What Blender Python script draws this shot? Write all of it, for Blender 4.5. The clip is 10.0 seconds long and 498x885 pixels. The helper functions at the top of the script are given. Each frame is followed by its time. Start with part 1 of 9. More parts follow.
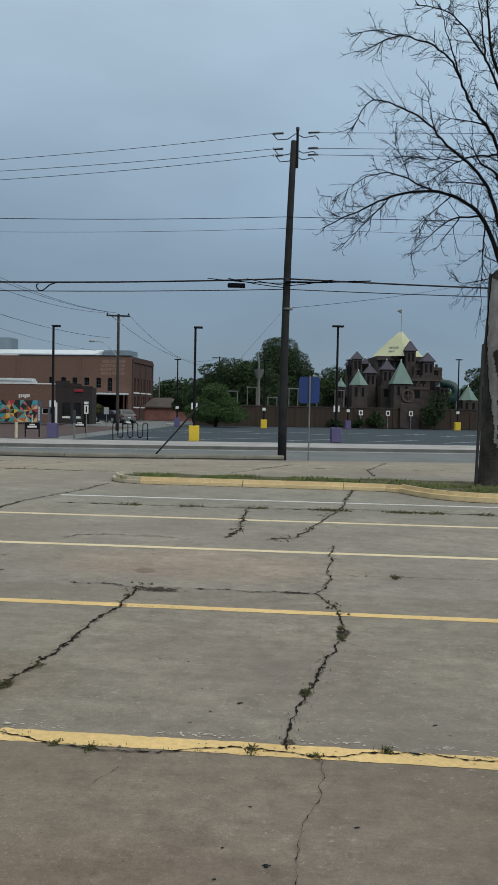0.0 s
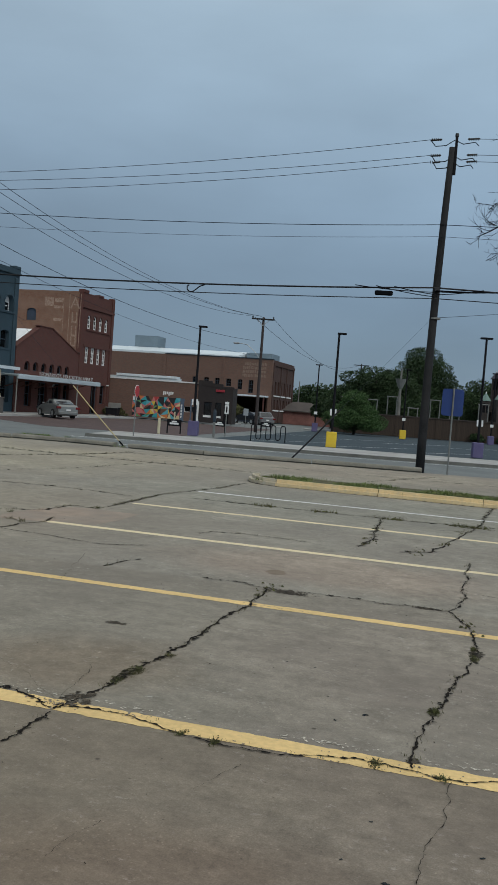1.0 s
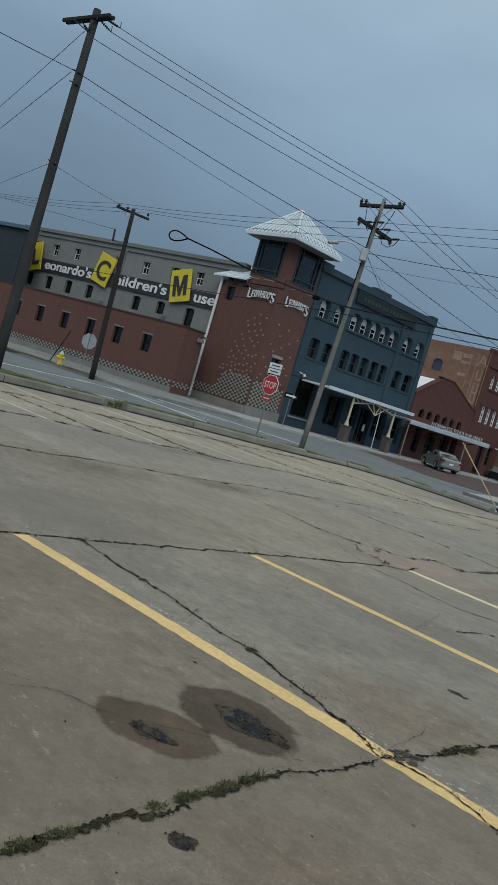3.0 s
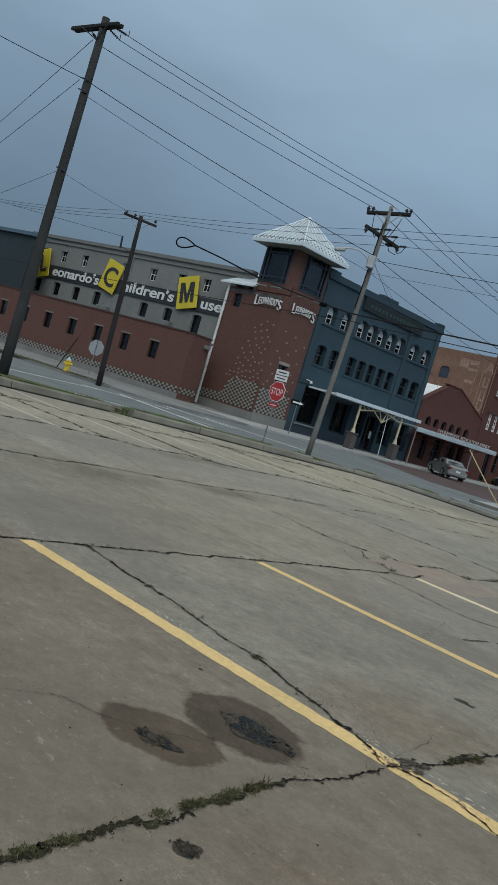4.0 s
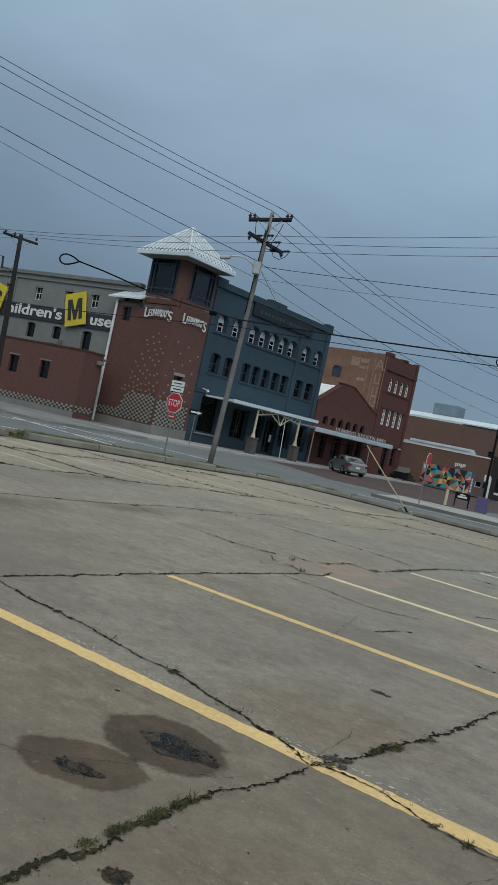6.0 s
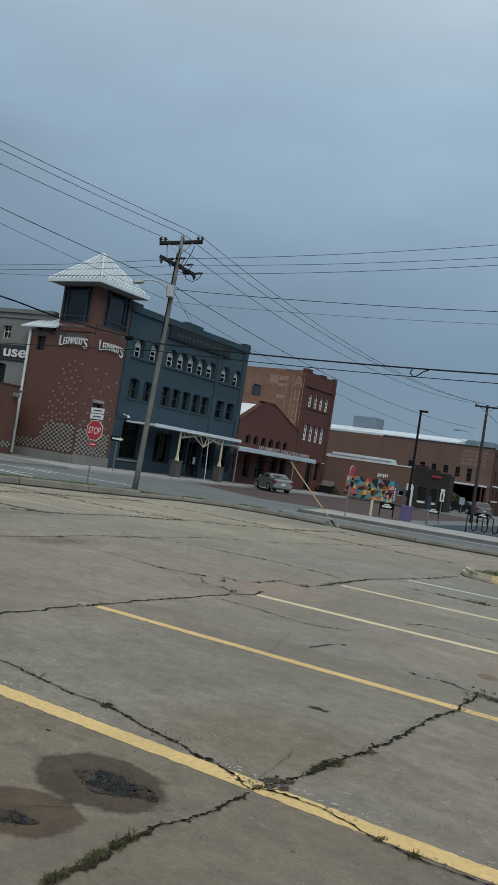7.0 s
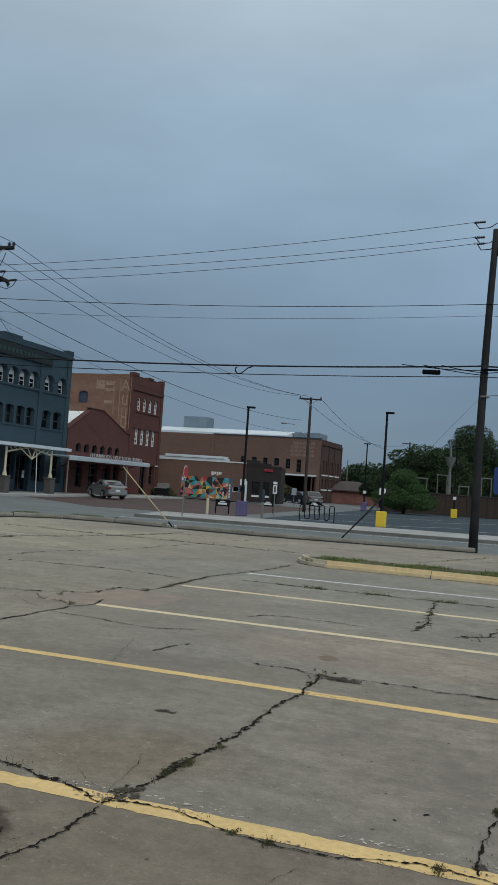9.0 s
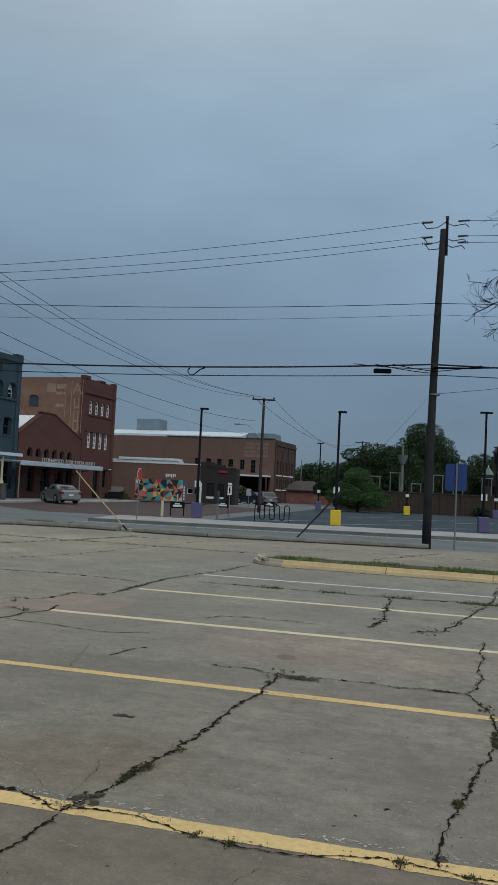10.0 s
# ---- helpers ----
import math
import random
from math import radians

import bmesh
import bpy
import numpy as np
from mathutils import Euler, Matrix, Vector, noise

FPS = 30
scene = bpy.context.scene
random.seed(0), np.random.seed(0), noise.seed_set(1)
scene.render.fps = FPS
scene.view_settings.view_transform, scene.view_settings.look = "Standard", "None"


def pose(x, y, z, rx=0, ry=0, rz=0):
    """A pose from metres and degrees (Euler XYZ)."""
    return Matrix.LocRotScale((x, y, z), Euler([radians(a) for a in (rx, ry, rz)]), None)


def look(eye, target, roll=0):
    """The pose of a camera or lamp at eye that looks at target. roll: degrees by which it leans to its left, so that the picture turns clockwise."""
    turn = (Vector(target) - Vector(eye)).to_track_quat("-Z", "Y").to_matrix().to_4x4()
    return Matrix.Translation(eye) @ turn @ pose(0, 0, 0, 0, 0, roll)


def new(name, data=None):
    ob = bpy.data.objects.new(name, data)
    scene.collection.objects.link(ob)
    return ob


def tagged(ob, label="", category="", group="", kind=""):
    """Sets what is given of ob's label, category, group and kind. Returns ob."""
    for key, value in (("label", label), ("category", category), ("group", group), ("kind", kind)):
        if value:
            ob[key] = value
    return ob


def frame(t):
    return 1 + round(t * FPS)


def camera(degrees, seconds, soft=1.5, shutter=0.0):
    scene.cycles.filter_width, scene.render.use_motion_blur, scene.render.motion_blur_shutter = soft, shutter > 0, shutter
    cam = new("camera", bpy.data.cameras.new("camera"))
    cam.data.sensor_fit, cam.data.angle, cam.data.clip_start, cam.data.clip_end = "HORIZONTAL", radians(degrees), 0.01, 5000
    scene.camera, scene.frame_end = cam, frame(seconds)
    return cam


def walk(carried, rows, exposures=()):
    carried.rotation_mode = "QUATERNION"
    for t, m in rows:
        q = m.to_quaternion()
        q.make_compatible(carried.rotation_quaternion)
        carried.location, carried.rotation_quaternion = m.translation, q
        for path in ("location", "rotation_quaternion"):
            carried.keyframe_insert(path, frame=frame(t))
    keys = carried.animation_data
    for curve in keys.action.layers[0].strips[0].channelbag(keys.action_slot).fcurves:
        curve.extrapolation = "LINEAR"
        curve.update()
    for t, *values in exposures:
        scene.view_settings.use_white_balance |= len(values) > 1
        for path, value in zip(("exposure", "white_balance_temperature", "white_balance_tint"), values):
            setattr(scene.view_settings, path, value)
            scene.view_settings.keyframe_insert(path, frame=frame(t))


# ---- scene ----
# camera: seconds, x, y, z, yaw, pitch, roll
cam = camera(33.19, 10.0)
ROWS = [
    (0.0, 0.000, 0.000, 1.620, 5.86, -2.26, 1.05),
    (0.5, -0.018, 0.008, 1.619, 8.69, -2.26, 2.87),
    (0.8, -0.025, 0.009, 1.614, 11.28, -2.20, 3.57),
    (1.0, -0.030, 0.010, 1.611, 15.19, -2.31, 4.28),
    (1.1, -0.036, -0.002, 1.614, 18.64, -2.22, 5.01),
    (1.2, -0.041, -0.014, 1.618, 22.41, -2.16, 5.93),
    (1.3, -0.046, -0.027, 1.621, 25.60, -2.18, 6.77),
    (1.4, -0.052, -0.039, 1.625, 28.65, -2.35, 7.75),
    (1.5, -0.057, -0.051, 1.629, 31.69, -2.61, 8.92),
    (1.6, -0.058, -0.056, 1.631, 34.45, -2.95, 10.2),
    (1.8, -0.061, -0.065, 1.635, 37.99, -3.48, 12.24),
    (2.0, -0.064, -0.075, 1.640, 39.05, -3.56, 13.22),
    (2.5, -0.073, -0.079, 1.638, 39.70, -3.46, 15.19),
    (3.0, -0.074, -0.084, 1.642, 40.91, -3.51, 16.43),
    (4.5, -0.076, -0.079, 1.640, 41.77, -3.06, 16.32),
    (5.0, -0.074, -0.086, 1.646, 41.71, -2.74, 15.74),
    (5.5, -0.062, -0.077, 1.648, 38.98, -2.01, 13.19),
    (5.7, -0.064, -0.074, 1.648, 37.38, -1.67, 12.8),
    (6.8, -0.075, -0.056, 1.651, 30.96, 1.22, 9.41),
    (7.0, -0.078, -0.020, 1.646, 30.22, 1.47, 8.70),
    (7.2, -0.071, -0.011, 1.646, 27.94, 1.82, 7.96),
    (7.5, -0.062, 0.002, 1.646, 23.96, 2.40, 6.79),
    (8.0, -0.061, 0.017, 1.639, 20.65, 2.67, 4.99),
    (8.5, -0.061, 0.027, 1.638, 19.32, 2.79, 4.28),
    (9.0, -0.057, 0.029, 1.634, 18.85, 2.88, 3.94),
    (9.5, -0.058, 0.039, 1.630, 17.28, 3.00, 3.22),
    (10.0, -0.066, 0.046, 1.624, 15.69, 3.15, 2.75),
]
walk(cam, [(t, pose(x, y, z, 90 + pitch, 0, yaw) @ pose(0, 0, 0, 0, 0, roll)) for t, x, y, z, yaw, pitch, roll in ROWS],
     exposures=((0.0, 0.18, 6650, 10), (0.6, 0.12, 6600, 10), (1.2, 0.0, 6450, 9), (1.8, -0.02, 6300, 8), (3.0, 0.02, 6260, 8), (5.5, 0.02, 6320, 8), (7.5, 0.06, 6400, 9), (8.5, 0.03, 6420, 9), (9.0, -0.06, 6380, 9), (10.0, -0.16, 6300, 9)))

# overcast daylight: a soft sky, brighter overhead, and a weak wide sun
world = bpy.data.worlds.new("overcast_sky")
scene.world = world
world.use_nodes = True
wt = world.node_tree
for n in list(wt.nodes):
    wt.nodes.remove(n)
w_out = wt.nodes.new("ShaderNodeOutputWorld")
w_bg = wt.nodes.new("ShaderNodeBackground")
w_co = wt.nodes.new("ShaderNodeTexCoord")
w_sep = wt.nodes.new("ShaderNodeSeparateXYZ")
w_ramp = wt.nodes.new("ShaderNodeValToRGB")
w_ramp.color_ramp.elements[0].position = 0.0
w_ramp.color_ramp.elements[0].color = (0.125, 0.19, 0.255, 1)
w_ramp.color_ramp.elements[1].position = 1.0
w_ramp.color_ramp.elements[1].color = (0.70, 0.69, 0.66, 1)
for pos, col in ((0.13, (0.145, 0.215, 0.295, 1)), (0.26, (0.215, 0.305, 0.40, 1)), (0.42, (0.31, 0.42, 0.52, 1)), (0.6, (0.52, 0.60, 0.65, 1))):
    e = w_ramp.color_ramp.elements.new(pos)
    e.color = col
w_map = wt.nodes.new("ShaderNodeMapping")
w_map.inputs["Scale"].default_value = (1.2, 1.2, 3.5)
w_noise = wt.nodes.new("ShaderNodeTexNoise")
w_noise.inputs["Scale"].default_value = 2.1
w_noise.inputs["Detail"].default_value = 5.0
w_noise.inputs["Roughness"].default_value = 0.5
w_cl = wt.nodes.new("ShaderNodeMapRange")
w_cl.inputs["From Min"].default_value = 0.3
w_cl.inputs["From Max"].default_value = 0.7
w_cl.inputs["To Min"].default_value = 0.88
w_cl.inputs["To Max"].default_value = 1.12
w_mul = wt.nodes.new("ShaderNodeVectorMath")
w_mul.operation = "SCALE"
w_sky = wt.nodes.new("ShaderNodeTexSky")
w_sky.sky_type = "NISHITA"
w_sky.sun_disc = False
w_sky.sun_elevation = radians(50)
w_sky.sun_rotation = radians(-40)
w_skys = wt.nodes.new("ShaderNodeVectorMath")
w_skys.operation = "SCALE"
w_skys.inputs["Scale"].default_value = 0.006
w_add = wt.nodes.new("ShaderNodeVectorMath")
w_add.operation = "ADD"
wt.links.new(w_co.outputs["Generated"], w_sep.inputs[0])
wt.links.new(w_sep.outputs["Z"], w_ramp.inputs["Fac"])
wt.links.new(w_co.outputs["Generated"], w_map.inputs["Vector"])
wt.links.new(w_map.outputs[0], w_noise.inputs["Vector"])
wt.links.new(w_noise.outputs["Fac"], w_cl.inputs["Value"])
wt.links.new(w_ramp.outputs["Color"], w_mul.inputs[0])
wt.links.new(w_cl.outputs[0], w_mul.inputs["Scale"])
wt.links.new(w_sky.outputs[0], w_skys.inputs[0])
wt.links.new(w_mul.outputs[0], w_add.inputs[0])
wt.links.new(w_skys.outputs[0], w_add.inputs[1])
# the cloud thins towards the east
w_east = wt.nodes.new("ShaderNodeMapRange")
w_east.inputs["From Min"].default_value = -1.0
w_east.inputs["From Max"].default_value = 1.0
w_east.inputs["To Min"].default_value = 0.80
w_east.inputs["To Max"].default_value = 1.46
w_all = wt.nodes.new("ShaderNodeVectorMath")
w_all.operation = "SCALE"
wt.links.new(w_sep.outputs["X"], w_east.inputs["Value"])
wt.links.new(w_add.outputs[0], w_all.inputs[0])
wt.links.new(w_east.outputs[0], w_all.inputs["Scale"])
wt.links.new(w_all.outputs[0], w_bg.inputs["Color"])
w_bg.inputs["Strength"].default_value = 1.0
wt.links.new(w_bg.outputs[0], w_out.inputs["Surface"])

sun_data = bpy.data.lights.new("sun", "SUN")
sun_data.energy = 0.95
sun_data.angle = radians(40)
sun_data.color = (1.0, 0.96, 0.9)
sun = new("sun", sun_data)
sun.matrix_world = look((45, -35, 60), (0, 20, 0))


# ---- materials ----
def mat(name, color, rough=0.8, metal=0.0, var=0.12, scale=3.0, fine=40.0, bump=0.15, bump_scale=60.0, tint=None, tint_amt=0.0, tint_scale=0.6, spec=0.5, island=0.0):
    """A principled material with noise at two scales, a second tint in blotches and fine relief."""
    m = bpy.data.materials.new(name)
    m.use_nodes = True
    t = m.node_tree
    b = t.nodes["Principled BSDF"]
    b.inputs["Roughness"].default_value = rough
    b.inputs["Metallic"].default_value = metal
    b.inputs["Specular IOR Level"].default_value = spec
    co = t.nodes.new("ShaderNodeTexCoord")
    n1 = t.nodes.new("ShaderNodeTexNoise")
    n1.inputs["Scale"].default_value = scale
    n1.inputs["Detail"].default_value = 6
    n2 = t.nodes.new("ShaderNodeTexNoise")
    n2.inputs["Scale"].default_value = fine
    n2.inputs["Detail"].default_value = 4
    t.links.new(co.outputs["Object"], n1.inputs["Vector"])
    t.links.new(co.outputs["Object"], n2.inputs["Vector"])
    add = t.nodes.new("ShaderNodeMath")
    add.operation = "ADD"
    t.links.new(n1.outputs["Fac"], add.inputs[0])
    t.links.new(n2.outputs["Fac"], add.inputs[1])
    mr = t.nodes.new("ShaderNodeMapRange")
    mr.inputs["From Min"].default_value, mr.inputs["From Max"].default_value = 0.6, 1.4
    mr.inputs["To Min"].default_value, mr.inputs["To Max"].default_value = 1 - var * 2, 1 + var * 2
    t.links.new(add.outputs[0], mr.inputs["Value"])
    sc = t.nodes.new("ShaderNodeVectorMath")
    sc.operation = "SCALE"
    sc.inputs[0].default_value = color
    t.links.new(mr.outputs[0], sc.inputs["Scale"])
    out = sc.outputs[0]
    if tint:
        n3 = t.nodes.new("ShaderNodeTexNoise")
        n3.inputs["Scale"].default_value = tint_scale
        n3.inputs["Detail"].default_value = 5
        n3.inputs["Roughness"].default_value = 0.6
        t.links.new(co.outputs["Object"], n3.inputs["Vector"])
        r3 = t.nodes.new("ShaderNodeMapRange")
        r3.inputs["From Min"].default_value, r3.inputs["From Max"].default_value = 0.42, 0.68
        r3.inputs["To Min"].default_value, r3.inputs["To Max"].default_value = 0.0, tint_amt
        t.links.new(n3.outputs["Fac"], r3.inputs["Value"])
        mx = t.nodes.new("ShaderNodeMix")
        mx.data_type = "RGBA"
        t.links.new(r3.outputs[0], mx.inputs["Factor"])
        t.links.new(out, mx.inputs["A"])
        mx.inputs["B"].default_value = (*tint, 1)
        out = mx.outputs["Result"]
    if island:
        oi = t.nodes.new("ShaderNodeNewGeometry")
        r4 = t.nodes.new("ShaderNodeMapRange")
        r4.inputs["To Min"].default_value, r4.inputs["To Max"].default_value = 1 - island, 1 + island
        t.links.new(oi.outputs["Random Per Island"], r4.inputs["Value"])
        s4 = t.nodes.new("ShaderNodeVectorMath")
        s4.operation = "SCALE"
        t.links.new(out, s4.inputs[0])
        t.links.new(r4.outputs[0], s4.inputs["Scale"])
        out = s4.outputs[0]
    t.links.new(out, b.inputs["Base Color"])
    if bump:
        nb = t.nodes.new("ShaderNodeTexNoise")
        nb.inputs["Scale"].default_value = bump_scale
        nb.inputs["Detail"].default_value = 5
        t.links.new(co.outputs["Object"], nb.inputs["Vector"])
        bp = t.nodes.new("ShaderNodeBump")
        bp.inputs["Strength"].default_value = bump
        bp.inputs["Distance"].default_value = 0.02
        t.links.new(nb.outputs["Fac"], bp.inputs["Height"])
        t.links.new(bp.outputs[0], b.inputs["Normal"])
    return m


def brick_mat(name, c1, c2, mortar, w=0.21, h=0.072, stain=None, stain_amt=0.35):
    """Running-bond brickwork on walls that stand along the object's x or y."""
    m = bpy.data.materials.new(name)
    m.use_nodes = True
    t = m.node_tree
    b = t.nodes["Principled BSDF"]
    b.inputs["Roughness"].default_value = 0.9
    b.inputs["Specular IOR Level"].default_value = 0.25
    co = t.nodes.new("ShaderNodeTexCoord")
    sp = t.nodes.new("ShaderNodeSeparateXYZ")
    ad = t.nodes.new("ShaderNodeMath")
    ad.operation = "ADD"
    cb = t.nodes.new("ShaderNodeCombineXYZ")
    t.links.new(co.outputs["Object"], sp.inputs[0])
    t.links.new(sp.outputs["X"], ad.inputs[0])
    t.links.new(sp.outputs["Y"], ad.inputs[1])
    t.links.new(ad.outputs[0], cb.inputs["X"])
    t.links.new(sp.outputs["Z"], cb.inputs["Y"])
    br = t.nodes.new("ShaderNodeTexBrick")
    br.inputs["Scale"].default_value = 1.0
    br.inputs["Brick Width"].default_value = w
    br.inputs["Row Height"].default_value = h
    br.inputs["Mortar Size"].default_value = 0.008
    br.inputs["Color1"].default_value = (*c1, 1)
    br.inputs["Color2"].default_value = (*c2, 1)
    br.inputs["Mortar"].default_value = (*mortar, 1)
    t.links.new(cb.outputs[0], br.inputs["Vector"])
    n1 = t.nodes.new("ShaderNodeTexNoise")
    n1.inputs["Scale"].default_value = 0.7
    n1.inputs["Detail"].default_value = 8
    n1.inputs["Roughness"].default_value = 0.65
    t.links.new(co.outputs["Object"], n1.inputs["Vector"])
    r1 = t.nodes.new("ShaderNodeMapRange")
    r1.inputs["From Min"].default_value, r1.inputs["From Max"].default_value = 0.4, 0.75
    r1.inputs["To Max"].default_value = stain_amt
    t.links.new(n1.outputs["Fac"], r1.inputs["Value"])
    mx = t.nodes.new("ShaderNodeMix")
    mx.data_type = "RGBA"
    t.links.new(r1.outputs[0], mx.inputs["Factor"])
    t.links.new(br.outputs["Color"], mx.inputs["A"])
    mx.inputs["B"].default_value = (*(stain or [c * 0.6 for c in c1]), 1)
    t.links.new(mx.outputs["Result"], b.inputs["Base Color"])
    bp = t.nodes.new("ShaderNodeBump")
    bp.inputs["Strength"].default_value = 0.4
    bp.inputs["Distance"].default_value = 0.01
    bp.invert = True
    t.links.new(br.outputs["Fac"], bp.inputs["Height"])
    t.links.new(bp.outputs[0], b.inputs["Normal"])
    return m


def glass_mat(name, color=(0.5, 0.55, 0.6), rough=0.04):
    m = bpy.data.materials.new(name)
    m.use_nodes = True
    b = m.node_tree.nodes["Principled BSDF"]
    b.inputs["Base Color"].default_value = (*color, 1)
    b.inputs["Roughness"].default_value = rough
    b.inputs["Transmission Weight"].default_value = 0.92
    b.inputs["IOR"].default_value = 1.45
    return m


def lot_mat():
    """Old broomed concrete: blotches, fine mottling, short broom streaks, pits, pale scuffs, and near slabs whose tone
    holds painted shade.
    """
    m = bpy.data.materials.new("old_concrete")
    m.use_nodes = True
    t = m.node_tree
    b = t.nodes["Principled BSDF"]
    b.inputs["Roughness"].default_value = 0.93
    b.inputs["Specular IOR Level"].default_value = 0.2
    co = t.nodes.new("ShaderNodeTexCoord")

    def grain(scale, detail, rough, stretch=(1, 1), turn=0.0):
        mp = t.nodes.new("ShaderNodeMapping")
        mp.inputs["Scale"].default_value = (stretch[0], stretch[1], 1)
        mp.inputs["Rotation"].default_value = (0, 0, radians(turn))
        n = t.nodes.new("ShaderNodeTexNoise")
        n.inputs["Scale"].default_value = scale
        n.inputs["Detail"].default_value = detail
        n.inputs["Roughness"].default_value = rough
        t.links.new(co.outputs["Object"], mp.inputs["Vector"])
        t.links.new(mp.outputs[0], n.inputs["Vector"])
        return n.outputs["Fac"]

    def span(src, a, b_, c, d):
        r = t.nodes.new("ShaderNodeMapRange")
        r.inputs["From Min"].default_value, r.inputs["From Max"].default_value = a, b_
        r.inputs["To Min"].default_value, r.inputs["To Max"].default_value = c, d
        t.links.new(src, r.inputs["Value"])
        return r.outputs[0]

    def times(p, q):
        n = t.nodes.new("ShaderNodeMath")
        n.operation = "MULTIPLY"
        t.links.new(p, n.inputs[0])
        t.links.new(q, n.inputs[1])
        return n.outputs[0]

    def blend(src, fac, col, kind="MIX"):
        n = t.nodes.new("ShaderNodeMix")
        n.data_type = "RGBA"
        n.blend_type = kind
        t.links.new(fac, n.inputs["Factor"])
        t.links.new(src, n.inputs["A"])
        n.inputs["B"].default_value = (*col, 1)
        return n.outputs["Result"]

    f = span(grain(1.1, 6, 0.6), 0.32, 0.68, 0.87, 1.13)
    f = times(f, span(grain(3.2, 6, 0.65, (1, 1.3), 20), 0.34, 0.66, 0.88, 1.12))
    f = times(f, span(grain(8.0, 9, 0.76, (1, 1.1)), 0.3, 0.7, 0.75, 1.25))
    f = times(f, span(grain(1.0, 6, 0.7, (3.5, 24), 3), 0.3, 0.7, 0.96, 1.04))
    f = times(f, span(grain(42, 5, 0.7), 0.3, 0.7, 0.86, 1.14))
    f = times(f, span(grain(130, 2, 0.5), 0.3, 0.7, 0.86, 1.14))
    for size, lo, hi, dark in ((2.2, 0.015, 0.035, 0.30), (11.0, 0.03, 0.07, 0.6)):
        vo = t.nodes.new("ShaderNodeTexVoronoi")
        vo.inputs["Scale"].default_value = size
        t.links.new(co.outputs["Object"], vo.inputs["Vector"])
        f = times(f, span(vo.outputs["Distance"], lo, hi, dark, 1.0))
    s = t.nodes.new("ShaderNodeVectorMath")
    s.operation = "SCALE"
    # pale stones of the aggregate where the skin has worn off
    ag = t.nodes.new("ShaderNodeTexVoronoi")
    ag.inputs["Scale"].default_value = 38.0
    t.links.new(co.outputs["Object"], ag.inputs["Vector"])
    stones = times(span(ag.outputs["Distance"], 0.10, 0.24, 1.0, 0.0), span(grain(1.3, 4, 0.6), 0.46, 0.62, 0.0, 1.0))
    f = times(f, span(stones, 0.0, 1.0, 1.0, 1.45))
    s.inputs[0].default_value = (0.269, 0.247, 0.202)
    t.links.new(f, s.inputs["Scale"])
    out = blend(s.outputs[0], span(grain(0.35, 5, 0.6), 0.42, 0.68, 0.0, 0.75), (0.205, 0.182, 0.155))
    # pale mortar scuffs in patches
    scuff = times(span(grain(15.0, 9, 0.78, (1, 1.4)), 0.565, 0.645, 0.0, 0.85), span(grain(1.5, 4, 0.6), 0.42, 0.6, 0.15, 1.0))
    out = blend(out, scuff, (0.47, 0.45, 0.41))
    # slabs south of the two cross joints: browner, with a vehicle's shade painted in
    sp = t.nodes.new("ShaderNodeSeparateXYZ")
    t.links.new(co.outputs["Object"], sp.inputs[0])
    out = blend(out, span(sp.outputs["Y"], 3.88, 3.98, 1.0, 0.0), (0.86, 0.81, 0.765), "MULTIPLY")
    out = blend(out, span(sp.outputs["Y"], 7.30, 7.42, 1.0, 0.0), (0.90, 0.885, 0.865), "MULTIPLY")
    bp = t.nodes.new("ShaderNodeBump")
    bp.inputs["Strength"].default_value = 0.16
    bp.inputs["Distance"].default_value = 0.012
    t.links.new(grain(34.0, 9, 0.75, (1, 1.2)), bp.inputs["Height"])
    t.links.new(bp.outputs[0], b.inputs["Normal"])
    # old stains and slabs of another batch: centre, radii, turn, colour, strength, softness
    for cx, cy, rx, ry, rz, col, amt, soft in LOT_STAINS:
        mp2 = t.nodes.new("ShaderNodeMapping")
        mp2.vector_type = "TEXTURE"
        mp2.inputs["Location"].default_value = (cx, cy, 0)
        mp2.inputs["Rotation"].default_value = (0, 0, rz)
        mp2.inputs["Scale"].default_value = (rx, ry, 1000)
        t.links.new(co.outputs["Object"], mp2.inputs["Vector"])
        ln = t.nodes.new("ShaderNodeVectorMath")
        ln.operation = "LENGTH"
        t.links.new(mp2.outputs[0], ln.inputs[0])
        nz = t.nodes.new("ShaderNodeTexNoise")
        nz.inputs["Scale"].default_value = 1.6 / max(rx, ry)
        nz.inputs["Detail"].default_value = 7
        nz.inputs["Roughness"].default_value = 0.65
        t.links.new(co.outputs["Object"], nz.inputs["Vector"])
        ad = t.nodes.new("ShaderNodeMath")
        ad.operation = "MULTIPLY_ADD"
        ad.inputs[1].default_value = 0.7
        t.links.new(nz.outputs["Fac"], ad.inputs[0])
        t.links.new(ln.outputs["Value"], ad.inputs[2])
        rr = t.nodes.new("ShaderNodeMapRange")
        rr.inputs["From Min"].default_value, rr.inputs["From Max"].default_value = 1.35 - soft, 1.35
        rr.inputs["To Min"].default_value, rr.inputs["To Max"].default_value = amt, 0.0
        t.links.new(ad.outputs[0], rr.inputs["Value"])
        mm = t.nodes.new("ShaderNodeMix")
        mm.data_type = "RGBA"
        mm.blend_type = "MULTIPLY"
        t.links.new(rr.outputs[0], mm.inputs["Factor"])
        t.links.new(out, mm.inputs["A"])
        mm.inputs["B"].default_value = (*col, 1)
        out = mm.outputs["Result"]
    t.links.new(out, b.inputs["Base Color"])
    return m


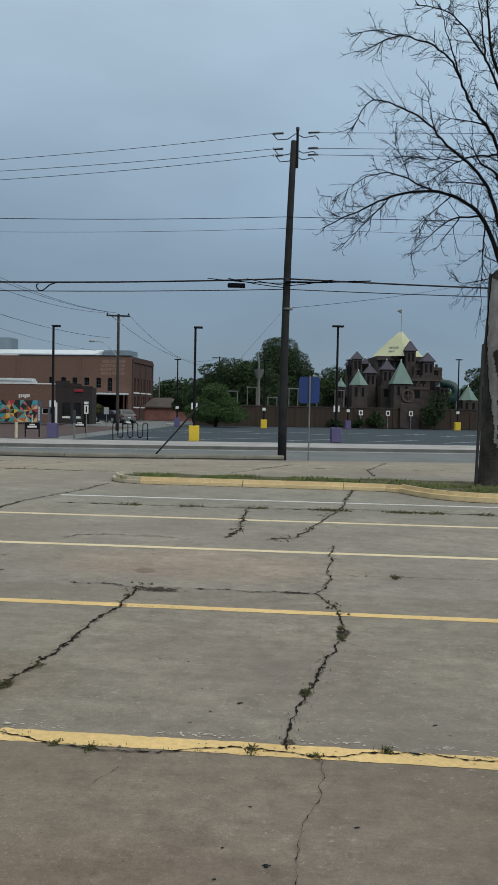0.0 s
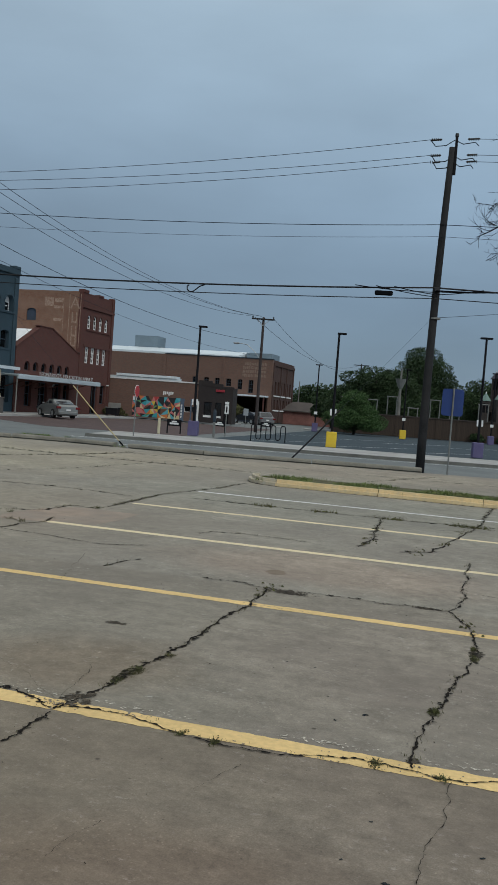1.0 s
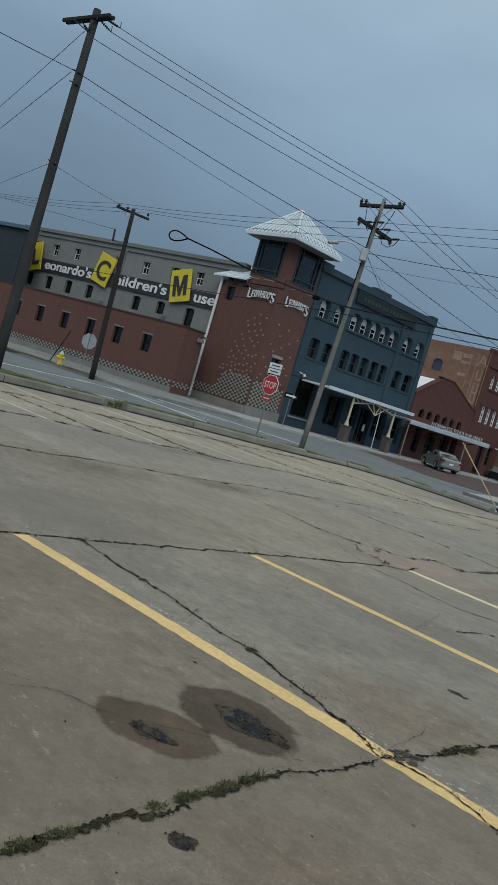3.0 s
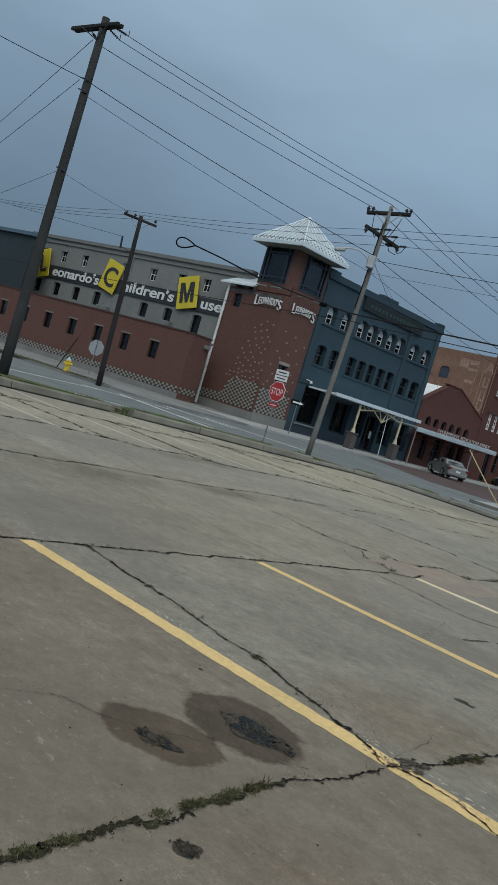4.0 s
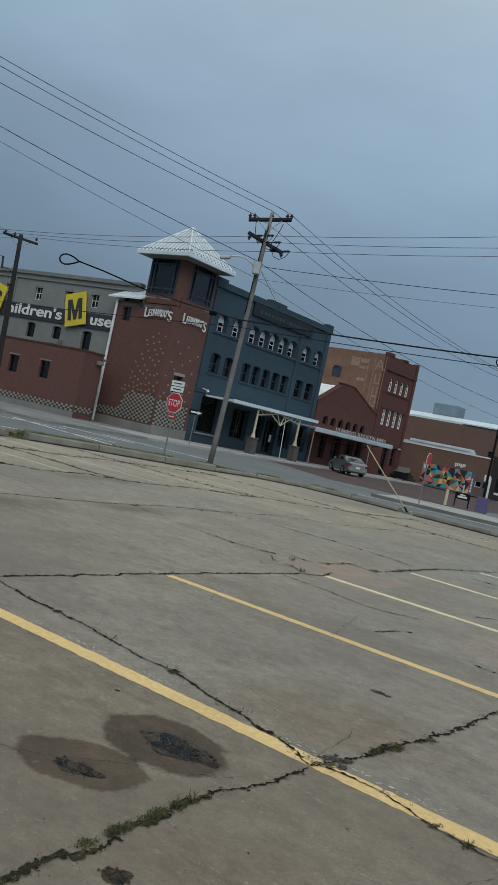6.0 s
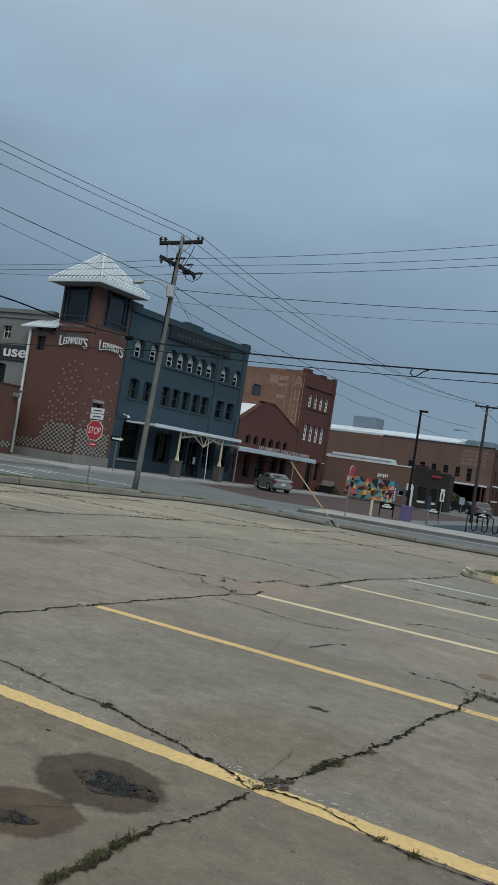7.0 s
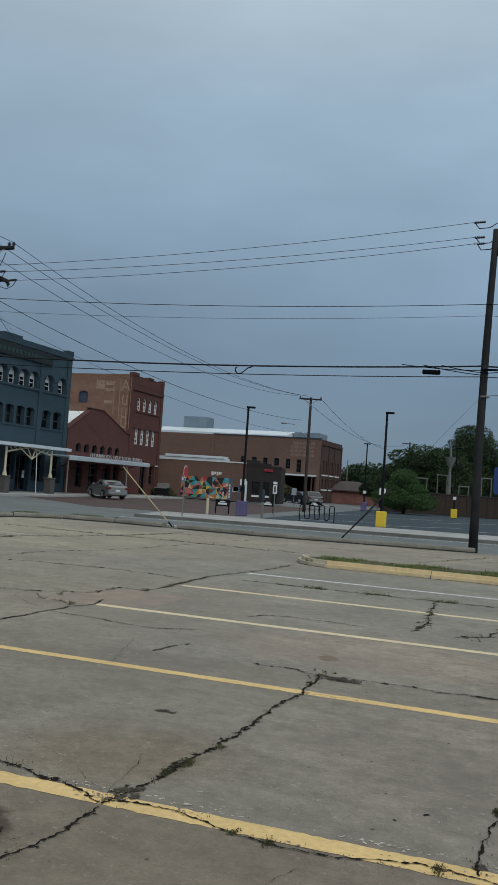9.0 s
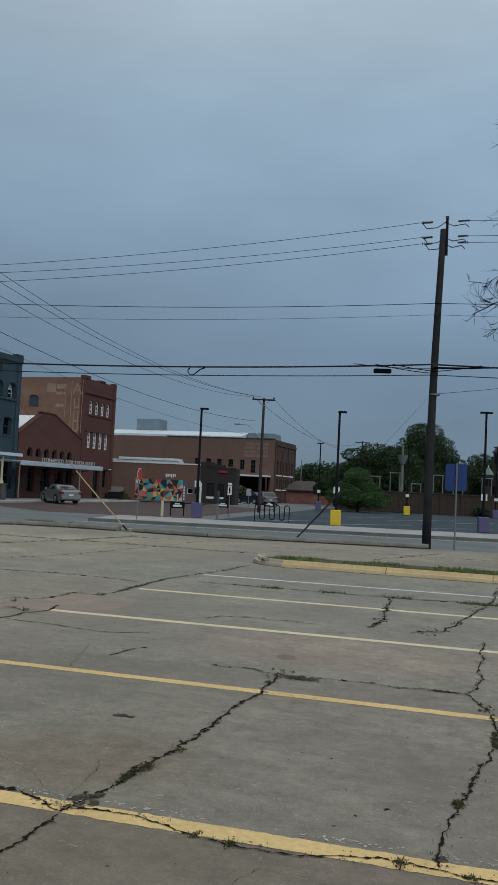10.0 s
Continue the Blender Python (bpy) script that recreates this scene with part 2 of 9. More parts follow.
LOT_STAINS = [
    (-2.61, 2.78, 0.345, 0.25, 0.30, (0.50, 0.45, 0.415), 1.0, 0.12),
    (-2.57, 3.33, 0.39, 0.31, -0.15, (0.43, 0.395, 0.375), 1.0, 0.12),
    (-1.85, 8.12, 0.115, 0.15, 0.3, (0.68, 0.64, 0.59), 0.9, 0.25),
    (-1.4, 8.6, 2.2, 1.15, 0.0, (1.10, 1.00, 0.97), 1.0, 0.5),
    (-1.0, 14.6, 8.0, 3.2, 0.0, (0.95, 0.985, 0.985), 1.0, 0.6),
    (-16.2, 14.5, 4.4, 14.0, 0.0, (1.22, 1.185, 1.10), 1.0, 0.6),
    (-11.0, 19.5, 5.5, 6.5, 0.3, (1.18, 1.16, 1.08), 1.0, 0.6),
    (-2.0, 24.0, 12.0, 4.0, 0.15, (1.15, 1.1, 1.05), 1.0, 0.6),
    (-7.2, 9.5, 4.5, 5.0, 0.0, (1.035, 1.0, 0.95), 1.0, 0.6),
    (-9.0, 7.4, 0.7, 1.7, 0.0, (0.66, 0.66, 0.64), 1.0, 0.8),
    (-9.1, 10.0, 0.5, 1.2, 0.0, (0.68, 0.68, 0.66), 1.0, 0.8),
    (-12.3, 12.2, 0.5, 1.6, 0.0, (0.70, 0.68, 0.64), 1.0, 0.8),
    (-2.3, 4.6, 0.9, 0.7, 0.4, (0.86, 0.78, 0.72), 0.9, 0.6),
    (-1.0, 2.6, 1.1, 0.5, 0.1, (0.90, 0.82, 0.78), 0.8, 0.6),
    (-0.1, 2.5, 1.7, 1.9, 0.0, (1.0, 0.99, 1.03), 1.0, 0.6),
    (-0.6, 5.6, 1.5, 2.0, 0.0, (1.015, 0.985, 0.998), 1.0, 0.6),
]


def worn_paint(name, color, under=(0.26, 0.24, 0.22), wear=0.55):
    """Road paint rubbed through to the concrete in flakes."""
    m = mat(name, color, 0.8, var=0.10, scale=2.0, fine=30, bump=0.2, bump_scale=80, spec=0.3)
    t = m.node_tree
    b = t.nodes["Principled BSDF"]
    src = b.inputs["Base Color"].links[0].from_socket
    co = t.nodes.new("ShaderNodeTexCoord")
    n = t.nodes.new("ShaderNodeTexNoise")
    n.inputs["Scale"].default_value = 9.0
    n.inputs["Detail"].default_value = 9
    n.inputs["Roughness"].default_value = 0.75
    t.links.new(co.outputs["Object"], n.inputs["Vector"])
    r = t.nodes.new("ShaderNodeMapRange")
    r.inputs["From Min"].default_value, r.inputs["From Max"].default_value = wear, wear + 0.12
    t.links.new(n.outputs["Fac"], r.inputs["Value"])
    mx = t.nodes.new("ShaderNodeMix")
    mx.data_type = "RGBA"
    t.links.new(r.outputs[0], mx.inputs["Factor"])
    t.links.new(src, mx.inputs["A"])
    mx.inputs["B"].default_value = (*under, 1)
    t.links.new(mx.outputs["Result"], b.inputs["Base Color"])
    return m


M_LOT = lot_mat()
M_ASPH = mat("street_asphalt", (0.155, 0.169, 0.167), 0.9, var=0.12, scale=0.5, fine=18, bump=0.3, bump_scale=120, tint=(0.18, 0.188, 0.182), tint_amt=0.6, tint_scale=0.25, spec=0.25)
M_ASPH2 = mat("new_asphalt", (0.038, 0.055, 0.066), 0.88, var=0.1, scale=0.6, fine=22, bump=0.3, bump_scale=120, tint=(0.055, 0.071, 0.082), tint_amt=0.5, spec=0.25)
M_WALK = mat("sidewalk_concrete", (0.38, 0.375, 0.36), 0.9, var=0.1, scale=0.7, fine=15, bump=0.2, tint=(0.25, 0.24, 0.22), tint_amt=0.6, spec=0.2)
M_KERB = mat("kerb_concrete", (0.225, 0.212, 0.175), 0.92, var=0.14, scale=1.5, fine=20, bump=0.3, tint=(0.13, 0.12, 0.1), tint_amt=0.7, tint_scale=1.2, spec=0.2)
M_YKERB = worn_paint("yellow_kerb_paint", (0.70, 0.54, 0.30), (0.60, 0.49, 0.31), 0.50)
M_KERBW = worn_paint("rubbed_kerb_concrete", (0.52, 0.45, 0.33), (0.50, 0.46, 0.37), 0.48)
M_YLINE = worn_paint("yellow_line_paint", (0.71, 0.505, 0.22), (0.26, 0.24, 0.21), 0.62)
M_PLINE = worn_paint("pale_yellow_line_paint", (0.70, 0.59, 0.38), (0.28, 0.26, 0.23), 0.62)
M_WLINE = worn_paint("white_line_paint", (0.64, 0.64, 0.62), (0.25, 0.24, 0.23), 0.54)
M_CLINE = worn_paint("old_cream_line_paint", (0.56, 0.52, 0.44), (0.36, 0.32, 0.26), 0.5)
M_DIRT = mat("crack_dirt", (0.017, 0.014, 0.0115), 1.0, var=0.3, scale=8, fine=60, bump=0.6, spec=0.1)
M_GRIT = mat("broken_concrete_grit", (0.080, 0.068, 0.054), 1.0, var=0.5, scale=14, fine=90, bump=0.8, bump_scale=120, spec=0.1)
M_SOIL = mat("verge_soil", (0.10, 0.098, 0.058), 1.0, var=0.3, scale=3, fine=30, bump=0.5, tint=(0.15, 0.13, 0.09), tint_amt=1.0, tint_scale=1.5, spec=0.1)
M_GROUND = mat("town_ground", (0.10, 0.105, 0.085), 1.0, var=0.15, scale=0.05, fine=1.0, bump=0.0, tint=(0.07, 0.085, 0.045), tint_amt=0.8, tint_scale=0.02, spec=0.1)
M_MOSS = mat("crack_moss_and_soil", (0.055, 0.050, 0.028), 1.0, var=0.5, scale=20, fine=90, bump=0.9, bump_scale=110, tint=(0.020, 0.017, 0.013), tint_amt=1.0, tint_scale=9, spec=0.1)
M_PATCH = mat("pinkish_concrete", (0.315, 0.25, 0.195), 0.93, var=0.12, scale=4, fine=60, bump=0.25, bump_scale=70, tint=(0.225, 0.20, 0.17), tint_amt=0.8, tint_scale=1.1, spec=0.2)
M_TAR = mat("tar_in_pothole", (0.019, 0.024, 0.027), 0.9, var=0.6, scale=16, fine=70, bump=0.9, spec=0.2)
M_PAVER = brick_mat("street_pavers", (0.085, 0.058, 0.055), (0.11, 0.075, 0.068), (0.07, 0.06, 0.055), 0.22, 0.11)
M_GRASS = mat("grass_blades", (0.115, 0.165, 0.048), 0.85, var=0.25, scale=2, fine=10, bump=0, spec=0.2, island=0.45, tint=(0.16, 0.15, 0.06), tint_amt=0.7, tint_scale=3)
M_WEED = mat("dusty_weeds", (0.072, 0.076, 0.030), 0.9, var=0.25, scale=4, fine=20, bump=0, spec=0.2, island=0.5, tint=(0.085, 0.068, 0.04), tint_amt=0.7, tint_scale=5)
M_LEAF = mat("dark_foliage", (0.032, 0.055, 0.022), 0.7, var=0.25, scale=0.5, fine=4, bump=0, spec=0.2, island=0.28)
M_LEAF2 = mat("light_foliage", (0.050, 0.094, 0.032), 0.75, var=0.25, scale=0.5, fine=4, bump=0, spec=0.2, island=0.25)
M_BARK = mat("grey_bark", (0.066, 0.060, 0.054), 0.95, var=0.3, scale=3, fine=25, bump=0.8, bump_scale=30, tint=(0.028, 0.025, 0.022), tint_amt=0.8, tint_scale=2.0, spec=0.1)
M_BARE = mat("bare_trunk_wood", (0.33, 0.32, 0.31), 0.85, var=0.15, scale=2, fine=25, bump=0.4, tint=(0.2, 0.17, 0.15), tint_amt=0.8, tint_scale=2.5, spec=0.2)
M_TWIG = mat("dark_twigs", (0.010, 0.010, 0.011), 0.95, var=0.2, bump=0, spec=0.05)
M_POLE = mat("weathered_pole_wood", (0.025, 0.025, 0.026), 0.9, var=0.25, scale=1.0, fine=30, bump=0.5, bump_scale=40, tint=(0.034, 0.034, 0.035), tint_amt=0.8, tint_scale=1.0, spec=0.2)
M_POLEG2 = mat("dark_grey_pole_wood", (0.046, 0.046, 0.046), 0.9, var=0.25, scale=1.0, fine=30, bump=0.5, bump_scale=40, tint=(0.036, 0.034, 0.033), tint_amt=0.8, tint_scale=1.0, spec=0.2)
M_POLEG = mat("grey_pole_wood", (0.185, 0.185, 0.168), 0.9, var=0.2, scale=1.0, fine=30, bump=0.5, bump_scale=40, tint=(0.13, 0.12, 0.105), tint_amt=0.7, tint_scale=1.2, spec=0.2)
M_POLEG3 = mat("weathered_grey_pole_wood", (0.046, 0.047, 0.047), 0.9, var=0.25, scale=1.0, fine=30, bump=0.5, bump_scale=40, tint=(0.036, 0.035, 0.034), tint_amt=0.9, tint_scale=0.7, spec=0.2)
M_CABLE = mat("black_cable", (0.006, 0.007, 0.009), 0.9, var=0.1, bump=0, spec=0.05)
M_PHONE = mat("glossy_cable_sheath", (0.007, 0.008, 0.010), 0.5, var=0.1, bump=0, spec=0.22)
M_WIRE = mat("aluminium_wire", (0.035, 0.04, 0.05), 0.8, 0.0, var=0.1, bump=0, spec=0.1)
M_INSUL = mat("porcelain_insulator", (0.018, 0.018, 0.02), 0.5, var=0.1, bump=0)
M_STEEL = mat("galvanised_steel", (0.38, 0.40, 0.41), 0.5, 0.6, var=0.1, scale=3, bump=0.05)
M_BLACK = mat("black_powder_coat", (0.008, 0.008, 0.010), 0.7, var=0.1, bump=0.05, spec=0.15)
M_YBOX = mat("yellow_bollard_paint", (0.72, 0.50, 0.03), 0.6, var=0.06, scale=2, fine=20, bump=0.1, tint=(0.5, 0.33, 0.04), tint_amt=0.4)
M_PBOX = mat("purple_bollard_paint", (0.10, 0.085, 0.19), 0.6, var=0.08, scale=2, fine=20, bump=0.1, tint=(0.14, 0.12, 0.2), tint_amt=0.4)
M_RBRICK = brick_mat("museum_red_brick", (0.154, 0.071, 0.055), (0.125, 0.058, 0.046), (0.112, 0.078, 0.066), stain=(0.115, 0.050, 0.040))
M_DBRICK = brick_mat("dark_red_brick", (0.125, 0.045, 0.036), (0.10, 0.038, 0.032), (0.09, 0.06, 0.05), stain=(0.075, 0.03, 0.026))
M_TBRICK = brick_mat("orange_common_brick", (0.205, 0.100, 0.064), (0.165, 0.080, 0.053), (0.17, 0.125, 0.095), stain=(0.265, 0.175, 0.13), stain_amt=0.6)
M_WBRICK = brick_mat("warehouse_brown_brick", (0.19, 0.108, 0.08), (0.155, 0.088, 0.068), (0.14, 0.11, 0.09), stain=(0.125, 0.078, 0.063))
M_DKBRICK = brick_mat("dark_brown_brick", (0.095, 0.05, 0.04), (0.075, 0.042, 0.036), (0.07, 0.052, 0.045), stain=(0.055, 0.034, 0.03))
M_SBRICK = brick_mat("shop_black_brick", (0.035, 0.03, 0.03), (0.045, 0.036, 0.034), (0.04, 0.035, 0.033))
M_CBRICK = brick_mat("castle_wall_timber", (0.050, 0.036, 0.028), (0.062, 0.045, 0.034), (0.03, 0.024, 0.02), 0.16, 2.2, stain=(0.035, 0.027, 0.022))
M_BLUE = mat("slate_blue_paint", (0.035, 0.062, 0.080), 0.75, var=0.10, scale=0.6, fine=8, bump=0.15, tint=(0.027, 0.049, 0.064), tint_amt=0.7, tint_scale=0.5, spec=0.3)
M_BLUED = mat("dark_blue_trim_paint", (0.022, 0.036, 0.05), 0.7, var=0.1, bump=0.1)
M_GREY = mat("grey_stucco", (0.215, 0.217, 0.205), 0.9, var=0.08, scale=0.4, fine=6, bump=0.15, tint=(0.165, 0.167, 0.157), tint_amt=0.6, tint_scale=0.3, spec=0.2)
M_GREYD = mat("grey_cornice_paint", (0.17, 0.175, 0.165), 0.85, var=0.1, bump=0.1)
M_PLINTH = mat("plinth_concrete", (0.20, 0.195, 0.18), 0.92, var=0.12, scale=0.8, bump=0.2)
M_TILEB = mat("black_check_tile", (0.03, 0.028, 0.028), 0.4, var=0.15, bump=0.05)
M_TILEW = mat("pale_check_tile", (0.30, 0.265, 0.22), 0.5, var=0.12, bump=0.05)
M_ROOFP = mat("weathered_roof_sheet", (0.44, 0.50, 0.53), 0.5, 0.1, var=0.1, scale=1.0, bump=0.03)
M_ROOFW = mat("white_metal_roof", (0.66, 0.72, 0.74), 0.45, 0.1, var=0.06, scale=1.0, bump=0.03)
M_ROOFB = mat("blue_metal_roof", (0.10, 0.15, 0.19), 0.5, 0.2, var=0.08, bump=0.03)
M_ROOFG = mat("blue_grey_sheet_metal", (0.19, 0.25, 0.29), 0.55, 0.1, var=0.1, scale=0.8, bump=0.03)
M_TEAL = mat("dark_teal_siding", (0.022, 0.034, 0.04), 0.7, var=0.12, scale=0.5, bump=0.1)
M_WHITE = mat("white_paint", (0.72, 0.72, 0.7), 0.6, var=0.06, scale=2, bump=0.05, tint=(0.5, 0.49, 0.46), tint_amt=0.4)
M_SASH = mat("white_sash_paint", (0.68, 0.69, 0.69), 0.6, var=0.08, scale=2, bump=0.05, tint=(0.42, 0.42, 0.41), tint_amt=0.5)
M_SIGNY = mat("yellow_sign_panel", (0.66, 0.52, 0.03), 0.5, var=0.05, scale=1.0, bump=0.03, tint=(0.5, 0.4, 0.05), tint_amt=0.3)
M_SIGNK = mat("black_sign_panel", (0.03, 0.031, 0.036), 0.55, var=0.1, bump=0.03)
M_SIGNW = mat("white_sign_letters", (0.7, 0.7, 0.68), 0.5, var=0.04, bump=0.02)
M_RED = mat("stop_sign_red", (0.42, 0.03, 0.035), 0.45, var=0.05, bump=0.02)
M_DKRED = mat("dark_red_enamel", (0.3, 0.02, 0.03), 0.45, var=0.05, bump=0.02)
M_GUYY = mat("yellow_guy_guard", (0.46, 0.38, 0.19), 0.5, var=0.12, bump=0.02)
M_CREAM = mat("cream_paint", (0.56, 0.50, 0.34), 0.6, var=0.08, bump=0.05)
M_GLASS = glass_mat("window_glass", (0.07, 0.08, 0.09))
M_TGLASS = glass_mat("tinted_tower_glass", (0.10, 0.13, 0.17))
M_BSIGN = mat("blue_sign_back", (0.010, 0.036, 0.16), 0.5, var=0.08, bump=0.02)
M_CASTLE = mat("castle_dark_timber", (0.056, 0.046, 0.041), 0.9, var=0.28, scale=1.5, fine=12, bump=0.3, tint=(0.04, 0.03, 0.025), tint_amt=0.7, tint_scale=0.8)
M_GROOF = mat("patina_green_roof", (0.14, 0.22, 0.19), 0.7, var=0.1, scale=1.0, fine=9, bump=0.1, tint=(0.2, 0.27, 0.24), tint_amt=0.5)
M_PROOF = mat("purple_slate_roof", (0.06, 0.055, 0.075), 0.75, var=0.15, scale=1.0, fine=9, bump=0.1)
M_YROOF = mat("pale_yellow_canvas_roof", (0.53, 0.54, 0.37), 0.7, var=0.06, scale=0.6, bump=0.05, tint=(0.42, 0.46, 0.24), tint_amt=0.6, tint_scale=0.5)
M_SILVER = mat("silver_car_paint", (0.22, 0.225, 0.215), 0.35, 0.35, var=0.03, bump=0)
M_DCAR = mat("dark_car_paint", (0.02, 0.022, 0.03), 0.25, 0.4, var=0.03, bump=0)
M_GCAR = mat("grey_car_paint", (0.15, 0.155, 0.16), 0.35, 0.3, var=0.03, bump=0)
M_RUBBER = mat("tyre_rubber", (0.015, 0.015, 0.015), 0.85, var=0.1, bump=0.1)
M_TAIL = mat("tail_lamp_red", (0.14, 0.012, 0.012), 0.25, var=0.05, bump=0)
M_HOUSE = mat("red_shed_paint", (0.19, 0.05, 0.04), 0.8, var=0.12, bump=0.1)
M_SHINGLE = mat("brown_shingles", (0.075, 0.062, 0.055), 0.9, var=0.15, scale=1, bump=0.2)


# ---- mesh helpers ----
def part(name, bm, material, parent=None, label="", smooth=False):
    """Links a bmesh as one mesh object, under a thing or a part."""
    me = bpy.data.meshes.new(name)
    bm.to_mesh(me)
    bm.free()
    me.materials.append(material)
    if smooth:
        for p in me.polygons:
            p.use_smooth = True
    ob = new(name, me)
    if parent:
        ob.parent = parent
    if label:
        ob["label"] = label
    return ob


def thing(name, label, category, m=None, group="", kind=""):
    """An Empty at a thing's base, to carry its parts."""
    e = new(name)
    e.empty_display_size = 0.2
    if m:
        e.matrix_basis = m
    return tagged(e, label, category, group, kind)


def solo(name, bm, material, label, category, m=None, group="", kind="", smooth=False):
    """A thing that is one mesh."""
    ob = part(name, bm, material, None, "", smooth)
    if m:
        ob.matrix_basis = m
    return tagged(ob, label, category, group, kind)


def box(bm, x0, x1, y0, y1, z0, z1, bev=0.0):
    v = [bm.verts.new(p) for p in ((x0, y0, z0), (x1, y0, z0), (x1, y1, z0), (x0, y1, z0), (x0, y0, z1), (x1, y0, z1), (x1, y1, z1), (x0, y1, z1))]
    fs = [bm.faces.new([v[i] for i in q]) for q in ((3, 2, 1, 0), (4, 5, 6, 7), (0, 1, 5, 4), (1, 2, 6, 5), (2, 3, 7, 6), (3, 0, 4, 7))]
    if bev:
        es = list({e for f in fs for e in f.edges})
        bmesh.ops.bevel(bm, geom=es, offset=bev, segments=1, affect="EDGES")
    return bm


def B(*a, **k):
    return box(bmesh.new(), *a, **k)


def rod(bm, p, q, r0, r1=None, seg=8, caps=True):
    """A round bar from p to q."""
    r1 = r0 if r1 is None else r1
    p, q = Vector(p), Vector(q)
    d = (q - p).normalized()
    a = d.orthogonal().normalized()
    b = d.cross(a)
    rings = []
    for c, r in ((p, r0), (q, r1)):
        rings.append([bm.verts.new(c + (a * math.cos(k * math.tau / seg) + b * math.sin(k * math.tau / seg)) * r) for k in range(seg)])
    for k in range(seg):
        bm.faces.new((rings[0][k], rings[0][(k + 1) % seg], rings[1][(k + 1) % seg], rings[1][k]))
    if caps:
        bm.faces.new(rings[0][::-1])
        bm.faces.new(rings[1])
    return bm


def tube(bm, pts, radii, seg=6):
    """A bar through many points, one skin."""
    pts = [Vector(p) for p in pts]
    if not hasattr(radii, "__len__"):
        radii = [radii] * len(pts)
    rings = []
    a = None
    for i, p in enumerate(pts):
        d = (pts[min(i + 1, len(pts) - 1)] - pts[max(i - 1, 0)]).normalized()
        a = d.orthogonal().normalized() if a is None else (a - d * a.dot(d)).normalized()
        b = d.cross(a)
        rings.append([bm.verts.new(p + (a * math.cos(k * math.tau / seg) + b * math.sin(k * math.tau / seg)) * radii[i]) for k in range(seg)])
    for r, s in zip(rings, rings[1:]):
        for k in range(seg):
            bm.faces.new((r[k], r[(k + 1) % seg], s[(k + 1) % seg], s[k]))
    bm.faces.new(rings[0][::-1])
    bm.faces.new(rings[-1])
    return bm


def prism(bm, pts, z0, z1):
    """A flat polygon, counter-clockwise from above, given thickness."""
    lo = [bm.verts.new((x, y, z0)) for x, y in pts]
    hi = [bm.verts.new((x, y, z1)) for x, y in pts]
    n = len(pts)
    bm.faces.new(hi)
    bm.faces.new(lo[::-1])
    for i in range(n):
        bm.faces.new((lo[i], lo[(i + 1) % n], hi[(i + 1) % n], hi[i]))
    return bm


def slab_v(bm, pts, y0, y1):
    """A polygon in the xz plane, counter-clockwise seen from -y, given thickness from y0 to y1."""
    fr = [bm.verts.new((x, y0, z)) for x, z in pts]
    bk = [bm.verts.new((x, y1, z)) for x, z in pts]
    n = len(pts)
    bm.faces.new(fr)
    bm.faces.new(bk[::-1])
    for i in range(n):
        bm.faces.new((fr[(i + 1) % n], fr[i], bk[i], bk[(i + 1) % n]))
    return bm


def wall(bm, u0, u1, z0, z1, th, holes=()):
    """A wall along x, its face at y = 0, th thick, with holes (a, b, c, d, rise): rise > 0 gives the head an arch."""
    us = sorted({u0, u1, *(h[0] for h in holes), *(h[1] for h in holes)})
    zs = sorted({z0, z1, *(h[2] for h in holes), *(h[3] for h in holes)})

    def quad(*p):
        bm.faces.new([bm.verts.new(q) for q in p])

    for a, b in zip(us, us[1:]):
        for c, d in zip(zs, zs[1:]):
            mu, mz = (a + b) / 2, (c + d) / 2
            if any(h[0] < mu < h[1] and h[2] < mz < h[3] for h in holes):
                continue
            quad((a, 0, c), (b, 0, c), (b, 0, d), (a, 0, d))
            quad((b, th, c), (a, th, c), (a, th, d), (b, th, d))
    quad((u0, th, z0), (u0, 0, z0), (u0, 0, z1), (u0, th, z1))
    quad((u1, 0, z0), (u1, th, z0), (u1, th, z1), (u1, 0, z1))
    quad((u0, 0, z1), (u1, 0, z1), (u1, th, z1), (u0, th, z1))
    for a, b, c, d, rise in holes:
        sp = d - rise
        quad((a, 0, c), (a, th, c), (a, th, sp), (a, 0, sp))
        quad((b, th, c), (b, 0, c), (b, 0, sp), (b, th, sp))
        quad((a, th, c), (a, 0, c), (b, 0, c), (b, th, c))
        n = 8 if rise else 1
        arc = [((a + b) / 2 - (b - a) / 2 * math.cos(math.pi * k / n), sp + rise * math.sin(math.pi * k / n)) for k in range(n + 1)]
        for (x0, y0), (x1, y1) in zip(arc, arc[1:]):
            quad((x0, 0, y0), (x0, th, y0), (x1, th, y1), (x1, 0, y1))
            if rise:
                quad((x0, 0, y0), (x1, 0, y1), (x1, 0, d), (x0, 0, d))
                quad((x1, th, y1), (x0, th, y0), (x0, th, d), (x1, th, d))
    return bm


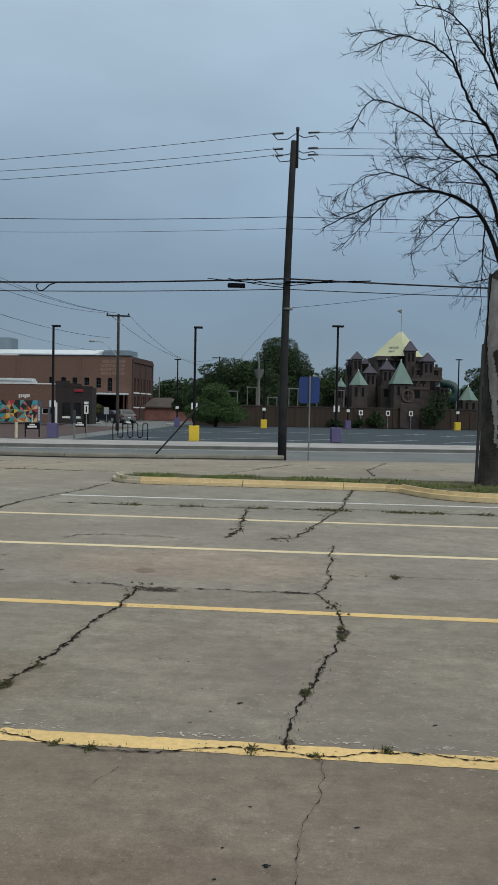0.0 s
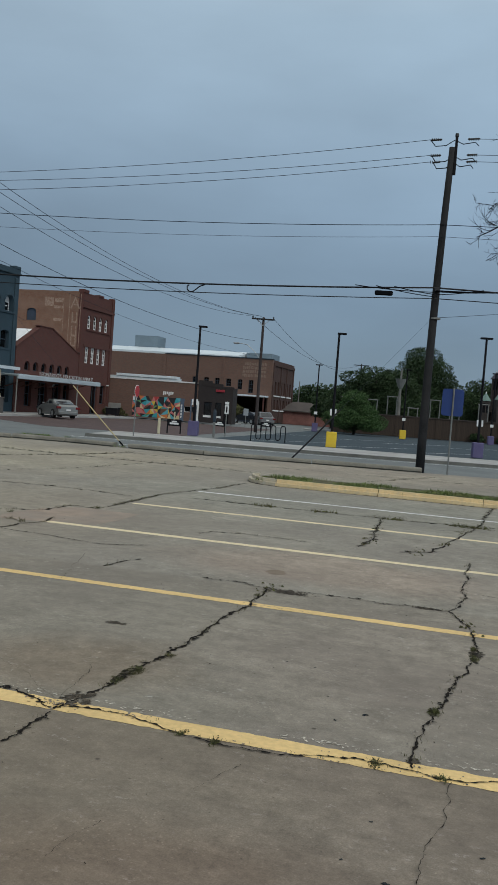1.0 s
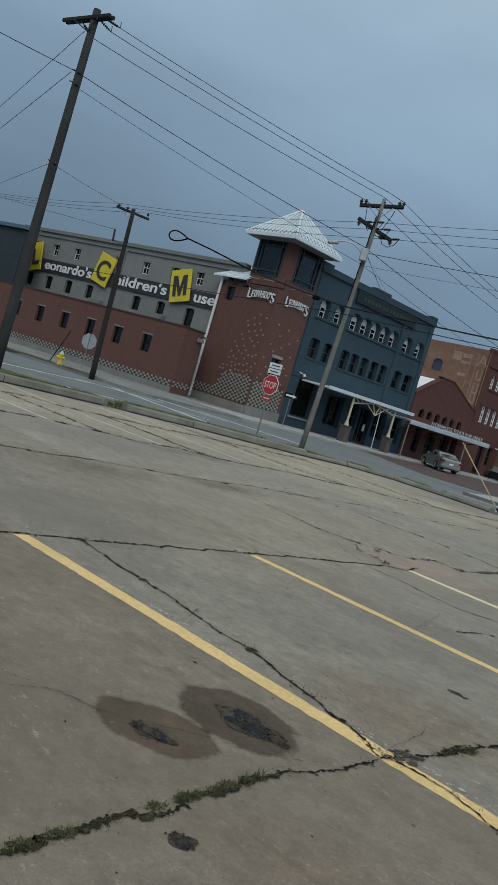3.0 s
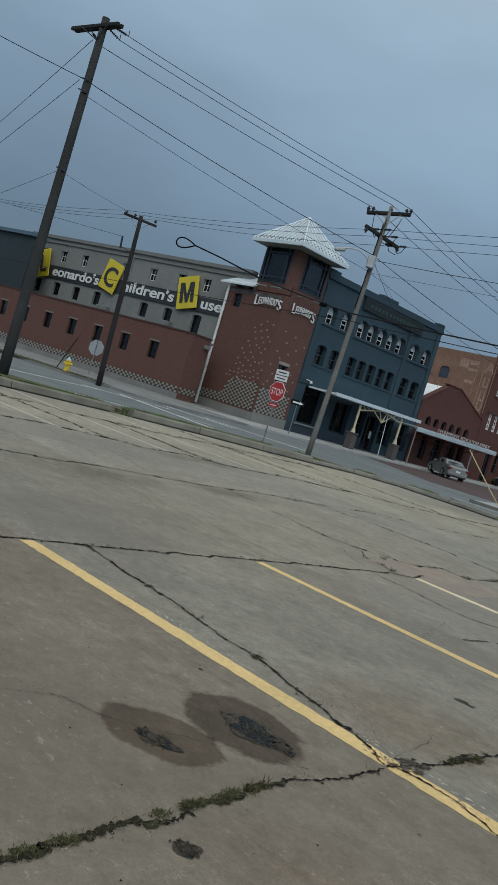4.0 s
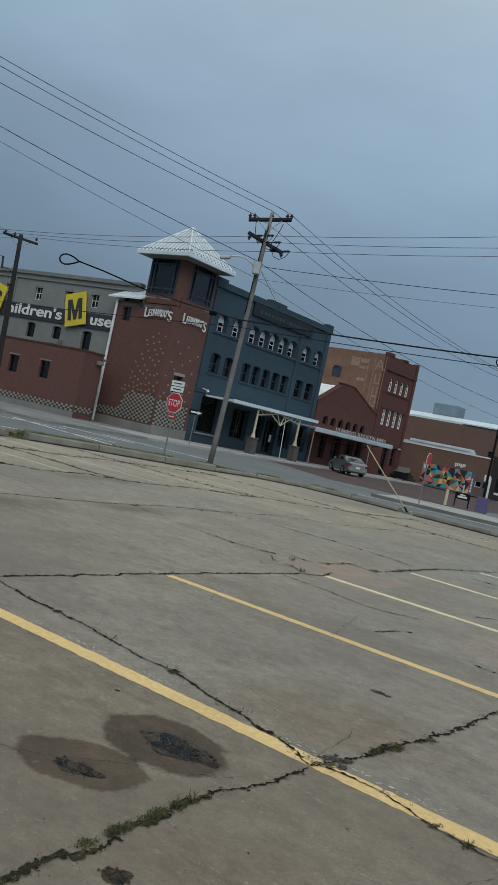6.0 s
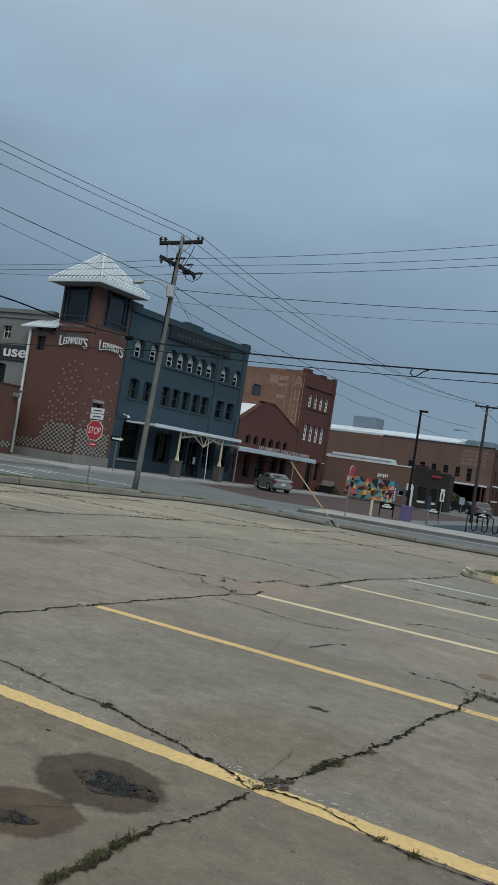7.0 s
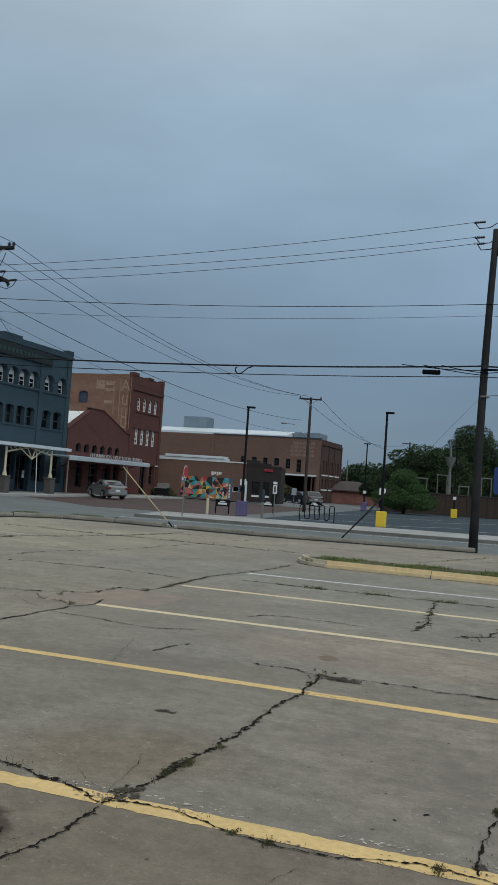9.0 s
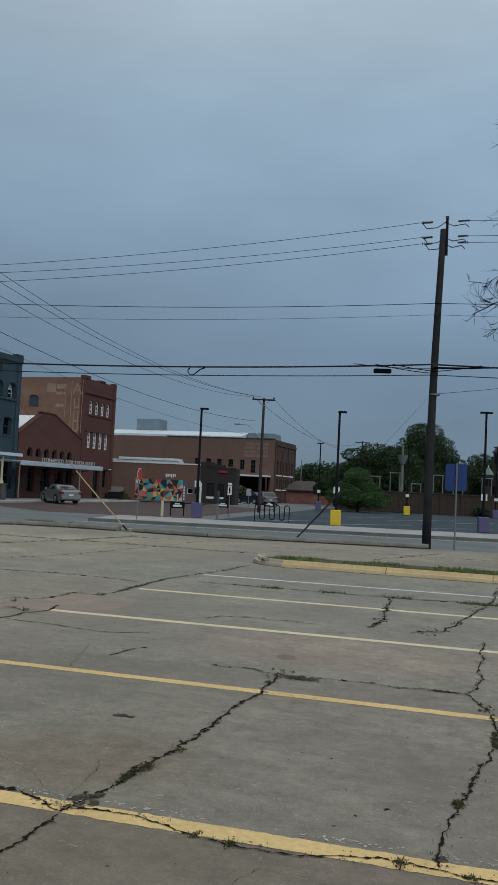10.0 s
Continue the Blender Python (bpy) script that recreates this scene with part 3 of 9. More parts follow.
def sash(parent, a, b, c, d, rise, y, frame_mat, bars=(1, 1), fw=0.06, glass=None, name="window"):
    """A window set y deep in a wall's hole: frame, bars and a pane."""
    bm = bmesh.new()
    t = 0.06
    box(bm, a, a + fw, y, y + t, c, d - rise)
    box(bm, b - fw, b, y, y + t, c, d - rise)
    box(bm, a + fw, b - fw, y, y + t, c, c + fw)
    if not rise:
        box(bm, a + fw, b - fw, y, y + t, d - fw, d)
    else:
        n = 8
        for k in range(n):
            p0, p1 = math.pi * k / n, math.pi * (k + 1) / n
            o = [((a + b) / 2 - (b - a) / 2 * s * math.cos(p), d - rise + rise * s * math.sin(p)) for s, p in ((1, p0), (1, p1), (1 - 2 * fw / (b - a), p1), (1 - 2 * fw / (b - a), p0))]
            slab_v(bm, [(o[3][0], o[3][1]), (o[2][0], o[2][1]), (o[1][0], o[1][1]), (o[0][0], o[0][1])], y, y + t)
    for k in range(1, bars[0] + 1):
        x = a + (b - a) * k / (bars[0] + 1)
        box(bm, x - fw * 0.3, x + fw * 0.3, y + 0.01, y + t - 0.01, c + fw, d - rise)
    for k in range(1, bars[1] + 1):
        z = c + (d - c) * k / (bars[1] + 1)
        box(bm, a + fw, b - fw, y + 0.005, y + t - 0.005, z - fw * 0.4, z + fw * 0.4)
    w = part(name, bm, frame_mat, parent)
    part("pane", B(a + fw * 0.8, b - fw * 0.8, y + 0.025, y + 0.035, c + fw * 0.8, d - (rise * 0.35 if rise else fw * 0.8)), glass or M_GLASS, w)
    return w


def shell(parent, u0, u1, y0, y1, z1, wall_mat, roof_mat, th=0.3, top=None):
    """Back, sides and flat roof that close a building behind its front wall."""
    part("side_wall", B(u0, u0 + th, y0, y1, 0, z1), wall_mat, parent)
    part("side_wall", B(u1 - th, u1, y0, y1, 0, z1), wall_mat, parent)
    part("rear_wall", B(u0 + th, u1 - th, y1 - th, y1, 0, z1), wall_mat, parent)
    part("roof", B(u0 + th, u1 - th, y0, y1 - th, z1 - 0.9, z1 - 0.6), roof_mat, parent)


def text(name, body, size, material, parent, m, extrude=0.02, label="", width=None, bold=0.0):
    """Raised letters in the built-in font, as a mesh."""
    cu = bpy.data.curves.new(name, "FONT")
    cu.body = body
    cu.size = size
    cu.extrude = extrude
    cu.align_x = "CENTER"
    cu.offset = bold
    tmp = bpy.data.objects.new("tmp_text", cu)
    scene.collection.objects.link(tmp)
    dg = bpy.context.evaluated_depsgraph_get()
    me = bpy.data.meshes.new_from_object(tmp.evaluated_get(dg))
    bpy.data.objects.remove(tmp)
    me.name = name
    me.materials.clear()
    me.materials.append(material)
    if width:
        xs = [v.co.x for v in me.vertices]
        k = width / (max(xs) - min(xs))
        for v in me.vertices:
            v.co.x *= k
    ob = new(name, me)
    ob.parent = parent
    ob.matrix_basis = m
    if label:
        ob["label"] = label
    return ob


UP = Matrix.Rotation(radians(90), 4, "X")


def clods(bm, g, x, y, r):
    """One angular crumb lying on the ground."""
    vs = [bm.verts.new((x + r * math.cos(a + g.uniform(-0.4, 0.4)), y + r * math.sin(a), 0.004)) for a in (0, 2.1, 4.2)]
    t = bm.verts.new((x + g.uniform(-r, r) * 0.3, y + g.uniform(-r, r) * 0.3, 0.004 + r * 0.9))
    for a, b in ((0, 1), (1, 2), (2, 0)):
        bm.faces.new((vs[a], vs[b], t))


def ribbon(bm, pts, w0, w1, z, step=0.06, jag=0.6, wander=0.5, rnd=None, keep=0.75, power=1.0):
    """A ragged strip along a line on the ground: cracks, worn joints."""
    rnd = rnd or random.Random(1)
    line = []
    for (x0, y0), (x1, y1) in zip(pts, pts[1:]):
        n = max(2, int(math.hypot(x1 - x0, y1 - y0) / step))
        for k in range(n):
            line.append((x0 + (x1 - x0) * k / n, y0 + (y1 - y0) * k / n))
    line.append(pts[-1])
    L = []
    off = 0.0
    for i, (x, y) in enumerate(line):
        a, b = line[max(i - 1, 0)], line[min(i + 1, len(line) - 1)]
        d = math.hypot(b[0] - a[0], b[1] - a[1]) or 1
        nx, ny = -(b[1] - a[1]) / d, (b[0] - a[0]) / d
        off = off * keep + rnd.uniform(-1, 1) * wander * step
        w = w0 + (w1 - w0) * rnd.random() ** power
        l, r = w * rnd.uniform(1 - jag, 1), w * rnd.uniform(1 - jag, 1)
        cx, cy = x + nx * off, y + ny * off
        L.append(((cx + nx * l, cy + ny * l), (cx - nx * r, cy - ny * r)))
    vs = [(bm.verts.new((p[0], p[1], z)), bm.verts.new((q[0], q[1], z))) for p, q in L]
    for (a, b), (c, d) in zip(vs, vs[1:]):
        bm.faces.new((a, b, d, c))
    return bm


def blob(bm, cx, cy, rx, ry, z, rot=0.0, rag=0.12, n=40, seed=1):
    """A ragged flat patch."""
    rnd = random.Random(seed)
    ph = [rnd.uniform(0, math.tau) for _ in range(5)]
    c, s = math.cos(rot), math.sin(rot)
    vs = []
    for k in range(n):
        a = math.tau * k / n
        r = 1 + rag * sum(math.sin((j + 2) * a + ph[j]) / (j + 1.5) for j in range(5)) + rnd.uniform(-1, 1) * rag * 0.25
        x, y = rx * r * math.cos(a), ry * r * math.sin(a)
        vs.append(bm.verts.new((cx + c * x - s * y, cy + s * x + c * y, z)))
    bm.faces.new(vs)
    return bm


def tufts(bm, places, h0, h1, per, rnd, spread=0.05):
    """Grass blades: each one a bent, tapered strip."""
    for x, y, z in places:
        for _ in range(per):
            a = rnd.uniform(0, math.tau)
            h = rnd.uniform(h0, h1)
            lean = rnd.uniform(0.4, 1.5) * h
            px, py = x + rnd.gauss(0, spread), y + rnd.gauss(0, spread)
            w = min(0.006, 0.0012 + h * rnd.uniform(0.02, 0.05))
            tx, ty = -math.sin(a) * w, math.cos(a) * w
            dx, dy = math.cos(a) * lean, math.sin(a) * lean
            v = [bm.verts.new((px - tx, py - ty, z)), bm.verts.new((px + tx, py + ty, z)),
                 bm.verts.new((px + dx * 0.4 + tx * 0.8, py + dy * 0.4 + ty * 0.8, z + h * 0.65)), bm.verts.new((px + dx * 0.4 - tx * 0.8, py + dy * 0.4 - ty * 0.8, z + h * 0.65)),
                 bm.verts.new((px + dx, py + dy, z + h))]
            bm.faces.new((v[0], v[1], v[2], v[3]))
            bm.faces.new((v[3], v[2], v[4]))
    return bm


def rounded(x0, x1, z0, z1, r):
    """Outline of a plate with round corners."""
    out = []
    for cx, cz, a in ((x1 - r, z0 + r, -90), (x1 - r, z1 - r, 0), (x0 + r, z1 - r, 90), (x0 + r, z0 + r, 180)):
        for k in range(5):
            q = radians(a + 22.5 * k)
            out.append((cx + r * math.cos(q), cz + r * math.sin(q)))
    return out


# ---- ground, streets, kerbs ----
STREET = -0.13
bm = bmesh.new()
prism(bm, [(-1500, -1500), (1500, -1500), (1500, 1500), (-1500, 1500)], -1.0, -0.30)
solo("ground", bm, M_GROUND, "dull grass and gravel ground reaching to the horizon", "ground", kind="structure")

# north street runs 10 degrees off the lot's stripes
NA = radians(10.5)


def north(s, d):
    """A place s metres along the north kerb from its end by the pole, d metres beyond it."""
    return (-1.6 + s * math.cos(NA) - d * math.sin(NA), 26.9 + s * math.sin(NA) + d * math.cos(NA))


EDGE = [(-19.25, 12.0), (-19.0, 15.2), (-18.85, 15.9), (-18.3, 18.2), (-17.5, 20.4), (-16.95, 22.4), (-16.6, 24.4), (-15.5, 25.7), (-13.6, 25.95), (-11.75, 25.85), (-11.2, 25.78), north(-7, 0), north(0, 0)]
LOT_EDGE = [(-19.9, -40)] + EDGE + [north(60, 0)]
bm = bmesh.new()
prism(bm, [(60, -40)] + [north(60, 0)] + LOT_EDGE[::-1][1:], -0.29, 0.0)
solo("parking_lot_floor", bm, M_LOT, "cracked old grey concrete parking lot surface", "parking lot", kind="structure")
bm = bmesh.new()
prism(bm, [(-140, -40), (-19.5, -40), (60, 20), (120, 60), (60, 160), (-140, 160)], -0.295, STREET)
solo("road", bm, M_ASPH, "worn blue-grey asphalt street with faded markings", "road", kind="structure")

# brick-paved stretch of the side street, and its plaza
bm = bmesh.new()
prism(bm, [(-31.5, 47.0), (-22.5, 40.5), (-15.4, 42.5), (-17.0, 62.0), (-17.5, 73.4), (-30.5, 73.4)], STREET, STREET + 0.006)
solo("brick_road", bm, M_PAVER, "dark red brick paving of the side street", "road", kind="structure")

# low kerb beams along the lot
bm = bmesh.new()


kerb = thing("kerb", "long low weathered concrete kerb along the lot's edge", "kerb", kind="structure")
full = []
for (x0, y0), (x1, y1) in zip([(-19.9, -20)] + EDGE, EDGE):
    if (x0, y0) in ((-19.0, 15.2), (-11.75, 25.85)):
        continue  # a stone is missing here
    n = max(1, round(math.hypot(x1 - x0, y1 - y0) / 3.0))
    for k in range(n):
        a, b = k / n, (k + 1) / n
        d = math.hypot(x1 - x0, y1 - y0)
        g = 0.012 / d
        full.append(((x0 + (x1 - x0) * (a + g), y0 + (y1 - y0) * (a + g)), (x0 + (x1 - x0) * (b - g), y0 + (y1 - y0) * (b - g))))
for p, q in full:
    bm = bmesh.new()
    d = math.hypot(q[0] - p[0], q[1] - p[1])
    nx, ny = -(q[1] - p[1]) / d, (q[0] - p[0]) / d
    z = (0.22 if p[1] < 22.3 else 0.14) + random.uniform(-0.012, 0.012)
    prof = [(0.05, -0.13), (0.05, 0.03), (0.0, 0.035), (0.012, z - 0.035), (0.045, z), (0.30, z), (0.34, z - 0.04), (0.36, -0.13)]
    va = [bm.verts.new((p[0] + nx * o, p[1] + ny * o, h)) for o, h in prof]
    vb = [bm.verts.new((q[0] + nx * o, q[1] + ny * o, h)) for o, h in prof]
    for i in range(len(prof) - 1):
        bm.faces.new((va[i], va[i + 1], vb[i + 1], vb[i]))
    bm.faces.new(va[::-1])
    bm.faces.new(vb)
    bmesh.ops.recalc_face_normals(bm, faces=bm.faces)
    part("kerb_stone", bm, M_KERB, kerb)

# grass verge behind the west kerb
bm = bmesh.new()
prism(bm, [(-20.05, -20), (-25.0, -20), (-25.0, 15.4), (-22.3, 17.8), (-20.8, 21.0), (-20.75, 25.0), (-20.5, 26.75), (-17.0, 27.4), (-13.6, 27.0), (-11.5, 26.5)] + [(x - 0.2, y + 0.2) for x, y in EDGE[9::-1]], -0.28, -0.03)
for (x0, y0), (x1, y1) in full:
    if x0 < -15.4:
        d = math.hypot(x1 - x0, y1 - y0)
        nx, ny = -(y1 - y0) / d, (x1 - x0) / d
        hb = 0.15 if y0 < 22.3 else 0.08
        lo = [(x0 + nx * 0.33, y0 + ny * 0.33), (x1 + nx * 0.33, y1 + ny * 0.33), (x1 + nx * 0.8, y1 + ny * 0.8), (x0 + nx * 0.8, y0 + ny * 0.8)]
        prism(bm, lo, -0.1, hb)
        prism(bm, [lo[3], lo[2], (x1 + nx * 1.3, y1 + ny * 1.3), (x0 + nx * 1.3, y0 + ny * 1.3)], -0.1, hb * 0.5)
solo("verge", bm, M_SOIL, "strip of dirt and thin grass behind the kerb", "verge", kind="structure")

# far sidewalk along the north street, and the fresh asphalt lot behind it
bm = bmesh.new()
P = [north(-13.5, 9.6), north(60, 9.6), north(60, 14.6), north(-13.5, 14.6)]
prism(bm, P, -0.28, 0.0)
# the street face lies in shade; its base colour is darkened for that
solo("far_kerb", prism(bmesh.new(), [north(-13.6, 9.42), north(60, 9.42), north(60, 9.58), north(-13.6, 9.58)], -0.28, 0.004), mat("shaded_kerb_concrete", (0.15, 0.148, 0.132), 0.95, var=0.2, scale=1.5, bump=0.2), "kerb of the far sidewalk, its shaded face painted dark", "kerb", kind="structure")
solo("pavement", bm, M_WALK, "pale concrete sidewalk across the street", "pavement", kind="structure")
bm = bmesh.new()
P = [north(-9.0, 14.62), north(60, 14.62), north(60, 60), north(-3.0, 60)]
prism(bm, P, -0.28, -0.04)
solo("far_lot", bm, M_ASPH2, "dark new asphalt parking lot with white bay lines", "parking lot", kind="structure")
bm = bmesh.new()
prism(bm, [(-31.2, 34.8), (-31.2, 73.4), (-36.2, 73.4), (-36.2, 34.8)][::1], -0.28, 0.0)
solo("side_pavement", bm, M_WALK, "concrete sidewalk in front of the brick shops", "pavement", kind="structure")
bm = bmesh.new()
M_WALKD = mat("worn_sidewalk_concrete", (0.235, 0.235, 0.225), 0.9, var=0.14, scale=0.7, fine=6, bump=0.2, tint=(0.15, 0.15, 0.135), tint_amt=0.8, tint_scale=0.4, spec=0.2)
prism(bm, [(-31.3, 27.5), (-31.3, 34.7), (-36.3, 34.7), (-36.3, 40.5), (-90, 37), (-90, 22.0), (-39, 25.6)], -0.28, 0.0)
solo("museum_pavement", bm, M_WALKD, "broad concrete sidewalk by the museum wall", "pavement", kind="structure")

bm = prism(bmesh.new(), [(-47, 25.6), (-47, 24.3), (-39, 25.68), (-34.5, 26.72), (-34.3, 27.4), (-38.5, 27.0), (-42, 26.6)], -0.02, 0.006)
solo("dirt_strip", bm, M_SOIL, "bare dirt strip between the street and the museum sidewalk", "dirt", kind="structure")
bm = bmesh.new()
rnd = random.Random(92)
tufts(bm, [(x, 25.9 + (x + 39) * 0.2 + rnd.uniform(-0.3, 0.7), 0.004) for x in [rnd.uniform(-45, -34.6) for _ in range(420)]], 0.03, 0.12, 6, rnd, 0.1)
solo("dry_grass", bm, M_WEED, "thin dry grass on the dirt strip", "grass", kind="stuff")

# painted lines
def line_strip(name, p, q, w, z, m, label, cat="road marking", kind="structure", seed=1):
    bm = bmesh.new()
    ribbon(bm, [p, q], w * 0.9, w * 1.02, z, step=0.04, jag=0.13, wander=0.02, rnd=random.Random(seed))
    return solo(name, bm, m, label, cat, kind=kind)


for k, (y, x0, w, m, lab) in enumerate(((3.92, -5.60, 0.082, M_YLINE, "wide worn yellow bay line on the concrete"), (6.66, -5.42, 0.066, M_YLINE, "worn yellow bay line on the concrete"),
                                        (9.51, -5.22, 0.076, M_PLINE, "faded yellow bay line on the concrete"), (12.14, -5.12, 0.078, M_PLINE, "faded pale yellow bay line on the concrete"),
                                        (14.80, -4.95, 0.07, M_WLINE, "faded white bay line on the concrete"))):
    line_strip("bay_line", (x0, y), (9.0, y - 0.02), w, 0.002, m, lab, seed=k + 3)
for k, y in enumerate((1.15, -1.6)):
    line_strip("bay_line", (-5.7, y), (9.0, y), 0.066, 0.002, M_YLINE, "worn yellow bay line on the concrete", seed=k + 30)
# ghost of an older white line beside the first yellow one
bm = bmesh.new()
rnd = random.Random(8)
for s in range(170):
    c = rnd.choice((-4.4, -3.9, -3.3, -2.3, -1.75, -1.45, -0.75, -0.5, 0.1, 0.5))
    x = c + rnd.gauss(0, 0.13)
    blob(bm, x, 4.045 + rnd.gauss(0, 0.016), rnd.uniform(0.003, 0.016), rnd.uniform(0.0015, 0.006), 0.0035 + s * 0.000002, rnd.uniform(-0.7, 0.7), 0.6, 11, s)
solo("old_line_flakes", bm, M_CLINE, "flakes of an older white line", "road marking", kind="stuff")
# bay lines of the far row
for k, (xa, xb, ya, yb) in enumerate(((-18.6, -13.4, 4.4, 4.4), (-18.8, -13.4, 6.95, 6.95), (-18.6, -13.2, 9.48, 9.46), (-19.0, -12.8, 11.86, 11.97), (-18.3, -12.6, 14.5, 14.56), (-16.6, -12.3, 16.45, 16.61), (-14.9, -11.4, 18.42, 18.34))):
    line_strip("bay_line", (xa, ya), (xb, yb), 0.045, 0.002, M_CLINE, "faded cream bay line by the kerb", seed=k + 50)
# street markings
for k, (a, b, w) in enumerate((((-29.0, 16.6), (-30.9, 23.9), 0.07), ((-31.4, 23.2), (-29.2, 26.8), 0.09), ((-31.5, 25.5), (-23.6, 24.2), 0.10), ((-31.2, 28.2), (-26.9, 28.9), 0.11), ((-26.8, 24.6), (-25.2, 26.0), 0.09), ((-24.9, 17.4), (-24.4, 20.4), 0.08),
                              ((-29.6, 29.6), (-23.4, 30.4), 0.10), (north(-12, 4.9), north(-5, 4.9), 0.06), (north(-3.4, 4.9), north(-0.6, 4.9), 0.06), (north(-14, 8.6), north(30, 8.6), 0.05))):
    line_strip("street_line", a, b, w * 1.5, STREET + 0.004, M_WLINE, "faded white street marking", seed=k + 70)
for k in range(8):
    p, q = north(-7 + k * 4.5, 18), north(-2.6 + k * 4.5, 22.5)
    line_strip("lot_line", p, q, 0.06, -0.036, M_WLINE, "white bay line on dark asphalt", seed=k + 90)
    p, q = north(-8.0 + k * 4.5, 30), north(-2.5 + k * 4.5, 36.5)
    line_strip("lot_line", p, q, 0.06, -0.036, M_WLINE, "white bay line on dark asphalt", seed=k + 110)

# planter island with a yellow kerb
isl = thing("planter_island", "long grass island with a chipped yellow kerb", "planter", kind="structure")
ISO = [(-4.98, 18.5), (-4.9, 18.15), (-4.74, 17.8), (-4.48, 17.52), (-4.1, 17.36), (-1.9, 17.3), (0.2, 17.22), (1.05, 17.14), (1.30, 16.98), (1.44, 16.68), (1.60, 16.36), (1.82, 16.02), (2.15, 15.72), (2.6, 15.52), (3.2, 15.4), (12.0, 14.9), (12.0, 19.5), (-4.1, 19.35), (-4.6, 19.16), (-4.9, 18.85)]


def inset(p, k):
    i = ISO.index(p)
    a, b = Vector(ISO[i - 1]), Vector(ISO[(i + 1) % len(ISO)])
    d = (b - a).normalized()
    return (p[0] - d.y * k, p[1] + d.x * k)


INN = [inset(p, 0.2) for p in ISO]
for i in range(len(ISO)):
    a, b, c, d = ISO[i], ISO[(i + 1) % len(ISO)], INN[(i + 1) % len(ISO)], INN[i]
    n = max(1, round(math.hypot(b[0] - a[0], b[1] - a[1]) / 1.8))
    for k in range(n):
        f = lambda p, q, s: (p[0] + (q[0] - p[0]) * s, p[1] + (q[1] - p[1]) * s)
        g = 0.004
        s0, s1 = k / n + g, (k + 1) / n - g
        bm = bmesh.new()
        z = (0.06 if min(a[1], b[1]) > 18.8 else 0.15 if a[0] < 1.2 else 0.17) + (random.uniform(-0.006, 0.006) if n > 1 else 0.0)
        prism(bm, [f(a, b, s0), f(a, b, s1), f(d, c, s1), f(d, c, s0)], -0.02, z)
        run = Vector((b[0] - a[0], b[1] - a[1], 0)).normalized()
        top = [e for e in bm.edges if z > 0.1 and all(v.co.z > 0.08 for v in e.verts) and abs((e.verts[1].co - e.verts[0].co).normalized().dot(run)) > 0.8]
        if top:
            bmesh.ops.bevel(bm, geom=top, offset=0.075, segments=4, affect="EDGES")
        part("kerb_stone", bm, M_YKERB if a[0] > -4.3 else M_KERBW, isl)
bm = bmesh.new()
prism(bm, [inset(p, 0.19) for p in ISO], -0.02, 0.085)
part("soil", bm, M_SOIL, isl)
rnd = random.Random(21)
bm = bmesh.new()
pl = []
for _ in range(3600):
    x, y = rnd.uniform(-4.6, 8.0), 17.58 + 1.5 * rnd.random()
    if x > 1.5:
        y -= min(1.7, (x - 1.4) * 1.5) * rnd.random() ** 0.4
    if noise.noise(Vector((x * 1.1, y * 1.6, 9.0))) > -0.08:
        pl.append((x, y, 0.08))
tufts(bm, pl, 0.02, 0.085, 7, rnd, 0.07)
solo("island_grass", bm, M_GRASS, "short patchy grass and weeds on the island", "grass", kind="stuff")
bm = bmesh.new()
pl = []
for k in range(len(full)):
    (x0, y0), (x1, y1) = full[k]
    d = math.hypot(x1 - x0, y1 - y0)
    nx, ny = -(y1 - y0) / d, (x1 - x0) / d
    for _ in range(int(d * (150 if x0 < -15 else 22))):
        s, o = rnd.random(), 0.36 + abs(rnd.gauss(0, 0.2))
        if noise.noise(Vector((x0 + (x1 - x0) * s, y0 + (y1 - y0) * s, 4.0)) * 0.9) > -0.12:
            pl.append((x0 + (x1 - x0) * s + nx * o, y0 + (y1 - y0) * s + ny * o, (0.14 if y0 < 22.3 else 0.07) if x0 < -15.4 else STREET))
for gx, gy in ((-18.95, 15.55), (-11.48, 25.95)):
    pl += [(gx + rnd.gauss(0, 0.12), gy + rnd.gauss(0, 0.22), 0.0) for _ in range(9)]
tufts(bm, pl, 0.03, 0.15, 7, rnd, 0.09)
solo("verge_grass", bm, M_GRASS, "thin rough grass along the kerb", "grass", kind="stuff")


# dirt at the foot of the kerbs, with the shadow line there painted in
bm = bmesh.new()
ribbon(bm, [(x - 0.01, y - 0.02) for x, y in ISO[1:16]], 0.008, 0.05, 0.0055, step=0.05, jag=0.8, wander=0.1, rnd=random.Random(31))
for a, b in full:
    ribbon(bm, [(a[0] + 0.02, a[1] - 0.01), (b[0] + 0.02, b[1] - 0.01)], 0.015, 0.06, 0.0055, step=0.08, jag=0.8, wander=0.1, rnd=random.Random(int(a[1] * 50)))
solo("kerb_dirt_and_shade", bm, M_DIRT, "dark line of dirt and painted shade along the foot of the kerbs", "dirt", kind="stuff")


# ---- the west side of the street ----
# facades share one line; local x runs north along it, local y runs into the building
WEST = pose(-35.72, 43.2, 0, 0, 0, 88)

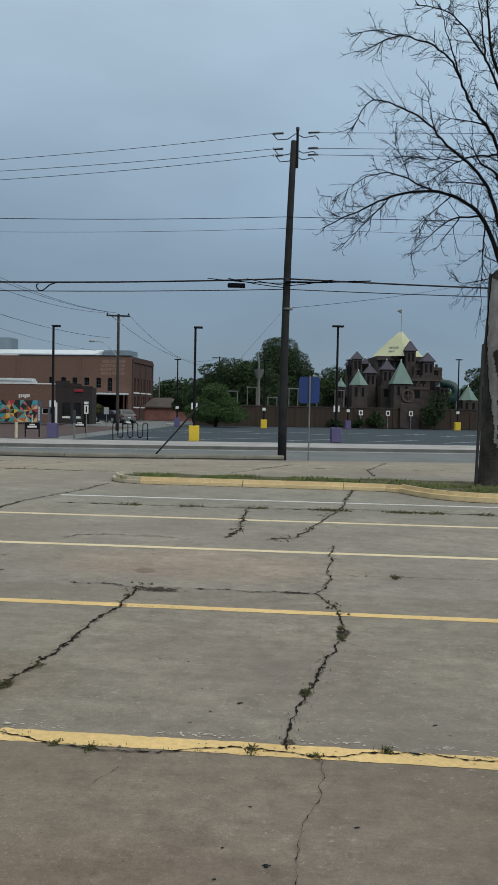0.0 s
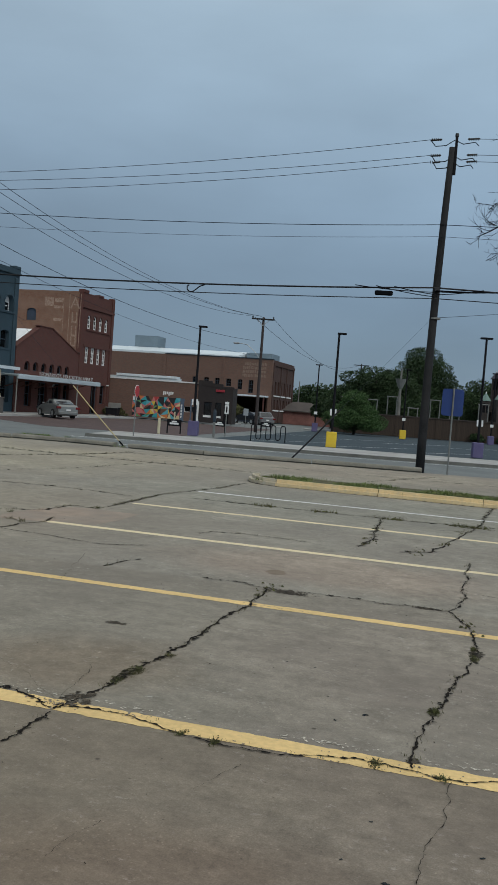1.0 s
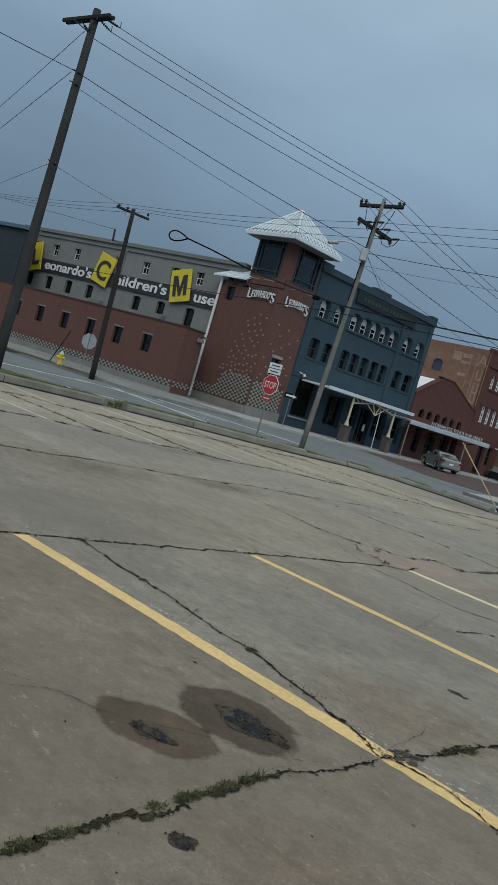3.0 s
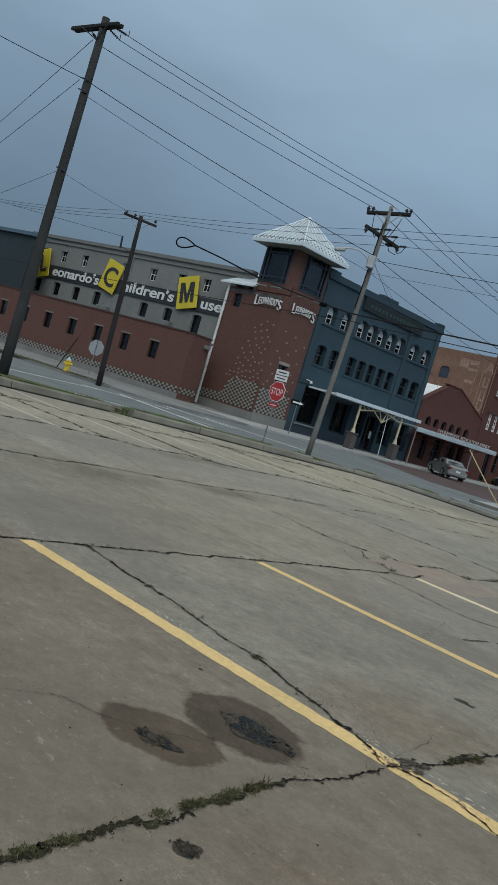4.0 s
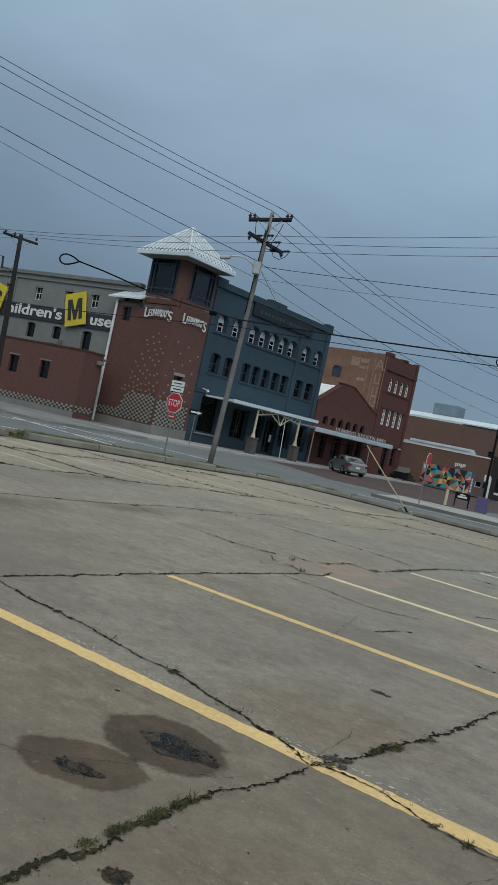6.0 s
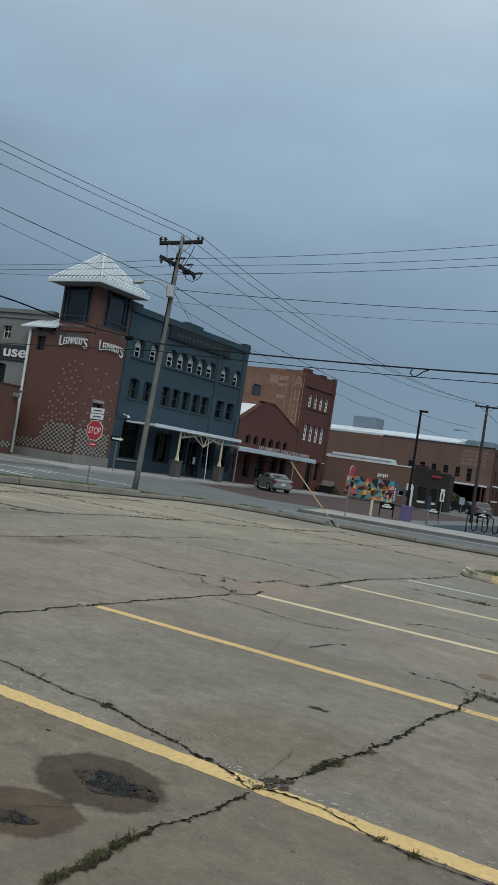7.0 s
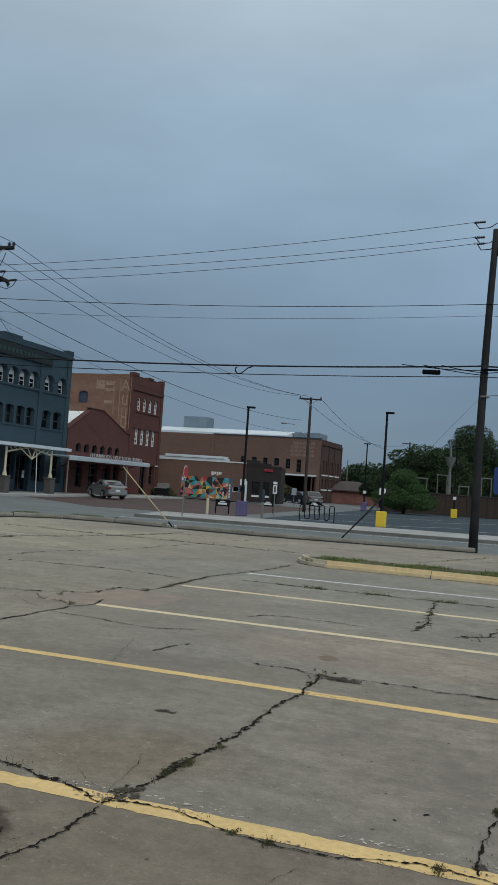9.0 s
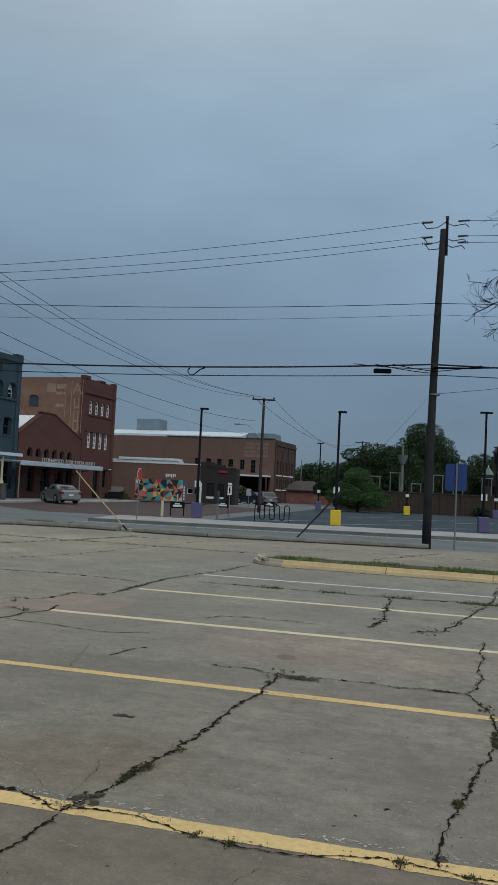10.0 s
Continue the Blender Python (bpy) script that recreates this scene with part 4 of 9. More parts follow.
# slate-blue three-storey building
blue = thing("blue_building", "three-storey slate-blue painted brick building with arched windows", "building", WEST)
TOPW = [(0.90, 1.95), (2.59, 3.62), (4.48, 5.60), (5.74, 6.85), (7.0, 8.1), (8.24, 9.34), (9.48, 10.58), (11.45, 12.55), (13.2, 14.3)]
MIDW = [(0.95, 2.0), (2.47, 3.5), (4.5, 5.5), (5.72, 6.72), (6.95, 7.95), (8.22, 9.22), (9.42, 10.42), (11.4, 12.5), (12.9, 14.0)]
holes = [(a, b, 7.70, 8.93, 0.45) for a, b in TOPW] + [(a, b, 4.84, 6.22, 0.18) for a, b in MIDW]
holes += [(0.96, 3.10, 0.72, 3.30, 0.0), (4.6, 6.5, 0.72, 2.95, 0.0), (7.6, 8.5, 0.9, 2.8, 0.0), (8.7, 10.3, 0.02, 2.75, 0.0), (10.6, 12.2, 0.72, 2.8, 0.0), (13.0, 14.4, 0.72, 2.8, 0.0)]
part("wall", wall(bmesh.new(), 0.0, 14.95, 0.0, 10.75, 0.45, holes), M_BLUE, blue)
shell(blue, 0.0, 14.95, 0.46, 5.6, 10.7, M_BLUE, M_GREYD)
for a, b in TOPW:
    w = sash(blue, a, b, 7.70, 8.93, 0.45, 0.385, M_SASH, (1, 2), 0.075)
    c_ = (a + b) / 2
    arc = [(a + 0.06, 8.36), (b - 0.06, 8.36)] + [(c_ + (b - a) * 0.45 * math.cos(math.pi * k / 10), 8.49 + 0.40 * math.sin(math.pi * k / 10)) for k in range(11)]
    part("lunette", slab_v(bmesh.new(), arc, 0.35, 0.38), M_SASH, w, "white boarded arch head")
for a, b in MIDW:
    sash(blue, a, b, 4.84, 6.22, 0.18, 0.28, M_BLUED, (0, 1), 0.08)
sash(blue, 0.96, 3.10, 0.72, 3.30, 0.0, 0.3, M_BLUED, (0, 0), 0.1, name="shop_window")
sash(blue, 4.6, 6.5, 0.72, 2.95, 0.0, 0.3, M_BLUED, (1, 0), 0.1, name="shop_window")
sash(blue, 7.6, 8.5, 0.9, 2.8, 0.0, 0.3, M_BLUED, (0, 1), 0.1, name="shop_window")
sash(blue, 10.6, 12.2, 0.72, 2.8, 0.0, 0.3, M_BLUED, (1, 1), 0.1, name="shop_window")
sash(blue, 13.0, 14.4, 0.72, 2.8, 0.0, 0.3, M_BLUED, (1, 1), 0.1, name="shop_window")
d = sash(blue, 8.7, 10.3, 0.02, 2.75, 0.0, 0.3, M_BLUED, (1, 0), 0.12, name="door")
part("notice", B(9.85, 10.12, 0.27, 0.29, 1.0, 1.55), M_WHITE, d, "white paper notice")
for a, b in MIDW:
    part("window_sill", B(a - 0.1, b + 0.1, -0.07, 0.1, 4.72, 4.835, bev=0.01), M_BLUE, blue)
part("sill_course", B(0.3, 3.9, -0.08, -0.002, 7.52, 7.68), M_BLUE, blue)
part("sill_course", B(4.2, 10.8, -0.08, -0.002, 7.52, 7.68), M_BLUE, blue)
part("sill_course", B(11.1, 14.6, -0.08, -0.002, 7.52, 7.68), M_BLUE, blue)
for a, b in TOPW:
    bm = bmesh.new()
    n = 10
    for k in range(n):
        p0, p1 = math.pi * k / n, math.pi * (k + 1) / n
        o = [((a + b) / 2 - ((b - a) / 2 + e) * math.cos(p), 8.48 + (0.45 + e) * math.sin(p)) for e, p in ((0.0, p0), (0.0, p1), (0.14, p1), (0.14, p0))]
        slab_v(bm, o[::-1], -0.05, -0.002)
    bmesh.ops.remove_doubles(bm, verts=bm.verts, dist=0.0005)
    part("arch_hood", bm, M_BLUE, blue)
for u in (0.28, 3.95, 10.95, 14.55):
    part("pilaster", B(u - 0.22, u + 0.22, -0.09, -0.002, 3.6, 10.3, bev=0.02), M_BLUE, blue)
# dark sign board, its colour deepened by the shadow under the parapet
part("signband", B(4.3, 12.1, -0.16, -0.002, 9.62, 10.5, bev=0.02), mat("shaded_sign_board", (0.006, 0.011, 0.014), 0.7, bump=0.1), blue, "dark sign band with the parapet's shade in its colour")
bm = bmesh.new()
for k in range(14):
    box(bm, 5.0 + k * 0.47, 5.0 + k * 0.47 + 0.33, -0.175, -0.16, 9.9, 10.16)
part("sign_lettering", bm, mat("faint_sign_letters", (0.016, 0.042, 0.036), 0.6, bump=0), blue, "row of faint dark green letter shapes")
bm = bmesh.new()
box(bm, -0.02, 14.97, -0.14, 0.5, 10.55, 10.72)
box(bm, -0.02, 14.97, -0.06, 0.5, 10.72, 11.0)
part("cornice", bm, M_BLUE, blue)
part("parapet_step", B(6.2, 8.2, -0.07, 0.45, 11.0, 11.2, bev=0.02), M_BLUE, blue)
part("parapet_step", B(14.2, 14.97, -0.07, 0.45, 11.0, 11.22, bev=0.02), M_BLUE, blue)
part("parapet_step", B(0.0, 1.1, -0.07, 0.45, 11.0, 11.2, bev=0.02), M_BLUE, blue)
part("lintel_course", B(0.0, 14.95, -0.06, -0.002, 3.4, 3.6, bev=0.01), M_BLUE, blue)
part("plinth", B(0.0, 8.6, -0.05, -0.002, 0.0, 0.5), M_BLUED, blue)
part("shop_sill", B(0.8, 3.25, -0.1, 0.1, 0.6, 0.715), M_GREY, blue, "pale stone window sill")
bm = bmesh.new()
rod(bm, (0.75, -0.02, 3.7), (1.0, -0.25, 3.62), 0.035)
rod(bm, (1.0, -0.25, 3.66), (1.05, -0.3, 3.5), 0.07, 0.11)
part("wall_lamp", bm, M_WHITE, blue)

# canopy on two turned posts
can = thing("canopy", "white flat canopy on cream posts with brick bases", "canopy", WEST)
bm = bmesh.new()
box(bm, 1.1, 11.45, -2.7, -0.12, 3.22, 3.34)
box(bm, 1.05, 11.5, -2.76, -2.6, 3.16, 3.38)
part("roof", bm, M_ROOFW, can)
for u in (4.2, 9.45):
    bm = bmesh.new()
    rod(bm, (u, -2.45, 1.15), (u, -2.45, 1.45), 0.17, 0.10)
    rod(bm, (u, -2.45, 1.45), (u, -2.45, 3.1), 0.085, 0.075, 10)
    part("post", bm, M_CREAM, can)
    bm = box(bmesh.new(), u - 0.28, u + 0.28, -2.73, -2.17, 0.0, 1.05, bev=0.02)
    box(bm, u - 0.33, u + 0.33, -2.78, -2.12, 1.05, 1.15, bev=0.02)
    part("pier", bm, mat("pier_stone", (0.085, 0.075, 0.07), 0.9, bump=0.3), can, "stone pier under the post")
bm = bmesh.new()
for u0, s in ((4.3, 1), (9.35, -1)):
    rod(bm, (u0, -2.45, 2.75), (u0 + s * 2.5, -2.45, 3.16), 0.05)
    for k in range(5):
        a, b = 0.1 + k * 0.5, 0.1 + (k + 1) * 0.5
        rod(bm, (u0 + s * a, -2.45, 3.18), (u0 + s * (b if b < 2.5 else 2.5), -2.45, 2.75 + 0.164 * b), 0.03)
for k in range(4):
    rod(bm, (7.1, -2.45, 2.35), (5.5 + 1.0 * k, -2.45, 3.16), 0.04)
part("truss", bm, M_CREAM, can, "cream fan-shaped truss")
part("prop", rod(bmesh.new(), (7.85, -2.45, 0), (7.6, -2.45, 3.2), 0.03), M_SASH, can)

# corner tower of red brick
tow = thing("brick_tower", "red brick corner building with a glazed tower and white roof", "building", WEST)
part("wall", wall(bmesh.new(), -2.958, -0.002, 0, 9.0, 0.4, [(-2.2, -1.35, 2.75, 4.05, 0.0)]), M_RBRICK, tow)
sash(tow, -2.2, -1.35, 2.75, 4.05, 0.0, 0.2, M_BLUED, (0, 1), 0.07)
part("lintel", B(-2.3, -1.25, -0.03, 0.15, 4.05, 4.25), M_TILEW, tow, "tan stone lintel")
# south face: local x runs from the west end to the corner
bm = wall(bmesh.new(), -5.45, 0.0, 0, 8.3, 0.4, [(-4.75, -3.95, 7.0, 7.9, 0.0)])
bm.transform(pose(-3.36, 0, 0, 0, 0, -90))
part("wall", bm, M_RBRICK, tow)
bm = B(-4.75, -3.95, 0.2, 0.24, 7.0, 7.9)
bm.transform(pose(-3.36, 0, 0, 0, 0, -90))
part("pane", bm, M_TGLASS, tow)
bm = bmesh.new()
box(bm, -2.96, -0.3, 5.0, 5.3, 0, 8.6)
part("rear_wall", bm, M_RBRICK, tow)
bm = bmesh.new()
box(bm, -3.36, -0.05, 0.42, 5.4, 8.0, 8.2)
part("flat_roof", bm, M_GREYD, tow)


def glazing(m, piers, uprights, rails, a, b):
    """One side of the tower's lantern: brick piers, black mullions and rails, dark panes; the face at y = 0."""
    z0, z1 = 8.95, 11.35
    for p0, p1, c, d in piers:
        bm = B(p0, p1, 0.0, 0.3, c, d)
        bm.transform(m)
        part("tower_pier", bm, M_RBRICK, tow)
    bm = B(a, b, 0.05, 0.07, z0 + 0.05, z1 - 0.05)
    bm.transform(m)
    win = part("tower_window", bm, M_TGLASS, tow, "dark glazed tower window")
    for x in uprights:
        bm = B(x, x + 0.1, -0.04, 0.12, z0, z1)
        bm.transform(m)
        part("mullion", bm, M_BLUED, win)
    for z in rails:
        bm = B(a, b, -0.03, 0.11, z, z + 0.09)
        bm.transform(m)
        part("rail", bm, M_BLUED, win)


ZS = (8.95, 9.3, 10.9, 11.25)
glazing(pose(-3.36, 0.0, 0.004, 0, 0, -90), ((-2.98, -2.88, 8.35, 11.35), (-0.42, 0.0, 8.35, 11.35), (-2.88, -0.42, 8.35, 8.95)), (-2.88, -2.58, -0.82, -0.52), ZS, -2.87, -0.43)
glazing(pose(0, 0, 0), ((-0.2, -0.02, 8.95, 11.35), (-3.06, -2.5, 8.95, 11.35)), (-2.5, -2.2, -0.62, -0.3), ZS, -2.49, -0.21)
bm = bmesh.new()
box(bm, -3.06, -0.02, 2.75, 2.98, 8.2, 11.35)
box(bm, -0.3, -0.02, 0.3, 2.75, 8.2, 11.35)
part("tower_back", bm, M_RBRICK, tow)
# pyramid roof of standing-seam metal
cx, cy = -2.08, 1.24
E0, E1, F0, F1, ZE, ZA = -4.4, 0.3, -1.1, 3.42, 11.5, 13.75
bm = bmesh.new()
v = [bm.verts.new(p) for p in ((E0, F0, ZE), (E1, F0, ZE), (E1, F1, ZE), (E0, F1, ZE))]
ap = bm.verts.new((cx, cy, ZA))
for i in range(4):
    bm.faces.new((v[i], v[(i + 1) % 4], ap))
bm.faces.new(v[::-1])
part("roof", bm, M_ROOFP, tow, "white standing-seam pyramid roof")
bm = bmesh.new()
for (p, q) in (((E0, F0), (E1, F0)), ((E0, F1), (E0, F0)), ((E1, F0), (E1, F1))):
    n = 13
    for k in range(1, n):
        s = k / n
        x, y = p[0] + (q[0] - p[0]) * s, p[1] + (q[1] - p[1]) * s
        mx, my = (p[0] + q[0]) / 2, (p[1] + q[1]) / 2
        f = 1 - abs(2 * s - 1)
        # ribs climb square to the eave until they meet the hip
        tx, ty, tz = x + (cx - mx) * f, y + (cy - my) * f, ZE + (ZA - ZE) * f
        rod(bm, (x, y, ZE + 0.03), (tx, ty, tz + 0.03), 0.035, seg=4)
for p in ((E0, F0), (E1, F0), (E0, F1), (E1, F1)):
    rod(bm, (p[0], p[1], ZE + 0.03), (cx, cy, ZA + 0.04), 0.06, seg=5)
part("roof_rib", bm, M_ROOFW, tow)
bm = bmesh.new()
box(bm, E0 - 0.06, E1 + 0.06, F0 - 0.06, F0 + 0.1, ZE - 0.18, ZE + 0.02)
box(bm, E0 - 0.06, E0 + 0.1, F0 + 0.1, F1, ZE - 0.18, ZE + 0.02)
box(bm, E1 - 0.1, E1 + 0.06, F0 + 0.1, F1, ZE - 0.18, ZE + 0.02)
part("eave_gutter", bm, M_ROOFW, tow)
bm = bmesh.new()
for k in range(13):
    f = (k + 0.5) / 13
    for dz in (0.10, 0.26):
        x, y = E0 + (E1 - E0) * f, F0 + (F1 - F0) * f
        box(bm, x - 0.03, x + 0.03, F0 + dz, F0 + dz + 0.04, ZE + dz * 0.98 + 0.01, ZE + dz * 0.98 + 0.07)
        box(bm, E0 + dz, E0 + dz + 0.04, y - 0.03, y + 0.03, ZE + dz * 0.98 + 0.01, ZE + dz * 0.98 + 0.07)
part("snow_guards", bm, M_GREYD, tow, "rows of small snow guards")["kind"] = "stuff"
part("soffit", B(E0 + 0.1, E1 - 0.1, F0 + 0.1, F1 - 0.1, ZE - 0.2, ZE - 0.14), M_GREYD, tow)
bm = bmesh.new()
q = [(-3.85, 2.7, 8.42), (-3.85, 5.9, 8.42), (-0.9, 4.6, 9.95), (-0.9, 2.7, 9.95)]
vv = [bm.verts.new(p) for p in q] + [bm.verts.new((p[0], p[1], p[2] + 0.1)) for p in q]
for f in ((0, 1, 2, 3), (7, 6, 5, 4), (0, 4, 5, 1), (1, 5, 6, 2), (2, 6, 7, 3), (3, 7, 4, 0)):
    bm.faces.new([vv[i] for i in f])
bmesh.ops.recalc_face_normals(bm, faces=bm.faces)
low = part("low_roof", bm, M_ROOFW, tow, "white metal lean-to roof")
for k in range(7):
    part("roof_rib", rod(bmesh.new(), (-3.85, 2.9 + k * 0.46, 8.54), (-0.9, 2.8 + k * 0.28, 10.07), 0.03, seg=4), M_ROOFW, low)
bm = bmesh.new()
rod(bm, (-3.5, 5.3, 0.05), (-3.5, 5.3, 8.5), 0.09)
part("downpipe", bm, M_WHITE, tow, "white downpipe")
# plinth, dark chequer and scattered pale bricks
bm = B(-3.4, -0.01, -0.04, -0.002, 0, 0.62)
part("plinth", bm, M_PLINTH, tow)
bm = B(-5.5, 0.04, -0.04, -0.002, 0, 0.55)
bm.transform(pose(-3.36, 0, 0, 0, 0, -90))
part("plinth", bm, M_PLINTH, tow)
tile_meshes = []
for m in (M_TILEW, mat("tan_glazed_brick", (0.29, 0.205, 0.155), 0.5, var=0.12, bump=0.05)):
    tile = bmesh.new()
    box(tile, -0.098, 0.098, -0.02, 0.0, -0.068, 0.068)
    me = bpy.data.meshes.new("tile")
    tile.to_mesh(me)
    tile.free()
    me.materials.append(m)
    tile_meshes.append(me)
rnd = random.Random(5)
east, south = pose(0, 0, 0), pose(-3.36, 0, 0, 0, 0, -90)
for face, lo, hi in ((east, -3.3, -0.1), (south, -5.35, -0.1)):
    dark = bmesh.new()
    for k in range(int((hi - lo) / 0.2)):
        u = lo + 0.1 + k * 0.2
        top = (2.25 if face == east else 2.38) + rnd.uniform(-0.16, 0.12)
        if face == south:
            top = min(top, 1.15 if u < -3.3 else 1.15 + (u + 3.3) * 2.6)
        for r in range(14):
            z = 0.72 + r * 0.136
            if z > top:
                break
            if (r + k) % 2:
                box(dark, u - 0.098, u + 0.098, -0.012, -0.002, z - 0.066, z + 0.066)
            else:
                ob = new("tile", tile_meshes[0])
                ob.parent = tow
                ob.matrix_basis = face @ pose(u, -0.002, z)
    dark.transform(face)
    part("dark_tile_field", dark, M_TILEB, tow, "dark tiles of the chequer")["kind"] = "stuff"
# single tan bricks that thin out up the wall
for face, lo, hi, n in ((east, -3.1, -0.3, 24), (south, -3.3, -0.2, 52)):
    for k in range(n):
        f = (k / n) ** 1.7
        u = lo + f * 1.5 * (face == south) + (hi - lo - f * 1.5 * (face == south)) * ((k * 0.618034) % 1.0)
        ob = new("tile", tile_meshes[1])
        ob.parent = tow
        ob.matrix_basis = face @ pose(u, -0.002, 2.5 + round((f * 4.0 + rnd.uniform(-0.1, 0.1)) / 0.136) * 0.136) @ Matrix.Scale(0.72, 4)
# white lettering on both faces
LET = "LEONARDO'S"
for face, u0, z0, big in ((pose(0, 0, 0), -2.66, 7.42, 1.0), (south, -2.62, 7.40, 1.05)):
    u = u0
    for k, ch in enumerate(LET):
        end = k in (0, 9)
        adv = (0.36 if end else 0.11 if ch == "'" else 0.225) * big
        lift = 0.0 if k == 0 else -0.12 if k == 9 else 0.05 + 0.07 * math.sin(math.pi * k / 9)
        text("sign_letter", ch, 0.92 if end else 0.66, M_SIGNW, tow, face @ pose(u + adv / 2, -0.10, z0 + lift) @ UP, 0.03, "white raised letter " + ch, adv * 0.86, 0.004)
        u += adv
for face, a in ((pose(0, 0, 0), -2.4), (pose(0, 0, 0), -0.9), (south, -1.9), (south, -0.6)):
    bm = rod(bmesh.new(), (a, 0, 8.5), (a + 0.1, -0.55, 8.62), 0.025)
    rod(bm, (a - 0.45, -0.55, 8.6), (a + 0.45, -0.55, 8.6), 0.05)
    bm.transform(face)
    part("sign_lamp", bm, M_GREYD, tow)

# annex: low gabled brick hall with a metal awning
ann = thing("annex_building", "dark red brick gabled hall with small arched windows", "building", WEST)
AW = [(16.36 + k * 1.26, 17.18 + k * 1.26) for k in range(6)]
GH = [(a, b, 3.35, 4.1, 0.4) for a, b in AW] + [(16.6, 17.6, 0.5, 2.5, 0), (18.6, 20.0, 0.5, 2.5, 0), (20.8, 22.2, 0.02, 2.5, 0), (22.6, 23.6, 0.02, 2.5, 0)]
part("wall", wall(bmesh.new(), 15.1, 25.0, 0, 4.98, 0.4, GH), M_DBRICK, ann)
for a, b in AW:
    sash(ann, a, b, 3.35, 4.1, 0.4, 0.2, M_BLUED, (0, 0), 0.06)
for a, b, c, d_, _ in GH[6:]:
    sash(ann, a, b, c, d_, 0, 0.25, M_BLUED, (1, 1), 0.08, name="shop_window" if c > 0.1 else "door")
bm = slab_v(bmesh.new(), [(15.1, 4.98), (24.95, 4.98), (24.95, 5.42), (24.5, 5.45), (20.6, 6.92), (20.3, 6.92), (20.3, 7.06), (18.3, 7.06), (18.3, 6.86), (15.1, 5.12)], 0.0, 0.4)
part("gable", bm, M_DBRICK, ann)
bm = bmesh.new()
for a, b in (((15.0, 5.08), (18.3, 6.88)), ((20.4, 6.98), (24.6, 5.42))):
    d_ = math.hypot(b[0] - a[0], b[1] - a[1])
    nx, nz = -(b[1] - a[1]) / d_ * 0.08, (b[0] - a[0]) / d_ * 0.08
    slab_v(bm, [a, b, (b[0] + nx, b[1] + nz), (a[0] + nx, a[1] + nz)], -0.06, 0.46)
box(bm, 18.2, 20.4, -0.06, 0.46, 7.06, 7.13)
box(bm, 24.5, 25.05, -0.08, 0.46, 5.42, 5.55)
part("coping", bm, M_DBRICK, ann, "thin brick parapet coping")
bm = bmesh.new()
for a, b in (((15.0, 5.0), (19.4, 6.9)), ((24.9, 4.9), (19.4, 6.9))):
    vs = [bm.verts.new(p) for p in ((a[0], 0.45, a[1]), (b[0], 0.45, b[1]), (b[0], 16, b[1]), (a[0], 16, a[1]))]
    us = [bm.verts.new((w.co.x, w.co.y, w.co.z - 0.12)) for w in vs]
    bm.faces.new(vs)
    bm.faces.new(us[::-1])
    for i in range(4):
        bm.faces.new((vs[i], us[i], us[(i + 1) % 4], vs[(i + 1) % 4]))
bmesh.ops.recalc_face_normals(bm, faces=bm.faces)
part("roof", bm, mat("bright_white_roof_sheet", (0.82, 0.84, 0.84), 0.4, var=0.05, scale=1.0, bump=0.02), ann, "bright white metal pitched roof")
awn = thing("awning", "long white metal awning with stay bars and posts", "awning", WEST)
bm = bmesh.new()
box(bm, 11.5, 24.3, -2.7, -2.55, 2.55, 2.88, bev=0.03)
box(bm, 15.1, 24.3, -2.55, -0.02, 2.78, 2.84)
box(bm, 11.5, 15.1, -2.55, -0.4, 2.78, 2.84)
for k in range(24):
    rod(bm, (12.0 + k * 0.53, -2.66, 2.9), (12.0 + k * 0.53, -0.5, 2.9), 0.03, seg=4)
part("roof", bm, M_ROOFP, awn)
for u in (11.6, 20.6):
    part("post", rod(bmesh.new(), (u, -2.5, 0), (u, -2.5, 2.8), 0.05), M_PLINTH, awn)
for u in (13.5, 15.5, 17.8, 19.5, 22.5):
    part("stay", rod(bmesh.new(), (u, -2.5, 2.62), (u + 0.2, -0.05, 1.95), 0.045), M_DBRICK, awn)
M_LETG = mat("weathered_white_letters", (0.46, 0.45, 0.44), 0.6, var=0.1, bump=0.02)
for word, u, w in (("LEONARDO'S", 15.95, 3.2), ("EDUCATION", 19.35, 2.9), ("ANNEX", 21.95, 1.75)):
    text("lettering", word, 0.47, M_LETG, awn, pose(u, -2.68, 2.90) @ UP, 0.02, "pale grey letters reading " + word, w, -0.010)

# tall red brick building with arched window groups
red = thing("red_building", "three-storey red brick building with white window groups", "building", WEST)
R3 = [(26.15 + k * 1.12, 26.15 + k * 1.12 + 0.68) for k in range(4)]
R2 = [(26.05 + k * 1.12, 26.05 + k * 1.12 + 0.72) for k in range(4)]
RH = [(a, b, 7.75, 9.0, 0.34) for a, b in R3] + [(a, b, 4.62, 6.1, 0.0) for a, b in R2] + [(27.6, 28.9, 0.02, 2.7, 0), (29.4, 30.4, 1.0, 2.75, 0)]
part("wall", wall(bmesh.new(), 25.1, 31.15, 0, 10.9, 0.4, RH), M_DBRICK, red)
for a, b in R3:
    sash(red, a, b, 7.75, 9.0, 0.34, 0.12, M_WHITE, (1, 2), 0.13)
for a, b in R2:
    sash(red, a, b, 4.62, 6.1, 0.0, 0.12, M_WHITE, (1, 2), 0.15)
sash(red, 27.6, 28.9, 0.02, 2.7, 0, 0.2, M_BLUED, (1, 0), 0.1, name="door")
sash(red, 29.4, 30.4, 1.0, 2.75, 0, 0.2, M_BLUED, (0, 1), 0.08)
part("door_lamp", B(30.6, 30.8, -0.2, 0, 2.75, 2.85), M_WHITE, red)
part("sill_course", B(25.9, 30.6, -0.08, -0.002, 7.58, 7.73), M_DBRICK, red)
